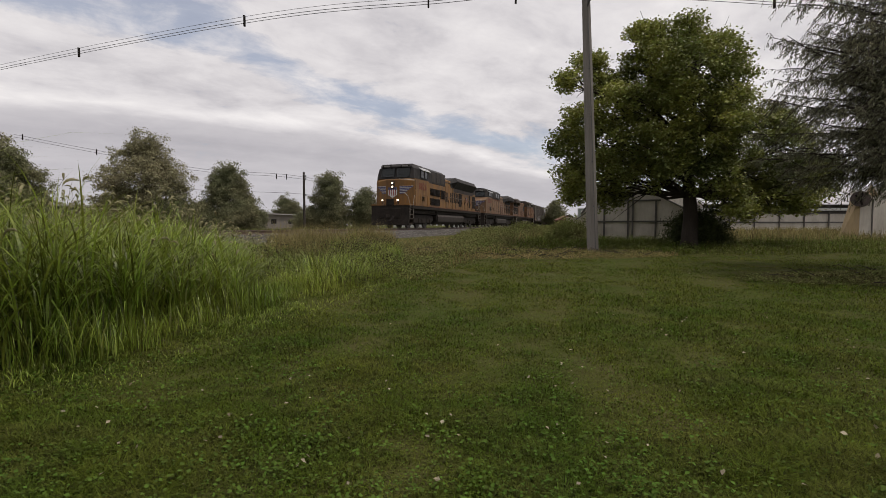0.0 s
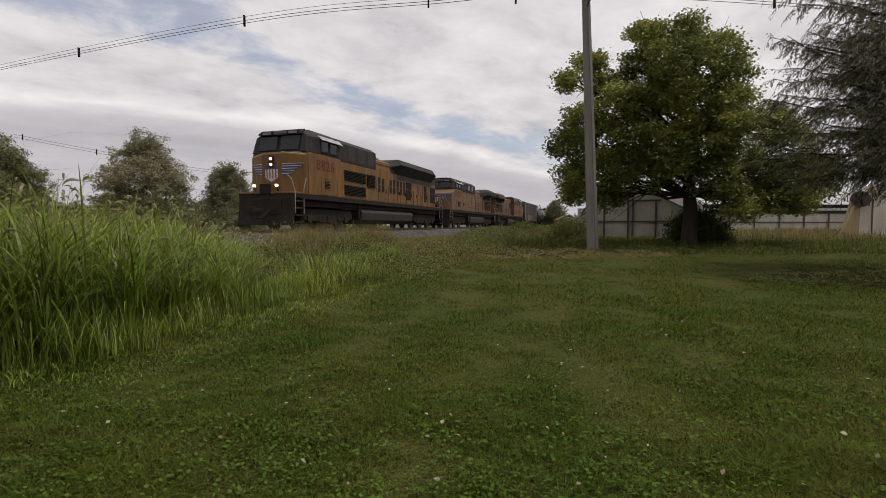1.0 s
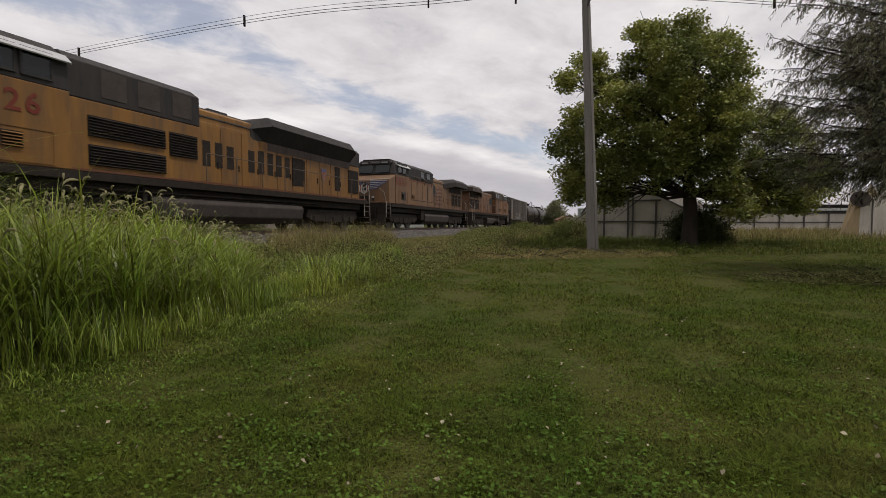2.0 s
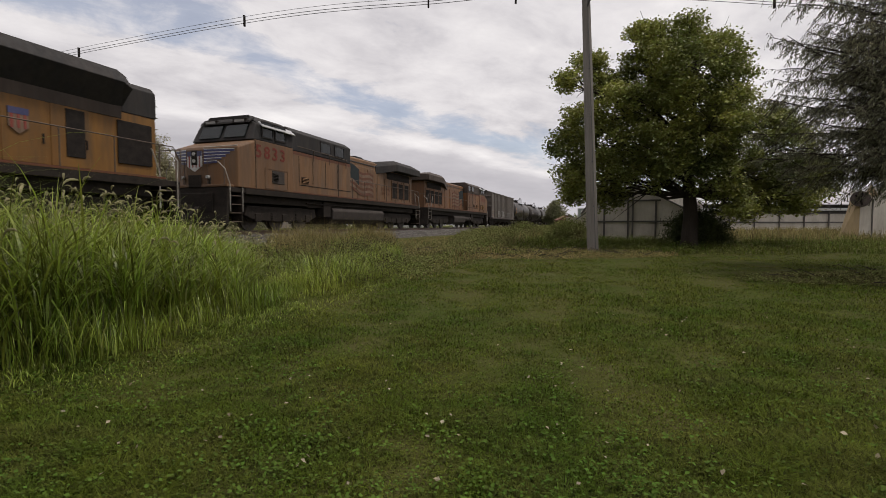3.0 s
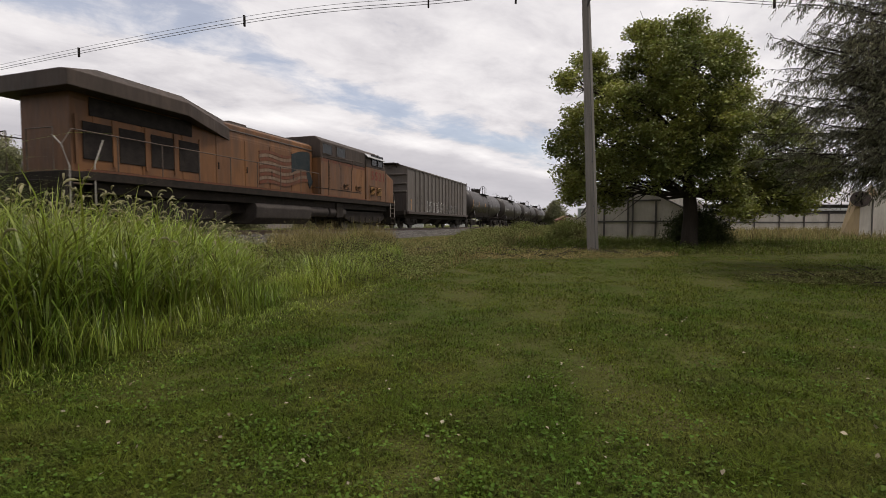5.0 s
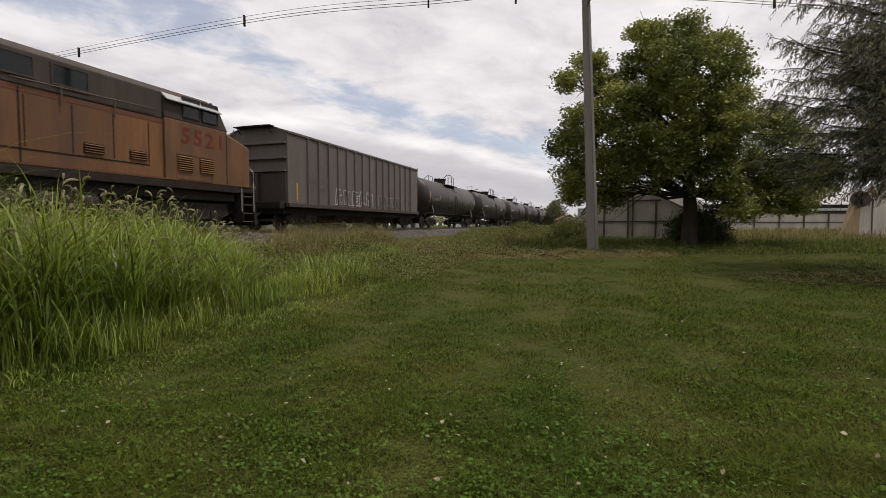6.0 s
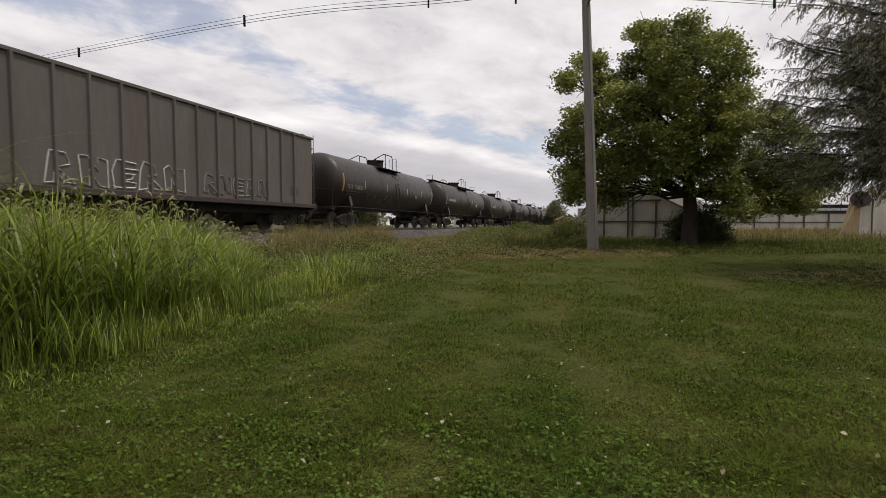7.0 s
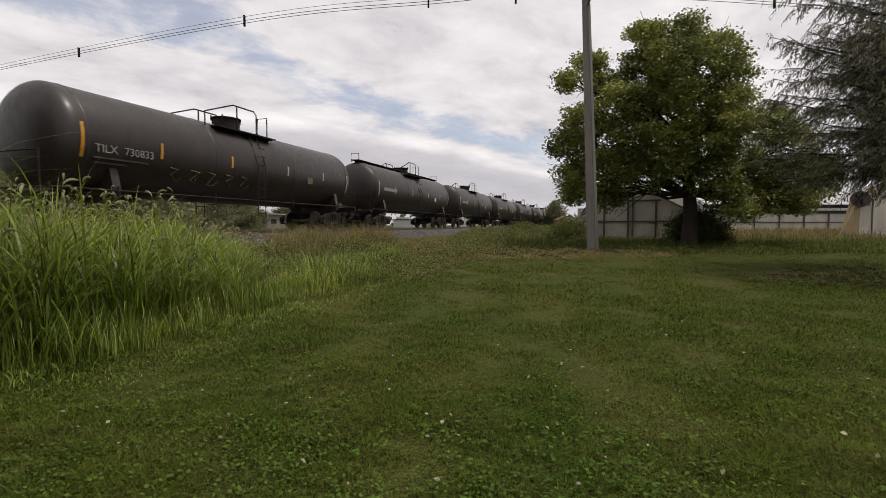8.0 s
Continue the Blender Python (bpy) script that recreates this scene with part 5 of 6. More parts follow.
def build_tall_grass():
    P, rng = bank_points(3600, 21, tall_zone)
    n = len(P)
    front = np.clip((9.9 - P[:, 0]) / 1.2, 0, 1)
    nearer = np.clip((9.0 - P[:, 1]) / 5.5, 0, 1)
    H = (0.62 + 0.20 * front + 0.86 * nearer) * rng.uniform(0.72, 1.10, n)
    H *= np.clip((12 - 1.33 * (P[:, 0] - 5) - P[:, 1]) / 5.0 + 0.50, 0.45, 1.0)
    H *= 1 + 0.30 * np.array([noise.noise((a * 0.55, b * 0.55, 4.4)) for a, b in P[:, 2:4]])
    k = 11
    rep = np.repeat(np.arange(n), k)
    base = P[rep][:, 2:5] + np.concatenate([rng.normal(0, 0.045, (n * k, 2)), np.zeros((n * k, 1))], 1)
    start = rng.random(n * k) ** 1.3 * 0.55
    base[:, 2] += start * H[rep] * 0.8
    h = np.maximum(H[rep] * rng.uniform(0.60, 1.25, n * k) * (1 - 0.30 * start), 0.15)
    vf = blades(base, h, rng.uniform(0.009, 0.024, n * k), rng.uniform(0, 2 * np.pi, n * k), rng.uniform(0.28, 1.3, n * k), 6, rng)
    stuff("tall_grass", vf, TALLBLADE, "tall arching green foxtail grass on the bank", "grass")
    # stems and nodding heads
    sel = [i for i in rng.choice(n, 1500, replace=False) if P[i, 0] < 8.4 or rng.random() < 0.25]
    g = Geo()
    gh = Geo()
    for i in sel:
        x, y, z = P[i, 2:5]
        h = H[i] * rng.uniform(0.92, 1.12) + rng.uniform(0.0, 0.32) * min(max((P[i, 1] - 2.0) / 5.0, 0.0), 1.0)
        a = rng.uniform(0, 2 * np.pi)
        dx, dy = math.cos(a), math.sin(a)
        lean = rng.uniform(0.04, 0.16)
        g.tube([(x, y, z), (x + dx * lean * 0.4, y + dy * lean * 0.4, z + h * 0.6), (x + dx * lean, y + dy * lean, z + h)], 0.0028, 3, 0.0016)
        ln = rng.uniform(0.11, 0.19)
        pts, px, pz = [], 0.0, 0.0
        for q in range(6):
            pts.append((x + dx * (lean + px), y + dy * (lean + px), z + h + pz))
            ang = 1.35 - q * rng.uniform(0.35, 0.55)
            px += math.cos(ang) * ln / 5
            pz += math.sin(ang) * ln / 5
        rr = [0.004, 0.012, 0.015, 0.014, 0.011, 0.004]
        rings = []
        for (qx, qy, qz), r in zip(pts, rr):
            rings.append([(qx + r * math.cos(t) * -dy, qy + r * math.cos(t) * dx, qz + r * math.sin(t)) for t in (0, 1.26, 2.51, 3.77, 5.03)])
        gh.loft(rings)
    for nm, gg, mt, lb in (("grass_stems", g, TALLBLADE, "thin green grass stems"), ("seed_heads", gh, SEEDHEAD, "nodding pale foxtail seed heads")):
        me = bpy.data.meshes.new(nm)
        me.from_pydata(gg.v, [], gg.f)
        me.materials.append(mt)
        tagged(new(nm, me), lb, "grass", kind="stuff")


build_tall_grass()


def build_bank_weeds():
    # dry brown grass along the top of the bank
    P, rng = bank_points(3600, 31, lambda a, b: mid_zone(a, b) and a < 7.4 + 1.0 * noise.noise((a, b, 2)))
    n, k = len(P), 7
    rep = np.repeat(np.arange(n), k)
    H = (0.66 + 0.42 * np.clip((6.8 - P[:, 0]) / 2, 0, 1)) * rng.uniform(0.45, 1.25, n)
    H *= 1 + 0.75 * np.array([noise.noise((a * 0.6, b * 0.6, 5.1)) for a, b in P[:, 2:4]])
    base = P[rep][:, 2:5] + np.concatenate([rng.normal(0, 0.05, (n * k, 2)), np.zeros((n * k, 1))], 1)
    vf = blades(base, H[rep] * rng.uniform(0.45, 1.0, n * k), rng.uniform(0.006, 0.013, n * k), rng.uniform(0, 2 * np.pi, n * k), rng.uniform(0.1, 0.6, n * k), 3, rng)
    stuff("dry_grass", vf, DRYBLADE, "dry brown grass along the bank top", "grass")
    # leafy weeds on the slope and green blades among them
    P, rng = bank_points(3600, 33, mid_zone)
    cs, ss = [], []
    for lat, al, x, y, z in P:
        if lat > 8.8 and al < 7.5:
            continue
        h = (0.20 + 0.10 * rng.random()) if lat > 8.6 else 0.42 * rng.uniform(0.6, 1.3)
        h *= 1 + 0.6 * noise.noise((x * 0.9, y * 0.9, 1.0))
        q = rng.integers(16, 30)
        r = 0.12
        t = rng.random(q)
        cs.append(np.stack([x + rng.normal(0, r, q), y + rng.normal(0, r, q), z + 0.03 + h * t], -1))
        ss.append(rng.uniform(0.025, 0.065, q))
    c, s = np.concatenate(cs), np.concatenate(ss)
    pick = np.array([noise.noise((a * 0.8, b * 0.8, 6.0)) for a, b in c[:, :2]]) + rng.normal(0, 0.15, len(c)) > 0.04
    pick &= c[:, 0] * S + c[:, 1] * C > 7.5
    stuff("bank_weeds", leaves(c[~pick], s[~pick], rng, 0.1, 0.55), WEEDLEAF, "leafy green weeds on the bank slope", "weeds")
    stuff("withered_weeds", leaves(c[pick], s[pick], rng, 0.2, 0.5), DARKWEED, "dark withered weeds on the bank slope", "weeds")
    # looser green grass at the foot of the bank, spilling onto the lawn
    P, rng = bank_points(3600, 35, lambda a, b: 8.9 < a < 11.0 and b < 13 and rngless(a, b))
    n, k = len(P), 8
    rep = np.repeat(np.arange(n), k)
    base = P[rep][:, 2:5] + np.concatenate([rng.normal(0, 0.06, (n * k, 2)), np.zeros((n * k, 1))], 1)
    H = rng.uniform(0.07, 0.25, n) * np.clip(1.35 - (P[:, 0] - 9.4) * 0.75, 0.2, 1)
    vf = blades(base, H[rep] * rng.uniform(0.5, 1, n * k), rng.uniform(0.005, 0.010, n * k), rng.uniform(0, 2 * np.pi, n * k), rng.uniform(0.3, 1.1, n * k), 4, rng)
    stuff("edge_grass", vf, TALLBLADE, "longer green grass where lawn meets bank", "grass")
    # low growth in the gap before the rails, and rank weeds farther up the line
    P, rng = bank_points(5200, 37, lambda a, b: not mid_zone(a, b) and not tall_zone(a, b) and a > 3.3 and b > 9)
    cs, ss, bs, hs = [], [], [], []
    for lat, al, x, y, z in P:
        far = ease(30, 35, al + 3.4 * (lat - 5))
        h = 0.11 + 0.62 * far * (0.8 + 0.6 * noise.noise((x * 0.35, y * 0.35, 8.0)))
        q = 24
        cs.append(np.stack([x + rng.normal(0, 0.2, q), y + rng.normal(0, 0.2, q), z + 0.02 + h * rng.random(q)], -1))
        ss.append(rng.uniform(0.025, 0.06, q) * (1 + 0.012 * y))
        for _ in range(5):
            bs.append((x + rng.normal(0, 0.15), y + rng.normal(0, 0.15), z))
            hs.append(h * rng.uniform(0.5, 1.15))
    stuff("trackside_weeds", leaves(np.concatenate(cs), np.concatenate(ss), rng, 0.1, 0.6), WEEDLEAF, "rank green weeds beside the track", "weeds")
    bs, hs = np.array(bs), np.array(hs)
    n = len(bs)
    stuff("trackside_grass", blades(bs, hs, rng.uniform(0.010, 0.022, n), rng.uniform(0, 6.28, n), rng.uniform(0.2, 0.8, n), 3, rng), DRYBLADE, "brownish grass beside the track", "grass")


def build_bank_blades():
    # green and straw blades in uneven clumps over the middle of the bank
    P, rng = bank_points(4200, 36, mid_zone)
    n, k = len(P), 8
    rep = np.repeat(np.arange(n), k)
    cl = np.array([noise.noise((a * 0.7, b * 0.7, 2.2)) for a, b in P[:, 2:4]])
    H = np.clip(0.50 + 0.65 * cl, 0.14, 1.1) * rng.uniform(0.6, 1.2, n)
    base = P[rep][:, 2:5] + np.concatenate([rng.normal(0, 0.05, (n * k, 2)), np.zeros((n * k, 1))], 1)
    w = rng.uniform(0.006, 0.013, n * k)
    vf = blades(base, H[rep] * rng.uniform(0.5, 1.1, n * k), w, rng.uniform(0, 6.28, n * k), rng.uniform(0.15, 0.95, n * k), 4, rng)
    stuff("bank_grass", vf, TALLBLADE, "clumps of green grass on the bank slope", "grass")
    # thin growth on the stretch open to the rails
    rng = np.random.default_rng(39)
    n = 17000
    lat, al = rng.uniform(3.2, 9.8, n), rng.uniform(13, 38, n)
    pts = [trk(a, b) for a, b in zip(lat, al)]
    P = np.array([(p.x, p.y, ground_z(p.x, p.y)) for p in pts if lat_along(p.x, p.y)[0] > 3.1])
    n = len(P)
    stuff("gap_weeds", leaves(P + np.stack([np.zeros(n), np.zeros(n), rng.uniform(0.01, 0.13, n)], -1), rng.uniform(0.03, 0.075, n), rng, 0.1, 0.6), WEEDLEAF, "thin low weeds between lawn and rails", "weeds")
    stuff("gap_grass", blades(P, rng.uniform(0.08, 0.38, n), rng.uniform(0.008, 0.016, n), rng.uniform(0, 6.28, n), rng.uniform(0.2, 0.9, n), 3, rng), DRYBLADE, "short dry grass between lawn and rails", "grass")


def rngless(a, b):
    return noise.noise((a * 1.6, b * 1.6, 12.0)) > -0.25


build_bank_weeds()
build_bank_blades()


def build_far_side():
    """Rough grass on the other side of the line."""
    rng = np.random.default_rng(49)
    n = 26000
    lat, al = -3.6 - 24 * rng.random(n) ** 1.5, rng.uniform(-25, 95, n)
    pts = [trk(a, b) for a, b in zip(lat, al)]
    P = np.array([(p.x, p.y, ground_z(p.x, p.y)) for p in pts])
    h = rng.uniform(0.25, 0.75, n) * (1 + 0.5 * np.array([noise.noise((a * 0.2, b * 0.2, 3.0)) for a, b in P[:, :2]]))
    stuff("far_side_grass", blades(P, h, rng.uniform(0.02, 0.045, n), rng.uniform(0, 6.28, n), rng.uniform(0.1, 0.7, n), 3, rng), WEEDLEAF, "rough weedy grass beyond the track", "grass")


build_far_side()


def field_points(n, seed, x0, x1, y0, y1, test=None):
    rng = np.random.default_rng(seed)
    x, y = rng.uniform(x0, x1, n), rng.uniform(y0, y1, n)
    if test:
        ok = np.array([test(a, b) for a, b in zip(x, y)])
        x, y = x[ok], y[ok]
    return np.stack([x, y, ground_many(x, y)], -1), rng


def build_yard_edge():
    """Rough growth past the mown lawn: litter, brush, shaded weeds, dry grass by the greenhouses."""
    P, rng = field_points(46000, 41, -1, 30, 14.2, 27, lambda a, b: lawn_edge(a, b) < 0.2 and lat_along(a, b)[0] > 9.5)
    t = np.array([noise.noise((a * 0.5, b * 0.5, 3.3)) for a, b in P[:, :2]])
    h = (0.16 + 0.16 * np.clip((P[:, 1] - 16) / 4, 0, 1) + 0.15 * t) * rng.uniform(0.5, 1.3, len(P))
    c = P + np.stack([rng.normal(0, 0.1, len(P)), rng.normal(0, 0.1, len(P)), np.maximum(h, 0.05) * rng.random(len(P)) ** 0.6], -1)
    stuff("yard_weeds", leaves(c, rng.uniform(0.035, 0.09, len(P)), rng, 0.1, 0.6), WEEDLEAF, "shaded weeds under the tree", "weeds")
    n = len(P)
    stuff("yard_grass", blades(P, np.maximum(h, 0.06) * 1.3, rng.uniform(0.010, 0.018, n), rng.uniform(0, 6.28, n), rng.uniform(0.3, 1, n), 3, rng), LAWNBLADE, "unmown grass under the tree", "grass")
    P, rng = field_points(30000, 43, 12, 46, 22, 40)
    n = len(P)
    stuff("field_grass", blades(P, rng.uniform(0.35, 0.85, n), rng.uniform(0.015, 0.035, n), rng.uniform(0, 6.28, n), rng.uniform(0.1, 0.5, n), 3, rng), DRYBLADE, "dry tan grass before the greenhouses", "grass")
    # cut brush and leaf litter between lawn and pole, and a grey-green patch on the lawn
    for nm, (cx, cy, rx, ry), cnt, seed, lb in (("brush_litter", (2.8, 15.6, 4.8, 1.8), 15000, 45, "withered cut brush and leaf litter"), ("groundcover_patch", (8.9, 9.6, 3.0, 1.0), 9000, 47, "grey-green clippings lying on the lawn")):
        rng = np.random.default_rng(seed)
        a, r = rng.uniform(0, 6.28, cnt), rng.random(cnt) ** 0.6
        x, y = cx + rx * r * np.cos(a), cy + ry * r * np.sin(a)
        z = ground_many(x, y) + 0.03 + (0.30 if nm == "brush_litter" else 0.16) * rng.random(cnt) * (1 - r * 0.7) * np.array([0.7 + 0.9 * noise.noise((a, b, 2.7)) for a, b in zip(x, y)])
        stuff(nm, leaves(np.stack([x, y, z], -1), rng.uniform(0.03, 0.075, cnt), rng, 0.1, 0.45), DRYBLADE if nm == "brush_litter" else WEEDLEAF, lb, "brush")
        g = Geo()
        for k in range(110 if nm == "brush_litter" else 16):
            i = rng.integers(cnt)
            t, ln = rng.uniform(0, 6.28), rng.uniform(0.3, 0.9)
            p = Vector((x[i], y[i], z[i] + 0.02))
            g.tube([p, p + Vector((math.cos(t) * ln / 2, math.sin(t) * ln / 2, rng.uniform(0, 0.12))), p + Vector((math.cos(t + 0.3) * ln, math.sin(t + 0.3) * ln, rng.uniform(-0.03, 0.1)))], 0.009, 4, 0.004)
        stick = g.mesh(nm + "_twigs")
        stick.materials.append(BARK)
        tagged(new(nm + "_twigs", stick), "dead twigs lying in the litter", "twigs", kind="stuff")


build_yard_edge()


# ---------------------------------------------------------------- trees
def limb_path(a, b, rng, sag=0.0, n=6):
    a, b = Vector(a), Vector(b)
    d = (b - a).length
    pts = []
    for i in range(n + 1):
        t = i / n
        p = a.lerp(b, t) + Vector((0, 0, -sag * d * 4 * t * (1 - t)))
        if 0 < i < n:
            p += Vector(rng.normal(0, 0.035 * d / 2, 3))
        pts.append(p)
    return pts


def build_maple():
    rng = np.random.default_rng(51)
    X0, Y0 = 9.75, 19.0
    z0 = ground_z(X0, Y0)
    tree = thing("maple_tree", "broad leafy green maple tree with dark shaded underside", "tree", pose(X0, Y0, z0))
    # clumps of foliage: across, up (from the foot), radius
    clumps = [(-0.1, 8.55, 0.6), (-1.3, 8.1, 0.75), (-2.1, 8.4, 0.42), (1.0, 7.8, 0.85), (-0.4, 7.3, 1.15), (-2.1, 7.0, 0.85), (1.5, 6.9, 0.8),
              (-4.2, 7.1, 0.62), (-4.8, 6.6, 0.42), (-3.6, 6.4, 0.5), (-2.9, 5.7, 0.9), (-1.55, 5.7, 1.2), (0.0, 5.8, 1.25), (1.5, 5.6, 0.95),
              (-4.2, 5.0, 0.85), (-4.8, 4.1, 0.8), (-3.3, 4.2, 1.2), (-1.55, 4.05, 1.35), (0.25, 4.05, 1.35), (2.0, 4.5, 1.05), (3.2, 5.0, 0.75), (3.9, 4.2, 0.9),
              (-4.8, 2.8, 0.75), (-3.5, 2.9, 1.0), (-2.0, 3.0, 0.9), (-0.2, 3.1, 1.0), (1.15, 2.8, 1.0), (2.7, 3.0, 1.1), (4.0, 2.8, 1.0), (4.9, 2.4, 0.6),
              (2.5, 2.1, 0.75), (1.6, 2.0, 0.6), (-4.6, 2.1, 0.45), (3.5, 1.9, 0.7), (4.5, 1.9, 0.55), (2.1, 1.6, 0.5), (-3.0, 2.1, 0.6), (5.2, 3.2, 0.6), (0.6, 4.9, 1.2), (-0.8, 6.5, 1.1)]
    trunk = Geo().tube([(0, 0, -0.15), (0.02, 0, 0.35), (0.05, 0, 1.2), (0.0, 0.05, 2.2), (-0.05, 0.1, 3.4), (0.05, 0.05, 5.0), (0.1, 0, 6.8), (0.1, 0, 8.6)], 0.36, 10, 0.05)
    cs, ss = [], []
    part("trunk", trunk, BARK, tree, "dark rough trunk", smooth=True)
    for k, (cx, cz, r) in enumerate(clumps):
        depth = rng.uniform(-2.4, 2.4) * (1.0 - abs(cx) / 9)
        for dd in (depth, -depth * 0.8 + rng.uniform(-0.5, 0.5)):
            near = (Y0 + dd) / Y0
            c = Vector(((X0 + cx) * near - X0 + rng.uniform(-0.15, 0.15), dd, (cz - 0.8) * near + 0.8))
            foot = Vector((0.03 * cx, 0, max(2.1, min(cz - 0.45 * abs(cx) - 0.5, 7.5))))
            path = limb_path(foot, c, rng, -0.04)
            g = Geo().tube(path, 0.07, 6, 0.014)
            for _ in range(7):
                e = c + Vector(rng.normal(0, 0.6, 3)) * r
                g.tube(limb_path(path[3 + rng.integers(3)], e, rng, 0.0, 3), 0.022, 4, 0.006)
            part("limb", g, BARK, tree)
            # sprays of leaves in flat layers, denser at the outside and on top
            m = int(24 * r * r) + 7
            u = rng.normal(0, 1, (m, 3))
            u[:, 2] += 0.35
            u /= np.linalg.norm(u, axis=1)[:, None]
            sub = np.array(c) + u * (r * rng.uniform(0.25, 1.0, m) ** 0.45)[:, None] * np.array([1, 0.95, 0.85])
            for q in sub:
                cnt = rng.integers(50, 95)
                cs.append(q + np.clip(rng.normal(0, 1, (cnt, 3)), -1.7, 1.7) * np.array([0.19, 0.19, 0.13]))
                ss.append(rng.uniform(0.07, 0.125, cnt))
    c, s = np.concatenate(cs), np.concatenate(ss)
    v, f = leaves(c, s, rng, 0.45, 0.95, flat=0.45)
    crown = new("crown", tri_mesh("crown", v, f, MAPLE))
    crown.parent = tree
    crown["label"] = "dense lobed green leaves"
    return len(f)


build_maple()


def build_cedar():
    rng = np.random.default_rng(61)
    X0, Y0 = 11.5, 10.3
    z0 = ground_z(X0, Y0)
    tree = thing("cedar_tree", "feathery dark conifer with drooping branches", "tree", pose(X0, Y0, z0))
    part("trunk", Geo().tube([(0, 0, -0.1), (0.03, 0, 2), (0, 0.04, 5), (0, 0, 9.5)], 0.20, 10, 0.03), BARK, tree, "slim rough trunk", smooth=True)
    cs, dirs = [], []
    for k in range(188):
        z = 2.5 + 5.9 * ((k + rng.random()) / 125) ** 1.2 if k < 125 else rng.uniform(2.5, 5.0)
        a = rng.uniform(math.pi * 0.62, math.pi * 1.45) if k % 3 else rng.uniform(0, 6.28)
        ln = (3.5 + 1.2 * ease(2.0, 5.0, z) - 1.5 * ease(6.5, 9.5, z)) * (0.46 + 0.52 * rng.random() ** 2.0)
        if k >= 125:
            ln = rng.uniform(2.2, 4.1)
            a = rng.uniform(math.pi * 0.7, math.pi * 1.3)
        up = rng.uniform(-0.12, 0.40) if z > 3.5 else rng.uniform(-0.15, 0.1)
        e = Vector((math.cos(a) * ln, math.sin(a) * ln, z + up * ln))
        path = limb_path((0, 0, z), e, rng, 0.05, 8)
        g = Geo().tube(path, 0.035, 5, 0.006)
        for i in range(int(ln * 13)):
            t = rng.uniform(0.18, 1.0)
            j = min(int(t * 8), 7)
            p = path[j].lerp(path[j + 1], t * 8 - j)
            b = a + rng.choice((-1, 1)) * rng.uniform(0.4, 1.2)
            tl = rng.uniform(0.25, 0.95) * (1.15 - 0.6 * t)
            q = p + Vector((math.cos(b) * tl, math.sin(b) * tl, rng.uniform(-1.3, 0.25) * tl))
            g.tube([p, p.lerp(q, 0.5) + Vector((0, 0, 0.04)), q], 0.008, 3, 0.003)
            for h in range(int(8 + tl * 32)):
                w = rng.random()
                o = p.lerp(q, w) + Vector(rng.normal(0, 0.022, 3))
                cs.append(o)
                hang = Vector(((q - p).normalized() * 0.6 + Vector(rng.normal(0, 0.45, 3)) + Vector((0, 0, -0.7))))
                dirs.append(hang.normalized())
        part("branch", g, BARK, tree)
    cs, dirs = np.array(cs), np.array(dirs)
    n = len(cs)
    sd = np.cross(dirs, rng.normal(0, 1, (n, 3)))
    sd /= np.linalg.norm(sd, axis=1)[:, None]
    ln, w = rng.uniform(0.05, 0.12, n)[:, None], rng.uniform(0.006, 0.013, n)[:, None]
    v = np.stack([cs, cs + dirs * ln * 0.4 + sd * w, cs + dirs * ln, cs + dirs * ln * 0.4 - sd * w], 1).reshape(-1, 3)
    f = ((np.arange(n) * 4)[:, None, None] + np.array([(0, 1, 2), (0, 2, 3)])[None]).reshape(-1, 3)
    crown = new("crown", tri_mesh("crown", v, f, CEDAR))
    crown.parent = tree
    crown["label"] = "fine hanging evergreen sprays"
    return n


build_cedar()


def build_far_tree(name, label, x, y, width, height, seed, mat, base=0.25, shape=1.0, dens=1.0, foot=-0.6):
    """A leafy tree across the line: trunk, limbs and a ragged crown of leaf sprays."""
    rng = np.random.default_rng(seed)
    tree = thing(name, label, "tree" if "tree" in name else "shrub", pose(x, y, foot))
    g = Geo()
    tall = height * 0.92
    part("trunk", Geo().tube([(0, 0, -0.2), (0.1, 0, height * 0.3), (0, 0, tall)], 0.022 * height + 0.05, 8, 0.03), BARK, tree, smooth=True)
    cs, ss = [], []
    m = int(72 * dens)
    for k in range(m):
        t = base + (1 - base) * (k + rng.random()) / m
        env = width / 2 * (math.sin(min(1, (t - base) / (1 - base) * 0.88 + 0.14) * math.pi) ** 0.6) * shape
        a = rng.uniform(0, 6.28)
        r = env * rng.uniform(0.30, 0.95)
        c = Vector((math.cos(a) * r, math.sin(a) * r, height * t * 0.93))
        g = Geo().tube(limb_path((0, 0, max(height * t * 0.96 - 0.5 * r - 0.3, 0.2)), c, rng, 0, 4), 0.02 + 0.003 * height, 5, 0.012)
        part("limb", g, BARK, tree)
        cr = (0.095 * width + 0.32) * rng.uniform(0.7, 1.2)
        q = 12
        u = rng.normal(0, 1, (q, 3)) * 0.62
        for s in np.array(c) + u * cr:
            cnt = 64
            cs.append(s + rng.normal(0, 1, (cnt, 3)) * np.array([0.30, 0.30, 0.2]) * (0.05 * width + 0.55))
            ss.append(rng.uniform(0.11, 0.23, cnt) * (0.6 + 0.05 * width if width > 2 else 0.36))
    v, f = leaves(np.concatenate(cs), np.concatenate(ss), rng, 0.7, 0.8, flat=0.5)
    v[:, 2] = np.maximum(v[:, 2], 0.05)
    crown = new("crown", tri_mesh("crown", v, f, mat))
    crown.parent = tree
    crown["label"] = "ragged leafy crown"
    return tree


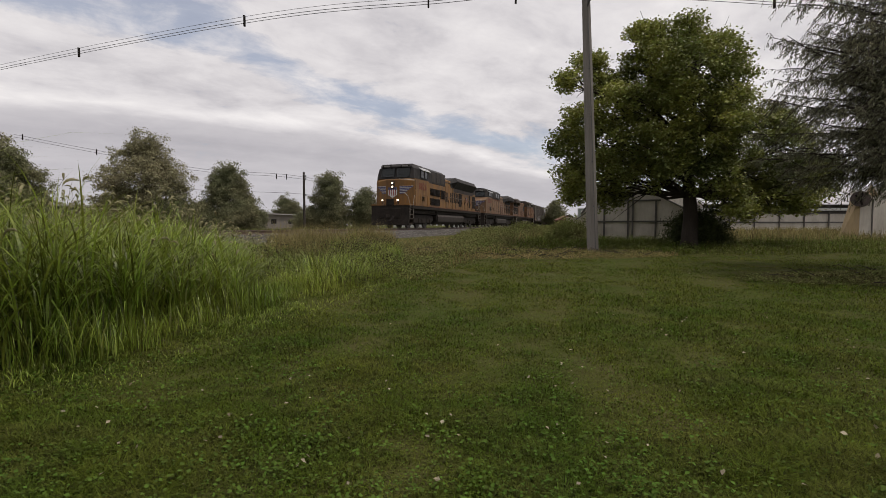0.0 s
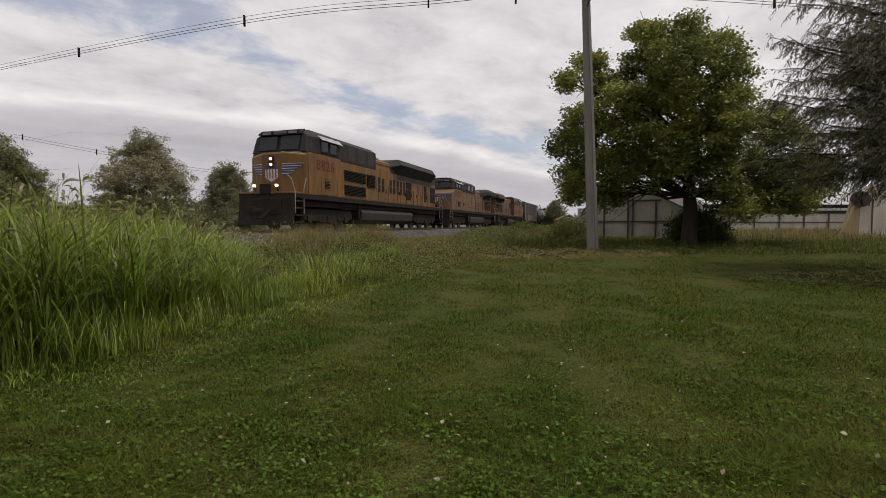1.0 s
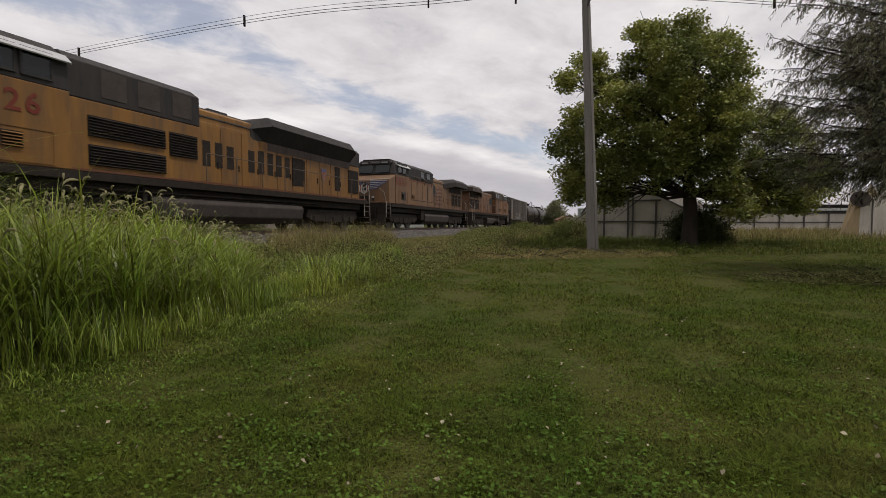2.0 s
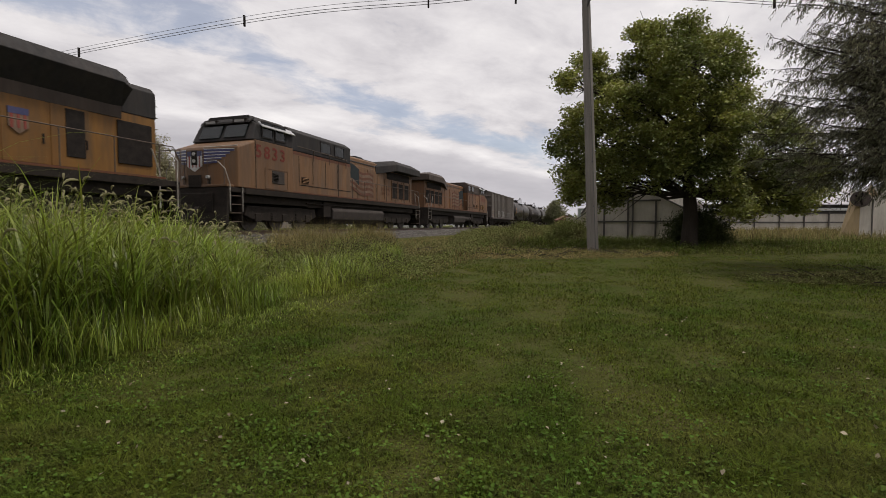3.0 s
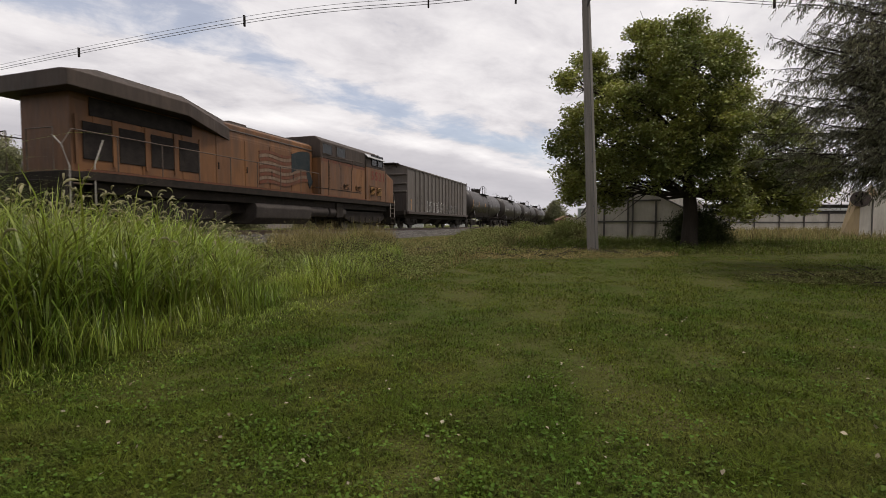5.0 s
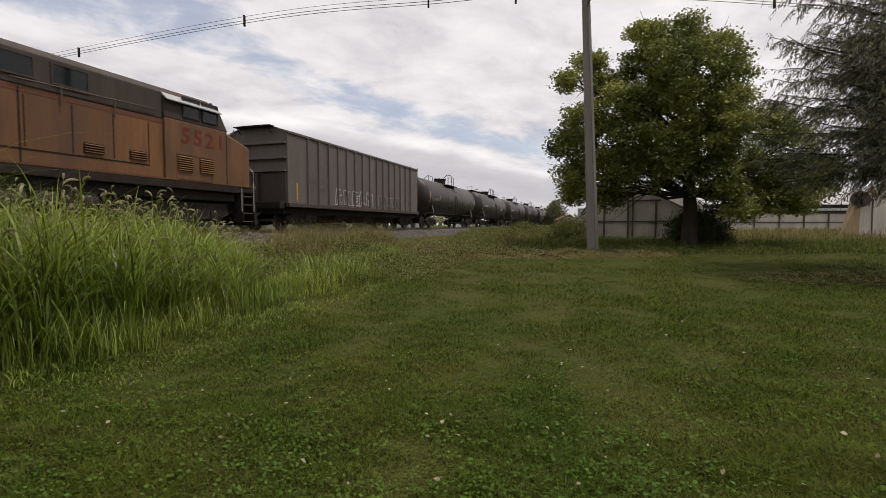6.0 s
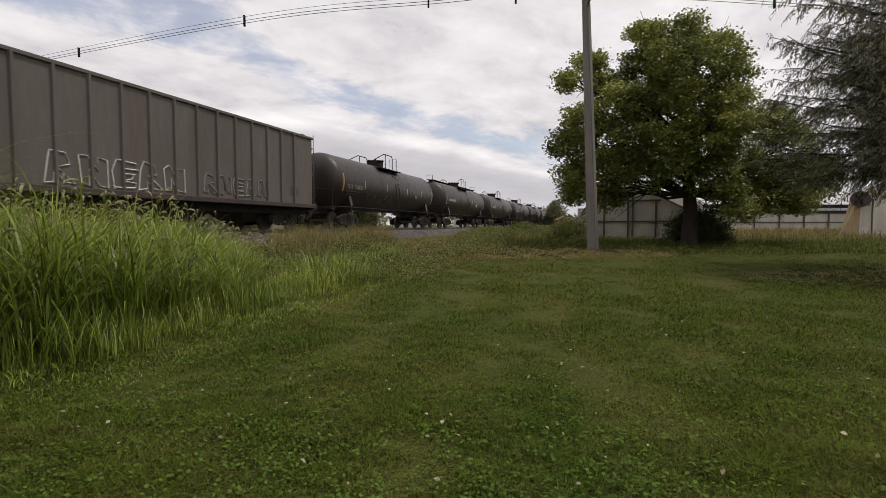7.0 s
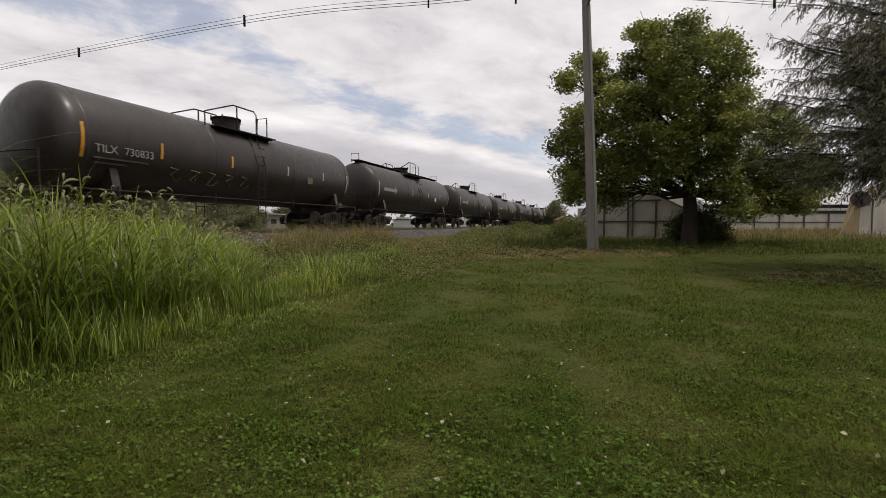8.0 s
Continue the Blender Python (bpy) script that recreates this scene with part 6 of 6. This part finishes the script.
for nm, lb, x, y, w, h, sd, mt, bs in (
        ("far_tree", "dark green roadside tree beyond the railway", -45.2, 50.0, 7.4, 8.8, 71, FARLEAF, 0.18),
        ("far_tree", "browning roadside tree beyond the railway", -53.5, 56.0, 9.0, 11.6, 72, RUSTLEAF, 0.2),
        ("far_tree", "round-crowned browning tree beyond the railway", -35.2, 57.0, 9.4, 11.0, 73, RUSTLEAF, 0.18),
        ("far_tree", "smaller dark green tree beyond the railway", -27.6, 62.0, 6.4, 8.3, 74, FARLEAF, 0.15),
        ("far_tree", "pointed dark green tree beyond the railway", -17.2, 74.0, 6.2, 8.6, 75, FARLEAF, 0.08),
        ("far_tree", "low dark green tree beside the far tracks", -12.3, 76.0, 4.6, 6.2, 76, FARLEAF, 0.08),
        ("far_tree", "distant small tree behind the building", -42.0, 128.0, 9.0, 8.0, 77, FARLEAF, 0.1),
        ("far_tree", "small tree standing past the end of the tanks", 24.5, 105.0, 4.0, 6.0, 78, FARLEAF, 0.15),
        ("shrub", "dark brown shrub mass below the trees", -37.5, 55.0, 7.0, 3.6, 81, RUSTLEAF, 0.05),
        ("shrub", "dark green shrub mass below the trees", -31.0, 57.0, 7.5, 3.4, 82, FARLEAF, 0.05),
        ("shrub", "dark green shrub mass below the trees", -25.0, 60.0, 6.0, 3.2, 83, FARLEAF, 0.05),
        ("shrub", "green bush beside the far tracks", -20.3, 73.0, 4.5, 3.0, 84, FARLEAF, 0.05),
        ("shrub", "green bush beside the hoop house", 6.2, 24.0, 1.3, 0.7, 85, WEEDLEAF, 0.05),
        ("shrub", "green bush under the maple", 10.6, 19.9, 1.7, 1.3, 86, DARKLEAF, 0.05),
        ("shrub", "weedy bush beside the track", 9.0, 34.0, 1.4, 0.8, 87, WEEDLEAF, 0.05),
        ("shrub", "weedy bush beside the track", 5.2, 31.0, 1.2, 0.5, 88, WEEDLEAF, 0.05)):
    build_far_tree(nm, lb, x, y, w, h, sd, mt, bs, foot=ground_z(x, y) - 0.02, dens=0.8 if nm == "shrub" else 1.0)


# ---------------------------------------------------------------- poles and wires
POLEWOOD = material("weathered_pole_wood", (0.235, 0.215, 0.195), (0.17, 0.155, 0.14), 0.9, 0, 2.0, 30, 0.5, (6, 6, 0.4), spec=0.1)
FARPOLE = material("dark_pole_wood", (0.07, 0.06, 0.052), (0.05, 0.043, 0.038), 0.9, 0, 2.0, 20, 0.3, (4, 4, 0.5), spec=0.1)
WIRE = material("wire_sheath", (0.10, 0.10, 0.105), (0.07, 0.07, 0.075), 0.6, 0.2, 3, 20, 0.0)
PORCELAIN = material("grey_insulator", (0.25, 0.25, 0.26), (0.18, 0.18, 0.19), 0.3, 0, 5, 20, 0.0)


def build_pole():
    p = thing("utility_pole", "tall weathered grey wooden utility pole", "utility pole", pose(5.18, 16.5, ground_z(5.18, 16.5)))
    top = (-0.40, 0, 9.15)
    pts = [Vector((0, 0, -0.3)).lerp(Vector(top), t) for t in (0, 0.1, 0.3, 0.5, 0.7, 0.9, 1.0)]
    part("shaft", Geo().tube(pts, 0.200, 18, 0.125), POLEWOOD, p, smooth=True)
    part("ground_wire", Geo().tube([(0.02, -0.205, 0.0), (-0.18, -0.17, 4.5), (-0.38, -0.14, 8.8)], 0.008, 5), WIRE, p)
    for k, z in enumerate((8.25, 8.75)):
        br = part("insulator_bracket", Geo().tube([(-0.36, 0, z), (-0.36, -0.25, z + 0.05), (-0.36, -0.36, z + 0.12)], 0.025, 6), WIRE, p)
        part("insulator", Geo().disc((-0.36, -0.36, z + 0.16), (0, 0, 1), 0.06, 0.12, 12), PORCELAIN, br)
    for z in (1.6, 3.1, 4.6, 6.2, 7.4):
        part("bolt", Geo().disc((-0.045 * z, -0.20 + 0.008 * z, z), (0, 1, 0), 0.02, 0.05, 8), WIRE, p)
    return p


build_pole()


def smooth_line(pts, n=10):
    """A smooth curve through a few places."""
    pts = [Vector(p) for p in pts]
    out = []
    for i in range(len(pts) - 1):
        a, b, c, d = pts[max(i - 1, 0)], pts[i], pts[i + 1], pts[min(i + 2, len(pts) - 1)]
        for k in range(n):
            t = k / n
            out.append(0.5 * ((2 * b) + (c - a) * t + (2 * a - 5 * b + 4 * c - d) * t * t + (3 * b - a - 3 * c + d) * t ** 3))
    return out + [pts[-1]]


def build_cables():
    # the bundled cable that bends round the yard, with spacers
    run = [(-32.0, 28.5, 8.02), (-22.2, 24.0, 8.02), (-7.45, 18.35, 8.02), (-0.5, 16.8, 8.02), (4.8, 16.35, 8.10), (16.2, 17.6, 8.02), (30.0, 20.5, 8.02)]
    cable = thing("overhead_cable", "bundled overhead cable with spacers", "cable", Matrix())
    for k, dz in enumerate((0.0, -0.12, -0.24)):
        part("strand", Geo().tube(smooth_line([(x, y + 0.05 * (k % 2), z + dz) for x, y, z in run], 14), 0.010 if k else 0.007, 5), WIRE, cable)
    for x, y in ((-16.14, 21.62), (-7.45, 18.35), (-0.5, 16.8), (2.45, 16.5), (11.4, 16.85)):
        part("spacer", Geo().box(x - 0.03, x + 0.03, y - 0.01, y + 0.07, 7.68, 8.08), BLACKHOLE, cable)
    drop = thing("service_wire", "thin service wires at the pole top", "cable", Matrix())
    part("strand", Geo().tube([(4.82, 16.4, 7.92), (2.0, 15.4, 8.05), (-4, 13.4, 8.6)], 0.010, 5), WIRE, drop)
    part("strand", Geo().tube([(4.82, 16.4, 7.92), (7.0, 17.0, 8.15), (12, 18.5, 9.0)], 0.010, 5), WIRE, drop)
    far = thing("far_pole", "dark wooden utility pole beyond the railway", "utility pole", pose(-20.2, 70.0, -0.6))
    part("shaft", Geo().tube([(0, 0, -0.3), (0, 0, 8.5)], 0.20, 10, 0.14), FARPOLE, far, smooth=True)
    for z in (7.5, 7.9, 5.2):
        part("insulator", Geo().disc((0.28, 0, z), (0, 0, 1), 0.09, 0.3, 8).tube([(0, 0, z), (0.3, 0, z)], 0.04, 5), PORCELAIN, far)
    fc = thing("far_cable", "distant wires strung beyond the railway", "cable", Matrix())
    run2 = [(-58.5, 66.0, 12.6), (-48.0, 67.0, 10.6), (-34.0, 68.5, 8.2), (-20.0, 70.0, 7.2), (-9.0, 82.0, 4.6)]
    for dz in (0, -0.35):
        part("strand", Geo().tube(smooth_line([(x, y, z + dz) for x, y, z in run2], 8), 0.020, 4), WIRE, fc)
    part("strand", Geo().tube(smooth_line([(-60, 66, 7.0), (-48, 67, 6.2), (-34, 68.5, 5.2), (-20.0, 70.0, 4.7), (-9.0, 82.0, 3.3)], 8), 0.020, 4), WIRE, fc)
    for x, y, z in ((-57.4, 66.1, 12.3), (-48.0, 67.0, 10.4), (-24.0, 69.5, 7.3), (-22.6, 69.7, 7.25)):
        part("spacer", Geo().box(x - 0.05, x + 0.05, y - 0.05, y + 0.05, z - 0.45, z + 0.35), BLACKHOLE, fc)


build_cables()


# ---------------------------------------------------------------- buildings
FILM = material("dirty_greenhouse_sheet", (0.62, 0.57, 0.50), (0.52, 0.475, 0.41), 0.55, 0, 0.8, 6, 0.1, (1, 1, 0.4), (0.30, 0.26, 0.20), 0.5, through_light=0.15)
ROOFFILM = material("greenhouse_roof_sheet", (0.50, 0.50, 0.50), (0.42, 0.42, 0.43), 0.4, 0, 0.6, 6, 0.05, (1, 1, 1), (0.33, 0.33, 0.33), 0.4, through_light=0.15)
PIPE = material("dull_galvanised_pipe", (0.13, 0.12, 0.11), (0.09, 0.08, 0.075), 0.6, 0.4, 4, 20, 0.05)
PALEPIPE = material("bright_gutter_metal", (0.55, 0.55, 0.54), (0.45, 0.45, 0.44), 0.35, 0.4, 3, 20, 0.03)
TAN = material("tan_board", (0.42, 0.31, 0.17), (0.34, 0.25, 0.14), 0.7, 0, 1.2, 12, 0.08, (1, 1, 0.3), (0.25, 0.2, 0.13), 0.4)
FANMETAL = material("rusty_fan_metal", (0.10, 0.075, 0.065), (0.07, 0.055, 0.05), 0.7, 0.2, 3, 20, 0.1)
WALLB = material("weathered_block_wall", (0.20, 0.175, 0.155), (0.155, 0.135, 0.12), 0.9, 0, 0.5, 6, 0.1, (1, 1, 0.4), (0.11, 0.09, 0.08), 0.5)
ROOFB = material("dark_flat_roof", (0.06, 0.055, 0.052), (0.085, 0.08, 0.075), 0.8, 0, 0.8, 8, 0.1)
FASCIA = material("pale_fascia", (0.32, 0.30, 0.28), (0.25, 0.235, 0.22), 0.7, 0, 0.8, 8, 0.05)


def hoop(w, h, n=14):
    """Half outline of a pointed-arch house: from the left foot over the ridge."""
    pts = []
    for k in range(n + 1):
        t = k / n
        a = t * math.pi
        x = -w / 2 * math.cos(a)
        z = h * (math.sin(a) ** 0.62) * (0.86 + 0.14 * (1 - abs(math.cos(a))))
        pts.append((x, z))
    return pts


def build_hoop_house():
    x, y = 9.65, 24.5
    b = thing("hoop_house", "small greenhouse with dirty pale sheeting and dark frame", "greenhouse", pose(x, y, ground_z(x, y) - 0.05, 0, 0, -20))
    W = 5.05
    out = [(-W / 2, 0), (-W / 2, 1.50), (-W / 2 + 0.22, 1.82), (-1.2, 2.42), (-0.08, 2.93), (0.08, 2.93), (1.2, 2.42), (W / 2 - 0.22, 1.82), (W / 2, 1.50), (W / 2, 0)]
    part("end_wall", Geo().prism(out, 0.0, 0.06), FILM, b, "stained pale end sheeting")
    inner = [(a * 0.985, z * 0.985) for a, z in out]
    g = Geo()
    v = [(a, 0.06, z) for a, z in out] + [(a, 12.0, z) for a, z in out] + [(a, 0.06, z) for a, z in inner] + [(a, 12.0, z) for a, z in inner]
    n = len(out)
    f = [(i, i + 1, n + i + 1, n + i) for i in range(n - 1)] + [(2 * n + i, 3 * n + i, 3 * n + i + 1, 2 * n + i + 1) for i in range(n - 1)]
    f += [(n + i, n + i + 1, 3 * n + i + 1, 3 * n + i) for i in range(n - 1)]
    part("cover", g.add(v, f), ROOFFILM, b, "translucent roof cover")
    part("back_wall", Geo().prism(out, 12.0, 12.06), FILM, b)
    part("edge_trim", Geo().tube([(a, -0.03, z) for a, z in out[1:-1]], 0.045, 6), PIPE, b, "dark roof edge pipe")
    for px in (-1.35, 1.10):
        part("stud", Geo().box(px - 0.045, px + 0.045, -0.05, 0.0, 0, 2.2), PIPE, b)
    for px in (-0.20, 0.02):
        part("door_stile", Geo().box(px - 0.045, px + 0.045, -0.07, 0.0, 0, 2.40), PIPE, b)
    for pz in (1.12, 2.18):
        part("cross_bar", Geo().box(-W / 2 + (0.1 if pz < 2 else 1.2), W / 2 - (0.1 if pz < 2 else 1.2), -0.045, -0.004, pz - 0.04, pz + 0.04), PIPE, b)
    part("bent_pipe", Geo().tube([(-W / 2 - 0.7, -0.1, 0.1), (-W / 2 - 0.55, -0.1, 0.8), (-W / 2 - 0.2, -0.1, 1.25), (-W / 2 + 0.35, -0.1, 1.65)], 0.035, 6), PIPE, b, "bent loose hoop pipe")
    part("lean_to_panel", Geo().box(-W / 2 - 0.75, -W / 2 - 0.02, 0.1, 0.15, 0.0, 1.35), FILM, b)
    return b


build_hoop_house()


def build_greenhouse():
    x0, y0 = 20.0, 37.0
    b = thing("long_greenhouse", "long low greenhouse with pale walls and grey roof", "greenhouse", pose(x0, y0, -0.6, 0, 0, 3))
    Ln = 46.0
    part("side_wall", Geo().box(0, Ln, 0, 0.06, 0.0, 1.78), FILM, b, "pale side sheeting", bevel=0.01)
    part("back_wall", Geo().box(0, Ln, 9.0, 9.06, 0.0, 2.35), FILM, b)
    part("roof_slope", Geo().prism([(-0.25, 2.45), (4.5, 4.10), (9.3, 2.45), (9.3, 2.40), (4.5, 4.03), (-0.25, 2.40)], -0.2, Ln, axis="x"), ROOFFILM, b, "grey translucent roof")
    part("vent_band", Geo().box(0.05, Ln, 0.20, 0.24, 1.78, 2.40), ROOFB, b, "dark open vent strip")
    part("gutter", Geo().box(-0.1, Ln, -0.20, 0.02, 1.95, 2.14), PALEPIPE, b, "bright gutter pipe", bevel=0.02)
    for end in (0.0, Ln):
        part("end_wall", Geo().prism([(0.06, 0), (0.06, 2.4), (4.5, 4.02), (9.0, 2.4), (9.0, 0)], end - 0.03, end + 0.03, axis="x"), FILM, b)
    for k in range(23):
        xx = 0.1 + k * 2.0
        part("post", Geo().tube([(xx, -0.09, 0), (xx, -0.09, 2.42)], 0.06, 6), PIPE, b)
    for z in (1.05, 1.75):
        part("wall_rail", Geo().box(0, Ln, -0.06, -0.002, z - 0.05, z + 0.05), PIPE, b)
    for k in range(23):
        part("glazing_bar", Geo().prism([(-0.25, 2.46), (4.5, 4.11), (4.5, 4.15), (-0.25, 2.50)], k * 2.0, k * 2.0 + 0.05, axis="x"), PIPE, b)
    return b


build_greenhouse()


def build_fan_house():
    x, y = 21.7, 25.0
    b = thing("fan_house", "pale greenhouse end with tan side board and exhaust fan", "greenhouse", pose(x, y, -0.62))
    part("front_wall", Geo().prism([(0, 0), (0, 2.3), (0.5, 2.75), (2.8, 3.1), (6.0, 2.75), (6.0, 0)], 0.0, 0.06), FILM, b, "stained pale sheeting")
    part("slanted_board", Geo().loft([[(-0.75, 0.4, 0), (-0.02, 0, 0), (-0.02, 0.06, 0), (-0.75, 0.46, 0)], [(-0.12, 0.4, 2.3), (-0.02, 0, 2.3), (-0.02, 0.06, 2.3), (-0.12, 0.46, 2.3)]]), TAN, b, "tan slanted board")
    part("gable_board", Geo().prism([(0.15, 2.35), (0.5, 2.95), (0.95, 2.35)], -0.02, -0.004), TAN, b)
    part("fan_drum", Geo().tube([(0.15, 0.1, 2.2), (-0.30, -0.32, 2.2)], 0.40, 20), FANMETAL, b, "rusty exhaust fan drum", smooth=True)
    for k in range(5):
        part("fan_blade", Geo().tube([(-0.30, -0.335, 2.2), (-0.30 + 0.25 * math.cos(k * 1.257), -0.345 - 0.1 * math.cos(k * 1.257), 2.2 + 0.36 * math.sin(k * 1.257))], 0.05, 5), BLACKHOLE, b)
    for k in range(4):
        part("stud", Geo().box(0.6 + k * 1.2, 0.66 + k * 1.2, -0.04, -0.003, 0, 2.2), PIPE, b)
    part("roof", Geo().prism([(-0.05, 2.32), (0.48, 2.79), (2.8, 3.15), (6.1, 2.79), (6.1, 2.75), (2.8, 3.11), (0.5, 2.755), (0, 2.30)], 0.06, 0.7), ROOFFILM, b)
    part("side_wall", Geo().box(0.0, 0.05, 0.06, 0.7, 0, 2.28), FILM, b)
    part("back_wall", Geo().box(0.05, 6.0, 0.65, 0.7, 0, 2.7), FILM, b)
    return b


build_fan_house()


def build_far_buildings():
    # long low building across the line; its face runs from near to far
    a, e = Vector((-52.0, 58.0)), Vector((-37.5, 128.0))
    d = e - a
    ang = math.degrees(math.atan2(d.y, d.x))
    b = thing("long_building", "long low flat-roofed building behind trees", "building", pose(a.x, a.y, -0.65, 0, 0, ang))
    L = d.length
    part("wall", Geo().box(0, L, 0, 12, 0, 3.45), WALLB, b, "weathered brown wall", bevel=0.02)
    part("roof", Geo().box(-0.6, L + 0.6, -0.6, 12.6, 3.45, 3.62), ROOFB, b, "dark overhanging flat roof")
    part("fascia", Geo().box(-0.62, L + 0.62, -0.64, -0.604, 3.40, 3.66), FASCIA, b, "pale roof edge")
    for k in range(9):
        w = part("window", Geo().box(4 + k * 7.5, 6.2 + k * 7.5, -0.03, 0.02, 1.2, 2.3), BLACKHOLE, b, "dark window")
        part("sill", Geo().box(3.9 + k * 7.5, 6.3 + k * 7.5, -0.10, -0.002, 1.08, 1.18), FASCIA, w)
    # low pale building seen under the wagons
    p = thing("pale_building", "low pale building beyond the railway", "building", pose(-9.5, 92.0, -0.6))
    part("wall", Geo().box(0, 5.6, 0, 5, 0, 1.9), WHITEP, p, "pale wall", bevel=0.02)
    part("annex", Geo().box(0.9, 3.0, 0.2, 4, 1.9, 2.35), WHITEP, p)
    part("annex", Geo().box(11.5, 14.0, 0, 5, 0, 1.9), WHITEP, p)
    part("roof", Geo().box(-0.2, 5.8, -0.2, 5.2, 1.904, 2.0), ROOFB, p)
    # rust-red shed with a lamp, and a framed board, up the line
    r = thing("red_shed", "small rust-red shed beside the far track", "shed", pose(22.8, 95.0, -0.6))
    brick = material("rust_red_board", (0.17, 0.065, 0.045), (0.12, 0.05, 0.04), 0.8, 0, 1, 8, 0.1)
    part("wall", Geo().box(0, 3.4, 0, 3, 0, 1.9), brick, r, "rust-red wall", bevel=0.02)
    part("roof", Geo().prism([(-0.2, 1.9), (1.7, 2.7), (3.6, 1.9)], -0.2, 3.2), brick, r)
    part("lamp", Geo().disc((0.3, -0.05, 1.5), (0, 1, 0), 0.16, 0.08, 12), LAMPON, r, "lit amber lamp")
    s = thing("framed_board", "pale green notice board on posts", "sign", pose(13.8, 49.0, -0.55))
    part("board", Geo().box(0, 1.9, 0, 0.06, 1.25, 2.45), material("faded_green_board", (0.22, 0.26, 0.23), (0.17, 0.20, 0.18), 0.6, 0, 2, 15, 0.05), s, "faded green panel")
    g = Geo()
    for q in ((-0.06, 1.96, 2.45, 2.52), (-0.06, 1.96, 1.18, 1.25), (-0.06, 0, 1.25, 2.45), (1.9, 1.96, 1.25, 2.45)):
        g.box(q[0], q[1], -0.02, 0.08, q[2], q[3])
    part("board_frame", g, WHITEP, s, "white frame")
    for k in range(3):
        part("lettering_bar", Geo().box(0.25, 1.6 - 0.2 * k, -0.012, -0.003, 2.15 - 0.3 * k, 2.27 - 0.3 * k), WHITEP, s)
    for xx in (0.2, 1.7):
        part("post", Geo().box(xx - 0.05, xx + 0.05, 0.07, 0.15, -0.1, 2.4), PIPE, s)


build_far_buildings()


def build_far_woods():
    """The low line of woods and fields that closes the view all round."""
    rng = np.random.default_rng(91)
    n = 9000
    a = rng.uniform(0, 2 * np.pi, n)
    r = rng.uniform(330, 420, n)
    x, y = np.sin(a) * r, np.cos(a) * r
    h = 7 + 3.5 * np.array([noise.noise((p * 0.02, q * 0.02, 1.0)) for p, q in zip(x, y)])
    c = np.stack([x, y, -0.6 + h * rng.random(n) ** 0.8], -1)
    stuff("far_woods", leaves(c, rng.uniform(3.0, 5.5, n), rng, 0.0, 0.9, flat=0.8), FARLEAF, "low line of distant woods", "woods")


build_far_woods()


# ---------------------------------------------------------------- what moves
def motions():
    consist = [(LOCO_A, STARTS[0], False), (LOCO_B, STARTS[1], False), (LOCO_C, STARTS[2], True), (HOPPER, STARTS[3], False)]
    consist += [(t, TANK_START + k * TANK_PITCH, False) for k, t in enumerate(TANKS)]
    for ob, start, flip in consist:
        walk(ob, [(k * 0.5, on_track(start - SPEED * k * 0.5, flip)) for k in range(17)])
    for w, y, r in SPINNERS:
        back = 1 if w.parent.parent is LOCO_C else -1
        step = math.degrees(SPEED / r) / FPS
        walk(w, [(k / FPS, pose(0, y, r, -back * step * k, 0, 0)) for k in range(0, 8 * FPS + 1)])


motions()
